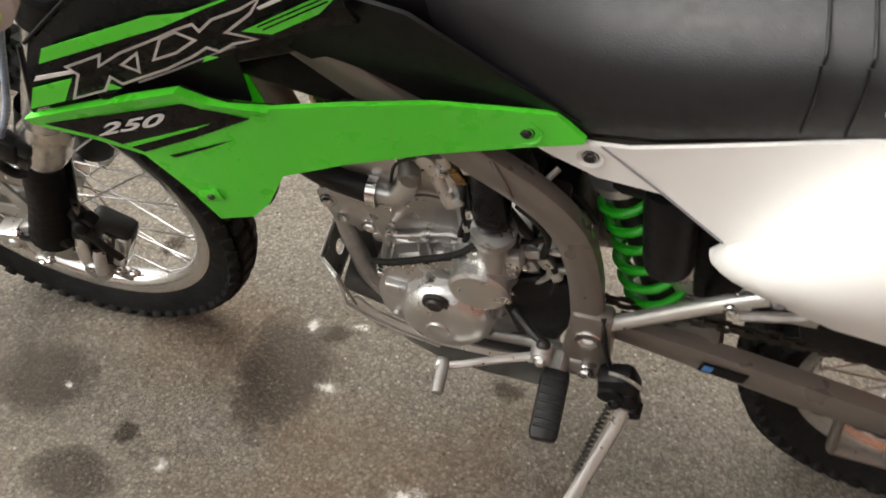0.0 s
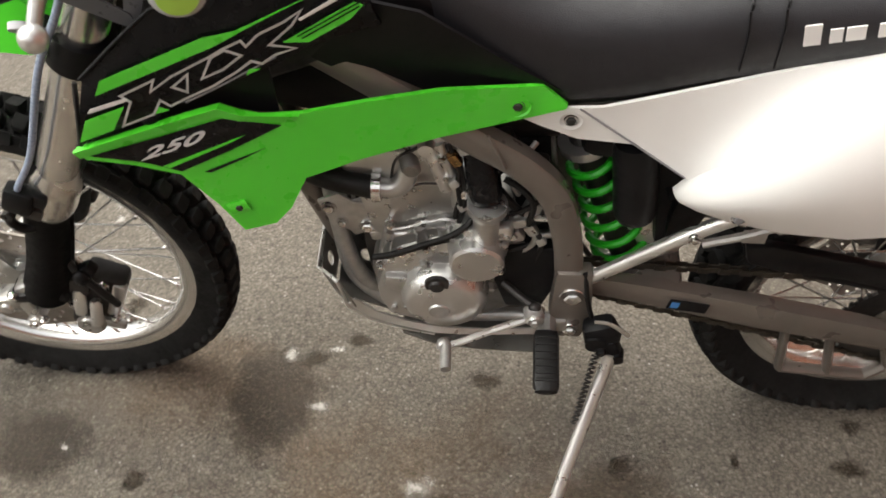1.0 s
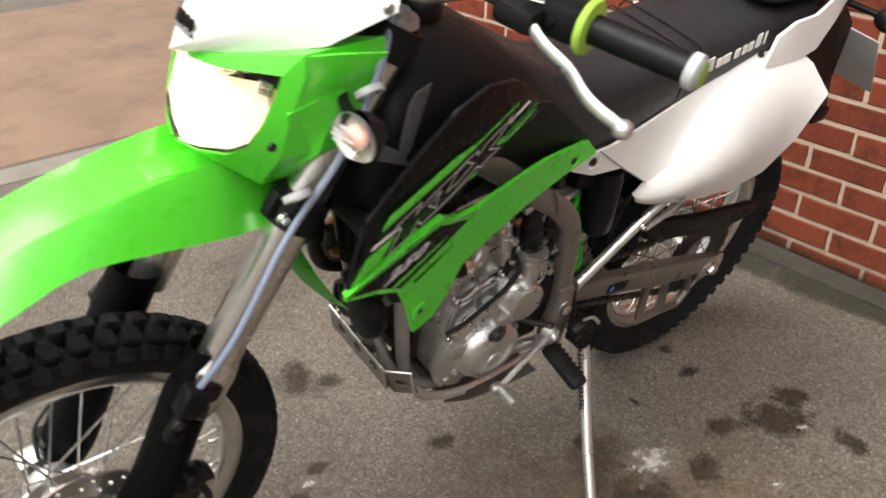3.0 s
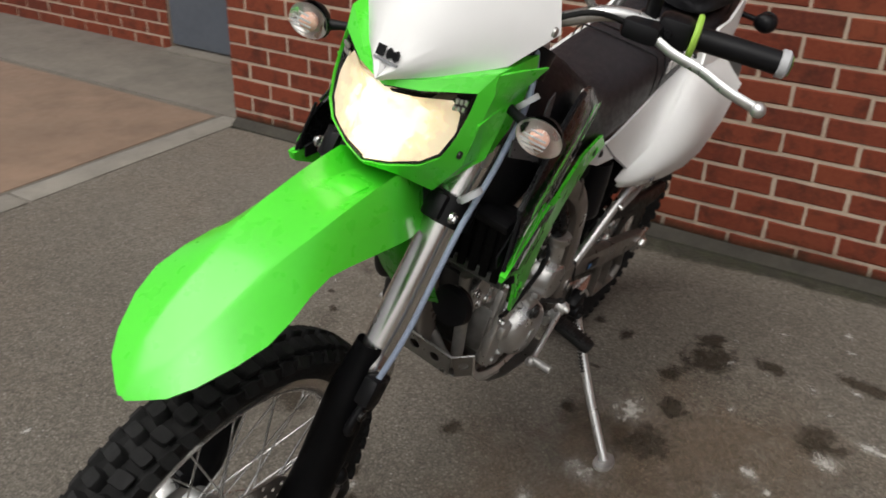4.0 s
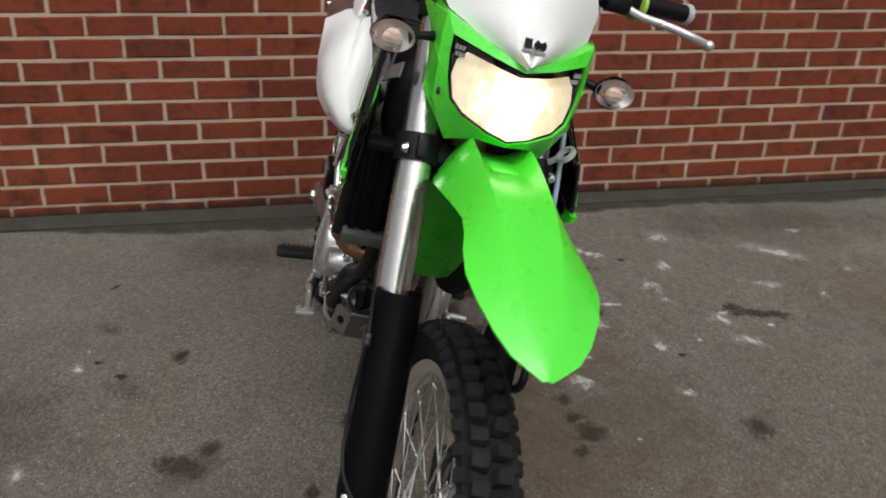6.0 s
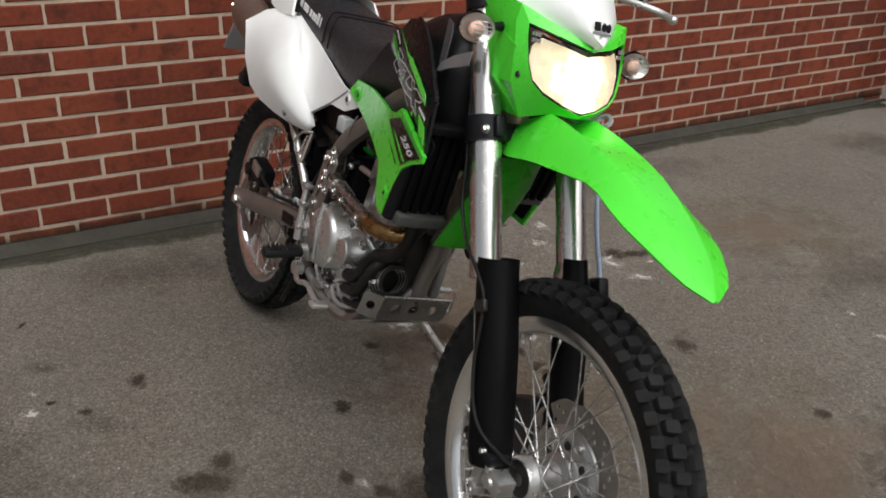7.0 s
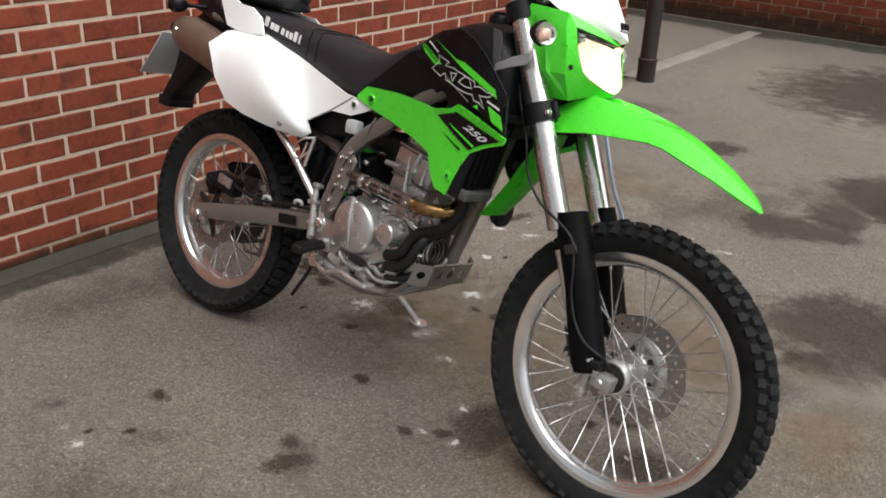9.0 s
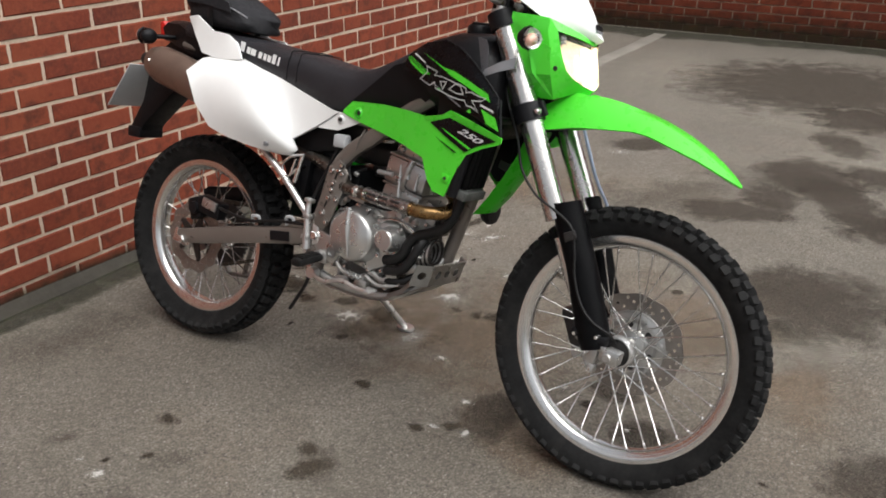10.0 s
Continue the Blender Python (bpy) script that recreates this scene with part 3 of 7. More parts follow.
rng = random.Random(3)
WALL_Y0, WALL_Y1 = -0.672, 5.42
wall = wall_body("wall_west", (0.20, WALL_Y1 - WALL_Y0 - 0.01, 3.2), (-0.104, (WALL_Y0 + WALL_Y1) / 2, 1.55), "red brick wall in stretcher bond with pale mortar joints")
BRICK_MESHES = [mesh_of("brick", brick_bm(0.2135 + rng.uniform(-.002, .002), 0.0628 + rng.uniform(-.001, .001), 0.05, rng.uniform(.003, .005), rng), BRICK, 0) for _ in range(10)]
spare = []
near = []
for c in range(-1, 42):
    z = BED + COURSE * (c + 0.5)
    shift = 0.5 if c % 2 == 0 else 0.0
    k = -3 + shift - 1
    while BRICK_L * k < WALL_Y1:
        a, b = BRICK_L * k + 0.005, BRICK_L * (k + 1) - 0.005
        k += 1
        a, b = max(a, WALL_Y0), min(b, WALL_Y1)
        if b - a < 0.03:
            continue
        here = (rng.uniform(-0.0015, 0.0015), (a + b) / 2 + rng.uniform(-.0015, .0015), z + rng.uniform(-.001, .001))
        if b - a > 0.2 and -0.7 < here[1] < 3.3 and -1 <= c <= 13:
            near.append(here)
        else:
            spare.append((here, b - a))


def joined_bricks(name, items, turn, parent, height=0.063):
    """Bricks past the nearest, in one mesh."""
    verts, faces = [], []
    for (x, y, z), length in items:
        l, h, e = length / 2 - .001, height / 2, 0.003
        i = len(verts)
        for dx, s in ((-0.05, 0), (-e, 0), (0, e)):
            for dy, dz in ((-l + s, -h + s), (l - s, -h + s), (l - s, h - s), (-l + s, h - s)):
                verts.append(turn @ Vector((x + dx, y + dy + rng.uniform(-.0012, .0012), z + dz + rng.uniform(-.0012, .0012))))
        for r in (0, 4):
            for q in range(4):
                faces.append((i + r + q, i + r + (q + 1) % 4, i + r + 4 + (q + 1) % 4, i + r + 4 + q))
        faces.append((i + 8, i + 9, i + 10, i + 11))
    me = bpy.data.meshes.new(name)
    me.from_pydata(verts, [], faces)
    me.materials.append(BRICK)
    ob = new(name, me)
    ob.parent = parent
    return tagged(ob, kind="stuff")


joined_bricks("brickwork", spare, Matrix(), wall)


def course_run(length, courses, lo=-1):
    out = []
    for c in range(lo, courses):
        y = -0.1125 if c % 2 == 0 else 0.0
        while y < length:
            a, b = max(y + 0.005, 0.0), min(y + 0.22, length)
            y += BRICK_L
            if b - a > 0.03:
                out.append(((rng.uniform(-.001, .001), (a + b) / 2, BED + COURSE * (c + 0.5)), b - a))
    return out


# the return of the wall, the recessed wall with the door, and the far wall
side = wall_body("wall_return", (0.70, 0.2, 3.2), (-0.365, WALL_Y0 + 0.104, 1.55), "short red brick return of the wall beside the door")
joined_bricks("brickwork", course_run(0.70, 42), Matrix.Translation((-0.71, WALL_Y0, 0)) @ pose(0, 0, 0, 0, 0, -90), side)
recess = wall_body("wall_recess", (0.2, 2.2, 3.2), (-0.835, -2.98, 1.55), "red brick wall set back beside a grey door")
joined_bricks("brickwork", course_run(2.1, 42), Matrix.Translation((-0.73, -3.98, 0)), recess)
far = wall_body("wall_north", (14, 0.2, 2.6), (4.0, 8.11, 1.25), "far red brick yard wall with a dark damp foot")
joined_bricks("brickwork", course_run(13.6, 33), Matrix.Translation((-2.9, 8.0, 0)) @ pose(0, 0, 0, 0, 0, -90), far)
back = wall_body("wall_behind", (0.2, 2.7, 2.6), (-2.95, 6.75, 1.25), "brick wall closing the passage behind the post")
joined_bricks("brickwork", course_run(2.6, 33), Matrix.Translation((-2.845, 5.45, 0)), back)
inner = wall_body("wall_side", (2.9, 0.2, 2.6), (-1.55, 5.32, 1.25), "brick side of the passage behind the post")

door = tagged(new("door_1", mesh_of("door", box((-0.76, -1.27, 1.06), (0.05, 1.18, 2.04), bev=0.004), DOOR_PAINT, 40)), "plain closed blue-grey painted door", "door", kind="structure")
part("threshold", box((-0.70, -1.27, 0.010), (0.13, 1.18, 0.04), bev=0.006), SLAB, door)
part("lintel", box((-0.76, -1.27, 2.20), (0.12, 1.3, 0.20)), CONCRETE, door)
part("door_handle", join(tube([(-0.735, -1.75, 1.0), (-0.70, -1.75, 1.0), (-0.70, -1.64, 1.0)], 0.009, 8), box((-0.733, -1.75, 1.0), (0.006, 0.04, 0.16), bev=0.004)), STEEL, door)

# apron beside the wall: grey slab, pale edging and a worn pinkish concrete yard
apron = tagged(new("pavement", mesh_of("pavement", box((2.2, -3.88, -0.09), (6.4, 6.2, 0.19), bev=0.004), SLAB, 40)), "worn grey concrete apron with a pinkish bay beside the wall", "pavement", kind="structure")
for i in range(5):
    part("edging_stone", box((0.52 + 1.12 * i, -0.715, -0.04), (1.11, 0.13, 0.094), bev=0.006), CONCRETE, apron, "pale concrete edging")
part("pink_bay", box((1.2, -1.9, -0.086), (2.4, 2.2, 0.19), bev=0.004), PAVER, apron, "worn pinkish concrete bay")
part("grey_slab", box((-0.37, -1.9, -0.085), (0.68, 2.45, 0.2), bev=0.006), SLAB, apron, "grey concrete slab before the door")
kerb = tagged(new("kerb", mesh_of("kerb", join(*[box((0.13, 5.60 + 0.61 * i, -0.04), (0.13, 0.605, 0.09), bev=0.006) for i in range(4)]), CONCRETE, 40)), "flush pale concrete drain kerb running on from the wall", "kerb", kind="structure")
pipe = tagged(new("drainpipe", mesh_of("drainpipe", lathe([(0, 0), (0.055, 0), (0.055, 3.0), (0, 3.0)], (0.26, 5.29, 0), "z", 24), POST_PAINT)), "dark brown round drainpipe standing before the wall's end", "drainpipe")
part("collar", lathe([(0.056, 0.0), (0.062, 0.0), (0.062, 0.13), (0.066, 0.135), (0.066, 0.155), (0.056, 0.16)], (0.26, 5.29, 0), "z", 24), POST_PAINT, pipe)

# asphalt raised against the foot of the wall
loops = []
for y, h in ((-0.66, .034), (0.0, .032), (0.5, .036), (0.9, .035), (1.2, .037), (1.6, .030), (2.2, .033), (3.0, .030), (3.8, .034), (4.6, .030), (5.22, .026)):
    loops.append([(-0.02, y, -0.02), (0.062, y, -0.002), (0.040, y, h * 0.18), (0.022, y, h * 0.5), (0.010, y, h * 0.92), (-0.02, y, h)])
fillet = tagged(new("asphalt_fillet", mesh_of("asphalt_fillet", rings(loops), DIRT, 60)), "dirty asphalt fillet along the wall's foot", "ground", kind="structure")

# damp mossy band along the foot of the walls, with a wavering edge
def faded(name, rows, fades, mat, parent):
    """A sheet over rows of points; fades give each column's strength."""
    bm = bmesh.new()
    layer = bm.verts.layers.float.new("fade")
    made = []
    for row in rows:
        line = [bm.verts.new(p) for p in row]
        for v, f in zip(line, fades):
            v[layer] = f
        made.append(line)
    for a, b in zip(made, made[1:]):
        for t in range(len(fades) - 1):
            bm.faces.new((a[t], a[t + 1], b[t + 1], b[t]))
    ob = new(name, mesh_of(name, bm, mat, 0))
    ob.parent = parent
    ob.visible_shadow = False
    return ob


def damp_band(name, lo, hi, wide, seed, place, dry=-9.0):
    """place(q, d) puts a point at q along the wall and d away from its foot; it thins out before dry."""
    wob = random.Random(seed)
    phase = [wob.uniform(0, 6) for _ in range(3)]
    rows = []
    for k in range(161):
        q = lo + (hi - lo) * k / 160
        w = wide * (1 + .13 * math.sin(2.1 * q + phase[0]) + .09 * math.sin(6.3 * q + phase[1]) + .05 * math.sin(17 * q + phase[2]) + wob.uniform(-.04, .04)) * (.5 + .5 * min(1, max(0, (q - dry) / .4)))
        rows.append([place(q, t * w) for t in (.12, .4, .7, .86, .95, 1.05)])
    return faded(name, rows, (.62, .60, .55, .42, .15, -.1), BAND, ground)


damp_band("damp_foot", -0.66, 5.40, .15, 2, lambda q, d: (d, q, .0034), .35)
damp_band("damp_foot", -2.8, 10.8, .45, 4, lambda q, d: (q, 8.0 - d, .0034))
faded("grime", [[(.0035, -.66 + 6.06 * k / 120, z) for z in (.02, .035, .045, .06, .10)] for k in range(121)], (.6, .5, .3, .12, 0), GRIME, wall)
faded("grime", [[(-2.8 + 13.6 * k / 120, 7.9965, z) for z in (-.01, .05, .10, .16, .26)] for k in range(121)], (.75, .6, .42, .2, 0), GRIME, far)
blot("damp_stain", 0.55, 4.6, .45, .3, 70, DAMP, 0.0007)


# ---- the motorcycle: built upright about its rear contact point, x ahead and y to its left, then leant on its stand ----
bike = tagged(new("motorcycle"), "green, white and black dual-sport motorcycle leaning on its side stand", "motorcycle")
bike.matrix_world = Matrix.Translation((0.675, 1.302, 0.0)) @ pose(0, 0, 0, 0, 0, -2.12) @ pose(0, 0, 0, -13.82, 0, 0)
FX, FZ, RX, RZ = 1.431, 0.345, 0.0, 0.325


def both(name, make, mat, label="", smooth=40.0):
    """A part and its mirror image on the right."""
    return part(name, make(), mat, bike, label, smooth), part(name, mirrored(make()), mat, bike, label, smooth)


def lerp_table(x, xs, ys):
    return float(np.interp(x, xs, ys))


def shroud_y(x):
    return lerp_table(x, [.4, .6, .65, .9, 1.12, 1.2], [.106, .106, .110, .164, .205, .21])


# wheels
def wheel(name, cx, cz, rim_r, rim_w, tyre_r, tyre_w, hub_r, hub_w, label):
    c = (cx, 0, cz)
    w, r = rim_w, rim_r
    rim = part(name, lathe([(r - .012, -w), (r, -w), (r + .002, -w + .002), (r - .004, -w + .006), (r - .022, -w * .55), (r - .026, 0), (r - .022, w * .55), (r - .004, w - .006), (r + .002, w - .002), (r, w), (r - .012, w),
                                (r - .022, w * .86), (r - .030, w * .55), (r - .034, 0), (r - .030, -w * .55), (r - .022, -w * .86)], c, "y", 72, closed=True), RIM, bike, label)
    # tyre: carcass and tread blocks
    t, R = tyre_w, tyre_r
    sh = R - r
    prof = [(r - .004, -w + .004), (r + .004, -w - .004), (r + sh * .3, -t * .86), (r + sh * .6, -t), (r + sh * .8, -t * .93), (R - .022, -t * .55), (R - .018, 0),
            (R - .022, t * .55), (r + sh * .8, t * .93), (r + sh * .6, t), (r + sh * .3, t * .86), (r + .004, w + .004), (r - .004, w - .004)]
    tyre = lathe(prof, (0, 0, 0), "y", 96)

    def crown(v):
        """Radius and slope of the tread at v from -1 to 1 across it."""
        a = v * 1.15
        ry = t * 0.98
        return R - .009 - (1 - math.cos(a)) * ry * .78, math.sin(a) / math.sin(1.15) * ry

    n = 60 if tyre_r > .335 else 54
    verts, faces = [], []
    shuffle = random.Random(int(tyre_r * 1000))
    for i in range(n):
        for v0, v1, off in ((-1.12, -.62, .06), (-.57, -.04, .55), (.04, .57, .04), (.62, 1.12, .53)):
            step = 2 * math.pi / n
            s0, span = step * (i + off + shuffle.uniform(-.03, .03)), step * (.70 + shuffle.uniform(-.06, .06))
            skew = .16 * (1 if (v0 + v1) > 0 else -1) * (1 if i % 2 else .4)
            base = len(verts)
            for lift, inset in ((-.012, .0), (.0068, .05), (.0088, .10)):
                for u, w in ((.10, 0), (.86, .05), (1, .16), (.96, .86), (.84, 1), (.14, .94), (0, .80), (.05, .12)):
                    u, w = .5 + (u - .5) * (1 - 2 * inset), .5 + (w - .5) * (1 - 2 * inset)
                    v = v0 + (v1 - v0) * w
                    rr, yy = crown(v)
                    ang = s0 + (u + skew * (w - .5)) * span
                    rad, y = rr + lift * math.cos(v * .9), yy + lift * math.sin(v * .9)
                    verts.append((rad * math.cos(ang), y, rad * math.sin(ang)))
            b = base
            faces.append(tuple(b + 16 + q for q in range(8)))
            for k in (0, 8):
                faces += [(b + k + q, b + k + (q + 1) % 8, b + k + 8 + (q + 1) % 8, b + k + 8 + q) for q in range(8)]
    tread = bmesh.new()
    me = bpy.data.meshes.new("tmp")
    me.from_pydata(verts, [], faces)
    tread.from_mesh(me)
    bpy.data.meshes.remove(me)
    for piece in (tyre, tread):
        piece.transform(Matrix.Translation(c))
    part("tyre", tyre, RUBBER, rim, "black knobbly dual-sport tyre", 30)
    tagged(part("tread", tread, RUBBER, rim, "staggered rounded tread blocks", 50), kind="stuff")
    hw, hr = hub_w, hub_r
    part("hub", lathe([(0, -hw - .012), (.018, -hw - .012), (.02, -hw), (hr, -hw + .001), (hr, -hw + .007), (hr * .62, -hw + .012), (hr * .55, 0), (hr * .62, hw - .012), (hr, hw - .007), (hr, hw - .001), (.02, hw), (.018, hw + .012), (0, hw + .012)], c, "y", 32), CAST, rim)
    spoke = mesh_of("spoke", join(lathe([(0, 0), (.0019, 0), (.0019, .93), (.0034, .935), (.0034, .995), (0, 1)], (0, 0, 0), "z", 6)), CHROME, 60)
    m = 36
    for i in range(m):
        a = 2 * math.pi * (i + .25) / m
        lead = radians(62) * (1 if (i // 2) % 2 else -1)
        s = 1 if i % 2 else -1
        p0 = Vector((cx + hr * .9 * math.cos(a + lead), s * (hw - .004), cz + hr * .9 * math.sin(a + lead)))
        p1 = Vector((cx + (r - .028) * math.cos(a), s * .006, cz + (r - .028) * math.sin(a)))
        d = p1 - p0
        ob = new("spoke", spoke)
        ob.parent = rim
        q = Vector((0, 0, 1)).rotation_difference(d.normalized())
        ob.matrix_local = Matrix.LocRotScale(p0, q, (1, 1, d.length))
    return rim


front = wheel("front_wheel", FX, FZ, .281, .024, .350, .041, .040, .036, "spoked front wheel with bright aluminium rim")
rear = wheel("rear_wheel", RX, RZ, .246, .031, .327, .058, .045, .048, "spoked rear wheel with bright aluminium rim")


def disc(c, r, y, wave=0.0018, lobes=12, thick=0.004, inner=.66):
    """A drilled brake disc with a waved rim and carrier arms."""
    bm = bmesh.new()
    rims = [[((r + wave * math.cos(lobes * a)) * math.cos(a), (r + wave * math.cos(lobes * a)) * math.sin(a)) for a in (2 * math.pi * k / 144 for k in range(144))],
            [(r * inner * math.cos(a), r * inner * math.sin(a)) for a in (2 * math.pi * k / 60 for k in range(60))]]
    for k in range(48):
        a, rr = 2 * math.pi * k / 48, r * (inner + (1 - inner) * (.28, .52, .76)[k % 3])
        rims.append([(rr * math.cos(a) + r * .034 * math.cos(q), rr * math.sin(a) + r * .034 * math.sin(q)) for q in (math.pi * j / 4 for j in range(8))])
    edges = []
    for rim in rims:
        vs = [bm.verts.new((p, -thick / 2, q)) for p, q in rim]
        edges += [bm.edges.new((p, q)) for p, q in zip(vs, vs[1:] + vs[:1])]
    bmesh.ops.triangle_fill(bm, use_beauty=True, edges=edges)
    bmesh.ops.recalc_face_normals(bm, faces=bm.faces)
    bmesh.ops.solidify(bm, geom=bm.faces[:], thickness=thick)
    out = bm
    out.transform(Matrix.Translation((c[0], y, c[1])))
    return out


def spider(c, r, y):
    """The five-armed carrier of a disc, as one plate."""
    star = []
    for k in range(5):
        a = 2 * math.pi * k / 5
        star += [(c[0] + q * math.cos(a + d), c[1] + q * math.sin(a + d)) for q, d in ((.030, -.5), (r, -.09), (r, .09), (.030, .5))]
    return plate(star, y - .0025, y + .0025)


part("brake_disc", disc((FX, FZ), .130, .058), DISC, front, "drilled front brake disc")
part("disc_spider", spider((FX, FZ), .092, .058), CAST, front)
part("disc_spider", spider((RX, RZ), .080, -.066), DARK_METAL, rear)
part("brake_disc", disc((RX, RZ), .112, -.066, wave=.005, lobes=10), DISC, rear, "dark waved rear brake disc")
teeth = []
for k in range(42):
    a = 2 * math.pi * k / 42
    teeth.append(box((RX + .104 * math.cos(a), .066, RZ + .104 * math.sin(a)), (.010, .004, .007), (0, -math.degrees(a), 0)))
part("sprocket", join(lathe([(.055, -.003), (.103, -.003), (.103, .003), (.055, .003)], (RX, .066, RZ), "y", 60, closed=True), *teeth), DARK_METAL, rear, "dark rear chain sprocket")
part("speed_sensor", lathe([(.034, -.008), (.037, -.008), (.040, 0), (.040, .012), (.034, .014)], (FX, -.048, FZ), "y", 36, closed=True), ALU, front, "bright hub ring round a dark sensor")
part("sensor_cup", lathe([(.012, -.004), (.026, -.002), (.034, .002), (.035, .012)], (FX, -.050, FZ), "y", 32), DARK_METAL, front)
part("disc_carrier", lathe([(.030, -.006), (.040, -.004), (.044, .000), (.060, .001), (.064, -.002), (.074, -.002), (.080, .002), (.086, .003), (.088, .007)], (FX, .046, FZ), "y", 60), CAST, front, "cast carrier inside the brake disc")
for k in range(6):
    a = 2 * math.pi * (k + .2) / 6
    part("disc_button", bolt((FX + .072 * math.cos(a), .043, FZ + .072 * math.sin(a)), .007, -1, .005), STEEL, front)
    part("carrier_hole", lathe([(0, -.0012), (.008, -.001), (.009, .001)], (FX + .054 * math.cos(a + .5), .0455, FZ + .054 * math.sin(a + .5)), "y", 14), DARK_METAL, front)
part("axle_nut", bolt((FX, -.085, FZ), .010, -1, .012), STEEL, front)
part("axle_nut", bolt((FX, .088, FZ), .012, 1, .01), STEEL, front)

# fork
K = math.tan(radians(26.5))


def fork_at(z, ahead=0.0):
    return 1.25 + (0.63 - z) * K + ahead


def leg(s):
    y = .098 * s
    stem = tube([(fork_at(1.10), y, 1.10), (fork_at(.64), y, .64)], .0285, 24, 1, False, up=(0, 1, 0))
    if s > 0:
        stem = join(stem, tube([(fork_at(.668), y, .668), (fork_at(.655), y, .655), (fork_at(.645), y, .645), (fork_at(.60), y, .60), (fork_at(.575), y, .575)], .0345, 24, 3, radii=[.83, .94, 1, .97, .72]))
    f = part("fork_leg", stem, FORK, bike, "thick silver upside-down fork leg")
    part("inner_tube", tube([(fork_at(.60), y, .60), (fork_at(.37), y, .37)], .0205, 20, 1, False), CHROME, f)
    part("axle_clamp", join(box((fork_at(.385), y, .385), (.050, .040, .05), (0, 26, 0), .010), box((FX + .004, y, FZ + .004), (.050, .036, .034), (0, 8, 0), .004), box((FX - .036, y, FZ - .002), (.022, .038, .062), (0, 10, 0), .003), box((FX - .018, y + s * .006, FZ + .020), (.020, .030, .018), (0, 10, 0), .003), box((FX - .034, y + s * .010, FZ - .034), (.018, .026, .020), (0, 10, 0), .003), lathe([(0, s * .022), (.009, s * .022), (.012, s * .018), (.013, 0)], (FX, y, FZ), "y", 20)), CAST, f)
    for bx, bz in ((-.058, .03), (-.030, .036), (-.05, -.028), (-.035, -.036)):
        part("clamp_bolt", bolt((FX + bx, y + s * .018, FZ + bz), .0055, s, .008), CHROME, f)
    g = []
    for i in range(12):
        z = .684 - (.684 - (.378 if s > 0 else .356)) * i / 11
        if s > 0:
            cx = fork_at(z) + lerp_table(z, [.37, .40, .50, .60, .68], [.006, .008, .020, .036, .050]) - .028
            w = lerp_table(z, [.38, .41, .45, .53, .60, .64, .68], [.041, .038, .034, .034, .034, .027, .022])
        else:
            cx = lerp_table(z, [.356, .38, .54, .617, .65, .685], [1.392, 1.382, 1.322, 1.286, 1.271, 1.258])
            w = lerp_table(z, [.356, .38, .54, .617, .64, .66, .685], [.036, .040, .038, .0375, .0370, .0365, .036])
        g.append([(cx + w * math.cos(a) * (1.0 if math.cos(a) > 0 else .9), y - s * .006 + w * 1.02 * math.sin(a), z + .30 * w * math.cos(a)) for a in (radians(-165 + 330 * k / 21) for k in range(22))])
    shell = rings(g, around=False)
    bmesh.ops.solidify(shell, geom=shell.faces[:], thickness=.003)
    gd = part("fork_guard", shell, BLACK, f, "black plastic fork guard")
    part("guard_foot", box((FX - .050 - (.02 if s > 0 else 0), y + s * .004, FZ + .040), (.095, .044, .022), (0, 6, 0), .007), BLACK, gd)
    part("guard_clip", join(box((fork_at(.612) + .040 - (.02 if s > 0 else 0), y + s * .034, .612), (.030, .010, .022), (0, -26, 0), .003), lathe([(.003, 0), (.008, 0), (.008, .006), (.003, .006)], (fork_at(.612) + .050, y + s * .040, .612), "y", 12, closed=True)), DARK_METAL, gd)
    part("guard_bolt", bolt((FX - .085, y + s * .024, FZ + .040), .006, s, .006), CHROME, gd)
    part("guard_bolt", bolt((FX - .030, y + s * .024, FZ + .045), .006, s, .006), CHROME, gd)
    for z in (.875,):
        part("lower_clamp", join(lathe([(.027, -.022), (.037, -.022), (.037, .022), (.027, .022)], (0, 0, 0), "z", 24), box((.036, 0, 0), (.022, .018, .038), (0, 0, 0), .004), box((-.01, -s * .05, 0), (.045, .09, .036), (0, 0, 0), .006)), BLACK, f).matrix_local = pose(fork_at(z), y, z, 0, -26.5, 0)
        part("pinch_bolt", bolt((fork_at(z) + .034, y + s * .026, z + .01), .0065, s), CHROME, f)
    part("upper_clamp", join(lathe([(.027, -.02), (.036, -.02), (.036, .02), (.027, .02)], (0, 0, 0), "z", 24), box((-.012, -s * .05, 0), (.055, .09, .03), (0, 0, 0), .006)), BLACK, f).matrix_local = pose(fork_at(1.085), y, 1.085, 0, -26.5, 0)
    part("fork_cap", lathe([(0, .012), (.012, .012), (.013, .004), (.022, .003), (.024, -.006)], (fork_at(1.107), y, 1.107), "z", 20), STEEL, f)
    return f


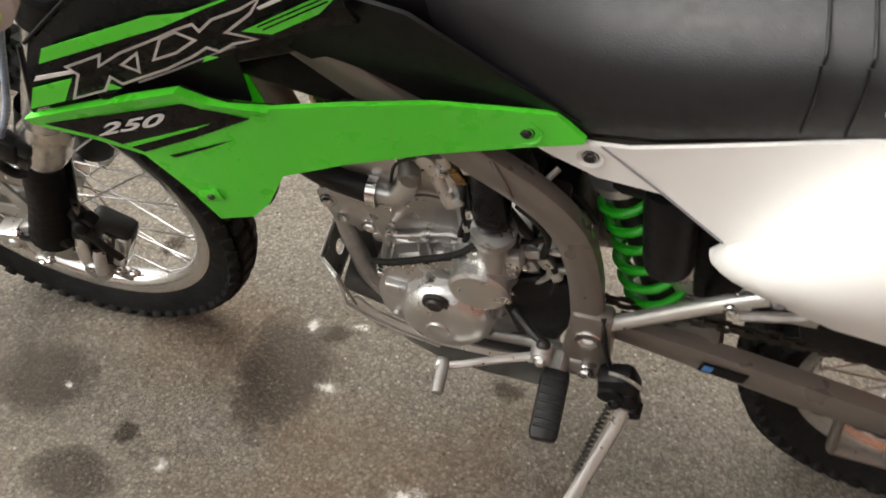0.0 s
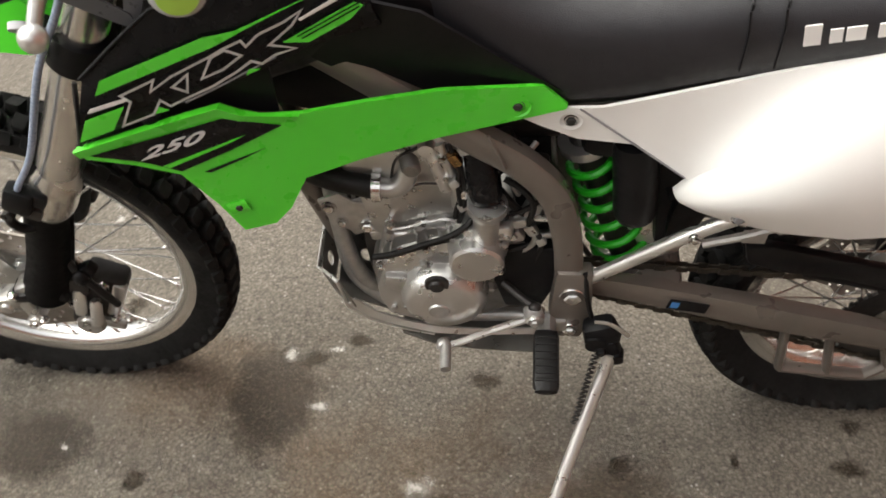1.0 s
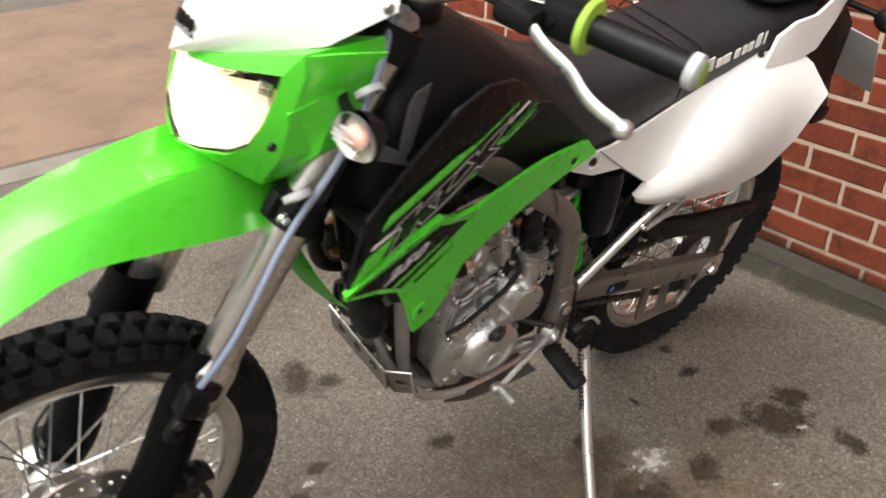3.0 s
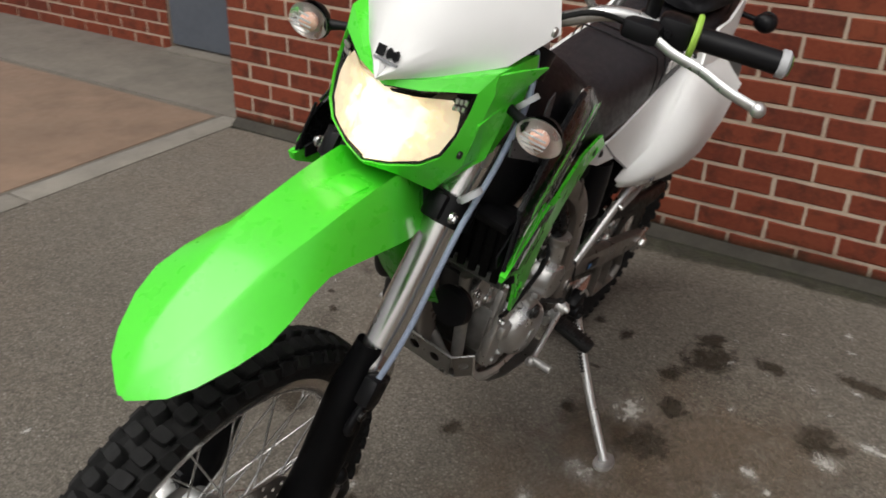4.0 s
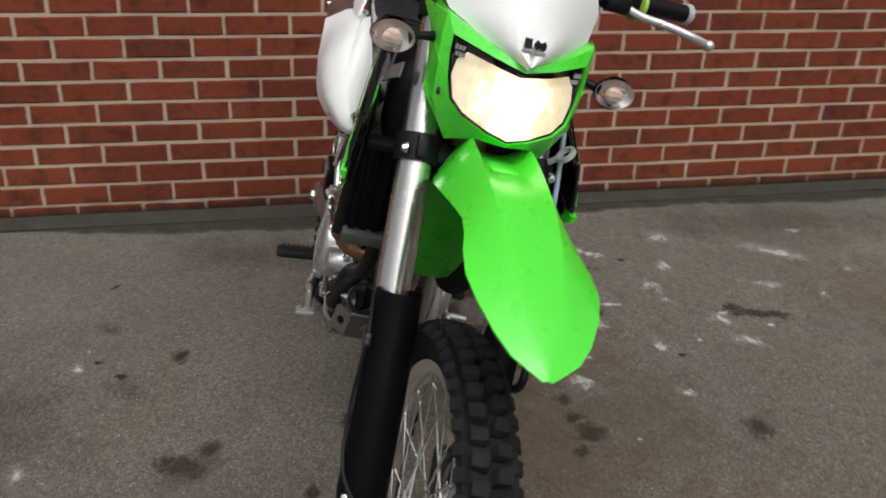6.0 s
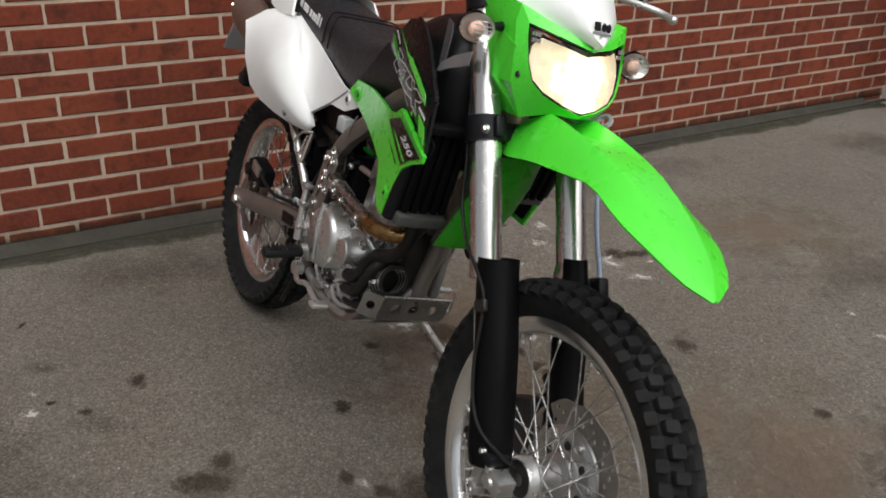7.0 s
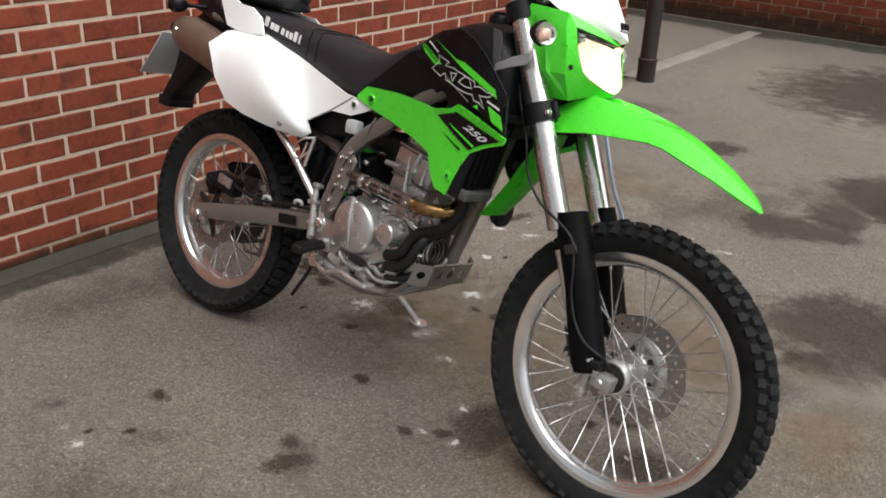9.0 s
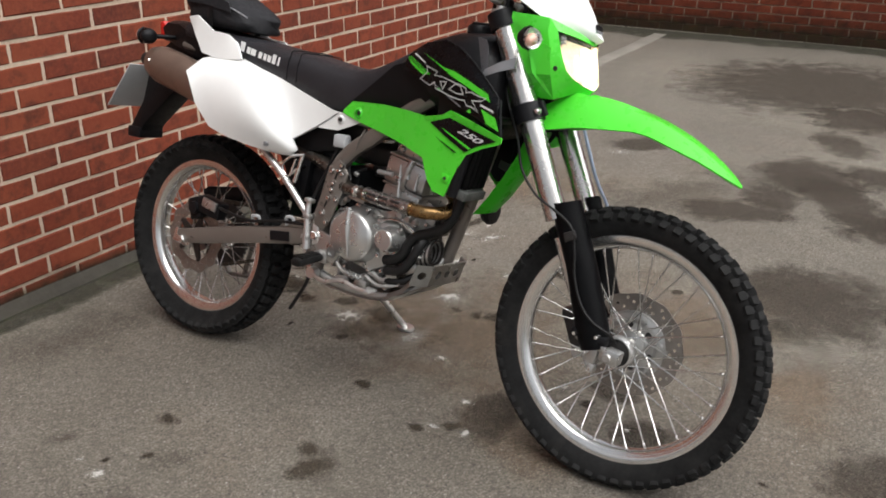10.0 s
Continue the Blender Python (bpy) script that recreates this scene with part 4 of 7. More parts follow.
leg_l, leg_r = leg(1), leg(-1)
part("steering_stem", tube([(1.085, 0, .845), (.985, 0, 1.06)], .030, 20, 1, False), FRAME, bike)
cal = part("brake_caliper", join(box((1.283, .072, .350), (.070, .046, .115), (0, -26, 0), .012), box((1.300, .100, .395), (.036, .020, .040), (0, -26, 0), .008), box((1.325, .085, .300), (.040, .030, .050), (0, -20, 0), .010)), DARK_METAL, bike, "black and silver front brake caliper")
part("piston_housing", tube([(1.302, .104, .390), (1.304, .108, .375), (1.314, .108, .335)], .0105, 14, 2, radii=[.8, 1, 1]), ALU, cal)
part("piston_housing", tube([(1.284, .104, .360), (1.286, .108, .348), (1.299, .108, .302)], .0100, 14, 2, radii=[.8, 1, 1]), ALU, cal)
part("pad_carrier", box((1.258, .080, .345), (.022, .034, .092), (0, -24, 0), .006), ALU, cal)
part("caliper_lug", join(lathe([(0, .012), (.020, .011), (.024, .004), (.024, -.02)], (1.318, .096, .283), "y", 22), box((1.288, .09, .276), (.05, .012, .02), (0, -20, 0), .004)), CAST, cal)
for c in ((1.268, .101, .305), (1.262, .100, .392), (1.322, .106, .352), (1.248, .098, .300)):
    part("caliper_bolt", bolt(c, .0062, 1, .007), CHROME, cal)
part("caliper_hose", tube([(1.305, .090, .52), (1.298, .097, .470), (1.284, .108, .443), (1.268, .113, .418), (1.254, .112, .385), (1.250, .104, .352)], .0062, 10), HOSE, cal)
part("hose_union", join(ball((1.279, .110, .432), .014, (1, .9, 1.2)), box((1.272, .100, .44), (.03, .02, .02), (0, 30, 0), .004)), BLACK, cal)
part("caliper_bracket", plate([(1.345, .40), (1.375, .37), (1.395, .33), (1.36, .27), (1.315, .265), (1.30, .29), (1.33, .35)], .050, .060, .003), CAST, cal)
part("brake_hose", tube([(1.02, .10, 1.14), (1.065, .138, 1.06), (1.105, .140, .965), (1.165, .138, .87), (1.228, .138, .735), (1.270, .136, .672), (1.280, .132, .655)], .0046, 10), CLEAR_HOSE, bike, "pale blue-white front brake hose")


def clip(c, r, rot):
    return join(lathe([(r - .003, -.004), (r + .003, -.004), (r + .003, .004), (r - .003, .004)], (0, 0, 0), "z", 20, closed=True), box((-r - .012, 0, 0), (.024, .010, .008), (0, 0, 0), .002))


for cc in ((1.156, .138, .928), (1.075, .142, 1.05)):
    b = clip(cc, .0145, None)
    b.transform(pose(*cc, 24, -44, 60))
    part("hose_guide", b, PLATE, bike, "pale coated wire hose guide")
part("hose_joint", join(box((1.284, .132, .640), (.040, .026, .046), (0, -26, 0), .007), box((1.262, .124, .640), (.03, .03, .026), (0, -26, 0), .005), tube([(1.300, .132, .62), (1.318, .13, .590), (1.308, .125, .567), (1.285, .115, .566), (1.265, .105, .575)], .007, 10)), BLACK, bike, "black brake hose joint on the fork guard")
part("speed_cable", tube([(1.02, -.07, 1.04), (1.06, -.10, .92), (1.115, -.112, .813), (1.140, -.115, .744), (1.190, -.122, .690), (1.262, -.130, .657), (1.300, -.133, .630), (1.318, -.135, .575), (1.328, -.136, .52), (1.355, -.136, .46), (1.388, -.132, .425), (1.425, -.112, .402), (1.435, -.075, .375)], .0032, 8), HOSE, bike)

# front fender
stations = [(1.115, .885, .840, .060, .040, .0), (1.165, .915, .843, .074, .044, .012), (1.205, .932, .851, .083, .048, .026), (1.222, .940, .855, .085, .048, .031), (1.26, .936, .861, .086, .0475, .023), (1.30, .930, .864, .083, .047, .014), (1.34, .922, .867, .080, .046, .006),
            (1.38, .913, .870, .079, .045, 0), (1.42, .902, .866, .084, .042, 0), (1.46, .887, .855, .091, .038, 0), (1.50, .869, .843, .093, .034, 0), (1.54, .848, .829, .083, .029, 0), (1.58, .822, .810, .064, .023, 0), (1.605, .802, .796, .045, .016, 0), (1.622, .788, .785, .018, .008, 0), (1.628, .781, .780, .006, .003, 0)]
g = []
for x, zr, ze, hw, flat_w, dip in stations:
    off = .008 + (x - 1.22) * .033
    half = [0, .3, .55, .7, .85, 1.0]
    right = [(a * flat_w, zr + .0015 * (1 - a * a) - dip * (1 - max(0, (a - .5) / .5) ** 1.5)) for a in half] + [(flat_w + (hw - flat_w) * k, zr + (ze - zr) * k ** 1.08) for k in (.08, .35, .65, .92, 1)]
    g.append([(x, off - v, z) for v, z in right[:0:-1]] + [(x, off + v, z) for v, z in right])
b = rings(g, around=False)
bmesh.ops.recalc_face_normals(b, faces=b.faces)
bmesh.ops.solidify(b, geom=b.faces[:], thickness=.004)
part("front_fender", b, GREEN, bike, "bright green beak-shaped front fender", 20)
# raised pad added to stand for the headlamp's reflection on the fender neck
part("glint_pad", box((1.262, .009, .914), (.045, .042, .006), (0, 1, 0), .0025), GREEN, bike)
part("fender_bracket", box((1.13, 0, .855), (.10, .09, .035), (0, -8, 0), .006), BLACK, bike)
g = []
for x, z, hw in ((1.135, .835, .058), (1.115, .775, .062), (1.085, .715, .064), (1.045, .65, .062), (1.01, .605, .056)):
    g.append([(x + .030 * (1 - v * v) - .02, v * hw, z - .008 * abs(v)) for v in (-1, -.6, -.2, .2, .6, 1)])
b = rings(g, around=False)
bmesh.ops.solidify(b, geom=b.faces[:], thickness=.004)
part("inner_fender", b, GREEN, bike, "green rear half of the front fender")

# headlight cowl: outer rim, lamp opening, lens
O = [(1.220, 0, 1.060), (1.207, .05, 1.076), (1.152, .119, 1.102), (1.152, .122, 1.075), (1.164, .119, 1.030), (1.172, .113, .972), (1.174, .080, .916), (1.214, .042, .937), (1.232, 0, .938)]
I = [(1.225, 0, 1.053), (1.212, .05, 1.063), (1.172, .108, 1.075), (1.180, .108, 1.05), (1.192, .104, 1.015), (1.204, .095, .985), (1.218, .074, .967), (1.232, .036, .953), (1.240, 0, .945)]


def loop_of(half):
    return half + [(x, -y, z) for x, y, z in half[-2:0:-1]]


back_ring = [(x - .075 - .4 * max(0, y - .06), y * (1.02 if y > .09 else .9), z + (.006 if z > 1.0 else -.004)) for x, y, z in O]
inner_ring = [(x - .012, y * .985, (z - 1.0) * .985 + 1.0) for x, y, z in I]
cowl = part("headlight_cowl", rings([loop_of(back_ring), loop_of(O), loop_of(I), loop_of(inner_ring)], cap=False), GREEN, bike, "bright green headlight cowl", 25)
cowl_parts = list(both("cowl_side", lambda: skin([(1.064, .145, 1.101), (1.11, .133, 1.102), (1.152, .120, 1.100)], [(1.100, .124, 1.055), (1.135, .120, 1.035), (1.164, .119, 1.032)], 3, .004), GREEN))
cowl_parts += both("cowl_cheek", lambda: skin([(1.098, .126, 1.062), (1.135, .123, 1.046), (1.168, .120, 1.034)], [(1.128, .122, .972), (1.150, .096, .940), (1.174, .080, .916)], 4, .004, lambda u, v: (0, .006 * math.sin(math.pi * v) * math.sin(math.pi * u), 0)), GREEN)
cowl_parts += both("cowl_screw", lambda: lathe([(0, .001), (.005, .001), (.006, -.002)], (1.180, .1105, .989), "y", 12), DARK_METAL)
mid = [(x - .006, y * .97, (z - 1.0) * .96 + 1.0) for x, y, z in I]
bez = [(x - .006, y * .935, (z - 1.0) * .92 + 1.0) for x, y, z in I]
head = part("headlight", rings([loop_of(mid), loop_of(bez), loop_of([(x - .05, y * .9, z) for x, y, z in bez])], cap=False), GLOSS_BLACK, bike, "lit halogen headlight behind clear glass", 30)
lens = [[(x + .004 * k, y * (.955 - .10 * k), (z - .995) * (.955 - .10 * k) + .995) for x, y, z in I] for k in range(3)]
lens_bm = rings([loop_of(l) for l in lens], cap=False)
lens_bm.faces.new([v for v in lens_bm.verts][-16:])
part("lens", lens_bm, LAMP_GLASS, head, "clear headlight glass", 60).visible_shadow = False
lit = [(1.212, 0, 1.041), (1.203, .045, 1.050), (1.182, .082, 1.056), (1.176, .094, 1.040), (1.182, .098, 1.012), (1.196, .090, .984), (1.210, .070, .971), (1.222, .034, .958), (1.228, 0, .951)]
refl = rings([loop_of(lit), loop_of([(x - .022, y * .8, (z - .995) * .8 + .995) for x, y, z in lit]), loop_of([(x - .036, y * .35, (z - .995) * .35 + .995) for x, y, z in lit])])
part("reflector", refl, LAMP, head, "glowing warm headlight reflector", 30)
both_cells = []
for s in (1, -1):
    for i in range(3):
        for j in range(2):
            both_cells.append(box((1.186 - .003 * i, s * (.090 + .005 * i - .002 * j), 1.060 - .010 * j), (.003, .0042, .007)))
for cell in both_cells:
    part("reflector_cell", cell, CHROME, head)

# white number mask
T = [(1.230, 0, 1.060), (1.185, .060, 1.080), (1.125, .115, 1.104), (1.058, .144, 1.147), (1.045, .120, 1.200), (1.06, 0, 1.240)]
ridge = [(1.230, 0, 1.062), (1.222, 0, 1.088), (1.208, 0, 1.125), (1.185, 0, 1.165), (1.13, 0, 1.210), (1.06, 0, 1.242)]
cols = []
for e, r in zip(T, ridge):
    e, r = Vector(e), Vector(r)
    halfc = [r.lerp(e, v) + Vector((.016 * math.sin(math.pi * v ** .8), 0, .005 * math.sin(math.pi * v))) for v in (0, .12, .27, .45, .65, .83, 1)]
    cols.append([Vector((p.x, -p.y, p.z)) for p in halfc[::-1]] + halfc[1:])
b = rings(cols, around=False)
bmesh.ops.remove_doubles(b, verts=b.verts, dist=1e-4)
bmesh.ops.recalc_face_normals(b, faces=b.faces)
bmesh.ops.solidify(b, geom=b.faces[:], thickness=.004)
mask = part("number_mask", b, WHITE, bike, "white plastic front mask", 50)
part("emblem", box((1.2275, -.010, 1.097), (.0035, .011, .014), (0, -19, 0)), BLACK, mask)
part("emblem", join(*[box((1.2275, .009, 1.097), (.0035, .018, .0062), (turn, -19, 0)) for turn in (32, -32, 0)]), BLACK, mask)
part("emblem", box((1.2300, .001, 1.0865), (.0035, .036, .0035), (0, -19, 0)), GREY_DECAL, mask)
screws = both("mask_screw", lambda: lathe([(0, .002), (.006, .0015), (.007, -.002)], (1.068, .140, 1.150), "y", 12), STEEL)
# the lamp, its cowl and the mask sit slightly to the left of the middle
for ob in (cowl, head, mask, *cowl_parts, *screws):
    ob.location.y = .008

# instruments, bars, grips, levers
part("instrument", join(box((1.07, 0, 1.145), (.045, .12, .07), (0, -35, 0), .012)), BLACK, bike)
bar = part("handlebar", tube([(.868, -.385, 1.166), (.905, -.26, 1.163), (.955, -.17, 1.165), (.99, -.10, 1.135), (.992, 0, 1.128), (.99, .10, 1.135), (.955, .17, 1.165), (.905, .26, 1.163), (.868, .385, 1.166)], .011, 12), ALU, bike, "silver braced handlebar")
part("crossbar", tube([(.962, -.155, 1.16), (.985, -.10, 1.195), (.985, .10, 1.195), (.962, .155, 1.16)], .006, 8), ALU, bar)
part("bar_pad", tube([(1.005, -.13, 1.205), (1.005, .13, 1.205)], .025, 16, 1, False), TEAL, bar, "teal green foam bar pad")
part("bar_clamp", box((.99, .05, 1.118), (.05, .03, .05), (0, 0, 0), .008), BLACK, bar)
part("bar_clamp", box((.99, -.05, 1.118), (.05, .03, .05), (0, 0, 0), .008), BLACK, bar)
for s in (1, -1):
    d = Vector((-.037, s * .125, .003)).normalized()
    e = Vector((.866, s * .392, 1.166))
    part("grip", tube([e - d * .118, e - d * .004], .0165, 16, 1, False), BLACK, bar, "black rubber grip")
    q = Vector((0, 1, 0)).rotation_difference(d).to_matrix().to_4x4()
    for nm, prof, off, mt in (("grip_flange", [(.014, -.004), (.030, -.004), (.032, 0), (.030, .004), (.014, .006)], -.122, LIME), ("grip_end", [(.0, .005), (.014, .004), (.0195, 0), (.0195, -.010), (.014, -.012)], .004, PLATE), ("grip_cap", [(0, .001), (.0142, .0)], .0095, LIME)):
        bb = lathe(prof, (0, 0, 0), "y", 24)
        bb.transform(Matrix.Translation(e + d * off) @ q)
        part(nm, bb, mt, bar)
    h = e - d * .15
    part("switch_housing", join(box(h, (.045, .05, .045), (0, 0, s * 16), .012), lathe([(0, .004), (.005, .004), (.006, 0)], (h.x + .024, h.y, h.z), "x", 10)), BLACK, bar, "black switch housing")
    part("lever_perch", join(box(e - d * .185 + Vector((.022, 0, -.004)), (.05, .055, .03), (0, 0, s * 12), .010), box(e - d * .19 + Vector((.0, 0, 0)), (.034, .028, .034), (0, 0, s * 16), .008)), BLACK, bar)
    part("lever", join(tube([e - d * .165 + Vector((.036, 0, -.006)), Vector((.955, s * .270, 1.148)), Vector((.962, s * .315, 1.145)), Vector((.978, s * .36, 1.14)), Vector((.972, s * .404, 1.132))], .0052, 10, 6, True, .0075, up=(0, 0, 1)), ball((.972, s * .404, 1.132), .0105)), ALU, bar, "bright aluminium hand lever with ball end")
    part("mirror_stem", join(tube([e - d * .185, e - d * .185 + Vector((.01, 0, .035)), e - d * .185 + Vector((.015, 0, .06))], .011, 10), tube([e - d * .185 + Vector((.015, 0, .055)), e - d * .18 + Vector((.02, s * .03, .12)), e - d * .14 + Vector((.02, s * .04, .2))], .005, 8)), BLACK, bar)
part("clutch_cable", tube([(.93, .225, 1.15), (1.0, .16, 1.17), (1.06, .10, 1.12), (1.03, .07, 1.0), (.98, .06, .92)], .004, 8), HOSE, bike)
part("brake_line", tube([(.93, -.225, 1.15), (1.02, -.15, 1.19), (1.08, 0, 1.20), (1.06, .09, 1.17), (1.02, .10, 1.14)], .004, 8), HOSE, bike)


# turn signals
def signal(c, s, rear_one=False):
    x, y, z = c
    body = part("turn_signal", join(tube([(x - .03, s * .100, z + .010), (x - .014, s * .14, z + .006), (x - .006, y - s * .02, z)], .008, 10, 4, radii=[1.2, .8, 1.1]), lathe([(0, -.026), (.014, -.024), (.024, -.012), (.028, 0)], (x, y, z), "x", 24)), BLACK, bike, "clear-lensed turn signal on a black stalk")
    shell = lathe([(.028, 0), (.0275, .010), (.022, .019), (.012, .024), (0, .026)], (x, y, z), "x", 24)
    for k in (-2, -1, 0, 1, 2):
        part("rib", box((x + .0245 - .0012 * k * k, y, z + .0062 * k), (.003, .038 - .005 * k * k, .0016)), PLATE, body)
    bmesh.ops.scale(shell, vec=(1, 1.25, .88), space=Matrix.Translation((-x, -y, -z)), verts=shell.verts)
    part("lens", shell, GLASS, body, "clear ribbed lens").visible_shadow = False
    part("bulb", ball((x + .004, y, z - .002), .0105, (1, 1.25, 1)), ORANGE, body)
    cup = lathe([(.0275, .006), (.024, .000), (.015, -.006), (0, -.010)], (x + .002, y, z), "x", 24)
    bmesh.ops.scale(cup, vec=(1, 1.22, .86), space=Matrix.Translation((-x, -y, -z)), verts=cup.verts)
    part("reflector", cup, ALU, body)


signal((1.120, .195, 1.036), 1)
signal((1.143, -.184, 1.047), -1)

# frame
MAIN = [(1.035, .045, .965), (.955, .075, .928), (.857, .096, .878), (.745, .102, .800), (.680, .102, .748), (.620, .102, .704), (.575, .102, .648), (.552, .102, .570), (.541, .102, .480), (.530, .102, .375)]
for s in (1, -1):
    f = part("frame_spar", tube([(x, s * y, z) for x, y, z in MAIN], .0205, 16, 6, True, .016, power=5), FRAME, bike, "grey-bronze painted perimeter frame spar")
    part("frame_seam", tube([(.662, s * .118, .765), (.648, s * .121, .735), (.640, s * .118, .71)], .0025, 6), FRAME, f)
    part("pivot_plate", plate([(.560, .50), (.508, .50), (.500, .40), (.510, .335), (.555, .335), (.565, .40)], s * .096, s * .124, .006), FRAME, f)
    part("pivot_bolt", bolt((.534, s * .126, .449), .013, s, .008), CHROME, f)
    part("pivot_bolt", bolt((.531, s * .126, .362), .010, s, .008), CHROME, f)
mount = part("engine_plate", plate([(.562, .655), (.620, .652), (.630, .640), (.606, .560), (.584, .500), (.562, .470), (.528, .480), (.524, .510), (.545, .575)], -.129, -.121, .004), FRAME, bike, "grey-bronze frame plate with bright bolts")
for x, z in ((.575, .640), (.612, .638), (.580, .590), (.598, .565), (.555, .520), (.572, .495)):
    part("plate_bolt", bolt((x, -.130, z), .0062, -1, .006), CHROME, mount)
part("down_tube", tube([(1.03, 0, .93), (.96, 0, .665), (.893, 0, .43)], .019, 16, 3, True), FRAME, bike, "dark grey front down tube")
for s in (1, -1):
    w = s * (.78 if s > 0 else 1.0)
    part("cradle_tube", tube([(.893, s * .01, .45), (.87, s * .05, .385), (.80, w * .092, .335), (.70, w * .098, .322), (.60, w * .102, .328), (.535, s * .105, .35)], .0115, 12), STEEL, bike, "silver lower cradle tube")
    part("subframe_tube", tube([(.512, s * .112, .478), (.388, s * .122, .600), (.30, s * .122, .665), (.15, s * .10, .78), (.0, s * .08, .86)], .010, 12), ALU, bike, "silver subframe stay")
    part("subframe_rail", tube([(.66, s * .075, .775), (.45, s * .075, .80), (.2, s * .078, .87), (-.1, s * .075, .92)], .011, 10), FRAME, bike)
for x, z in ((.388, .60), (.335, .64)):
    part("subframe_bolt", bolt((x, .133, z), .006), CHROME, bike)
part("passenger_bracket", join(tube([(.375, .13, .588), (.33, .135, .612), (.29, .135, .632), (.285, .135, .625)], .006, 8), box((.31, .125, .60), (.03, .006, .02))), STEEL, bike)

# bodywork: lower shrouds with their graphics
SH_T = [(.571, .806), (.601, .835), (.717, .841), (.798, .838), (.873, .832), (.915, .835), (.935, .843), (.957, .856), (1.0, .846), (1.04, .835), (1.08, .824), (1.122, .812)]
SH_B = [(.573, .800), (.622, .785), (.719, .768), (.810, .749), (.880, .728), (.905, .678), (.928, .652), (.968, .645), (.990, .700), (1.020, .757), (1.066, .780), (1.115, .797)]


def decal(name, pts, s, mat, off, parent, label=""):
    """A sticker of (x, z) corners on the shroud's surface."""
    bm = bmesh.new()
    f = bm.faces.new([bm.verts.new((x, s * (shroud_y(x) + off), z)) for x, z in pts])
    cut = bmesh.ops.bisect_plane(bm, geom=bm.verts[:] + bm.edges[:] + bm.faces[:], plane_co=(.9, 0, 0), plane_no=(1, 0, 0))
    for v in bm.verts:
        v.co.y = s * (shroud_y(v.co.x) + off)
    bmesh.ops.triangulate(bm, faces=bm.faces)
    bmesh.ops.solidify(bm, geom=bm.faces[:], thickness=.0006)
    return part(name, bm, mat, parent, label, 0)


def along(u, v):
    """Place on the upper shroud's slanting band: u to the rear, v upwards, both in metres."""
    return (1.100 - .935 * u + .10 * v, .838 + .330 * u + .995 * v)


def outline(name, path, width, s, mat, off, parent):
    """A closed line of even width along a path on the band, as one sticker."""
    P = [Vector(p) for p in path]
    inner, outer = [], []
    for a, b, c in zip(P[-1:] + P[:-1], P, P[1:] + P[:1]):
        d, e = (b - a).normalized(), (c - b).normalized()
        n = Vector((-d.y - e.y, d.x + e.x))
        n = n.normalized() * (width / 2 / max(.45, n.length / 2))
        inner.append(b + n)
        outer.append(b - n)
    bm = bmesh.new()
    loops = []
    for q in (inner, outer):
        loops.append([bm.verts.new((x, s * (shroud_y(x) + off), z)) for x, z in (along(p.x, p.y) for p in q)])
    for k in range(len(P)):
        j = (k + 1) % len(P)
        bm.faces.new((loops[0][k], loops[0][j], loops[1][j], loops[1][k]))
    bmesh.ops.solidify(bm, geom=bm.faces[:], thickness=.0006)
    return part(name, bm, mat, parent, "", 0)


def number(text, s, parent):
    c = bpy.data.curves.new("number", "FONT")
    c.body, c.size, c.extrude, c.shear = text, .033, .0004, .55
    c.align_x, c.align_y = "CENTER", "CENTER"
    c.offset = 0.0006
    tmp = new("number", c)
    me = bpy.data.meshes.new_from_object(tmp.evaluated_get(bpy.context.evaluated_depsgraph_get()))
    bpy.data.objects.remove(tmp)
    me.materials.clear()
    me.materials.append(SILVER_DECAL)
    ob = new("number", me)
    ob.parent = parent
    x = 1.022
    slope = .186
    if s > 0:
        xa, up = Vector((-1, -slope * 1, .285)), Vector((0, 0, 1))
    else:
        xa, up = Vector((1, -slope * 1, -.285)), Vector((0, 0, 1))
    xa.normalize()
    up = (up - up.dot(xa) * xa).normalized()
    za = xa.cross(up)
    m = Matrix((xa, up, za)).transposed().to_4x4()
    m.translation = (x, s * (shroud_y(x) + .0042), .806)
    ob.matrix_local = m @ Matrix.Diagonal((1.5, .62, 1, 1))
    return ob


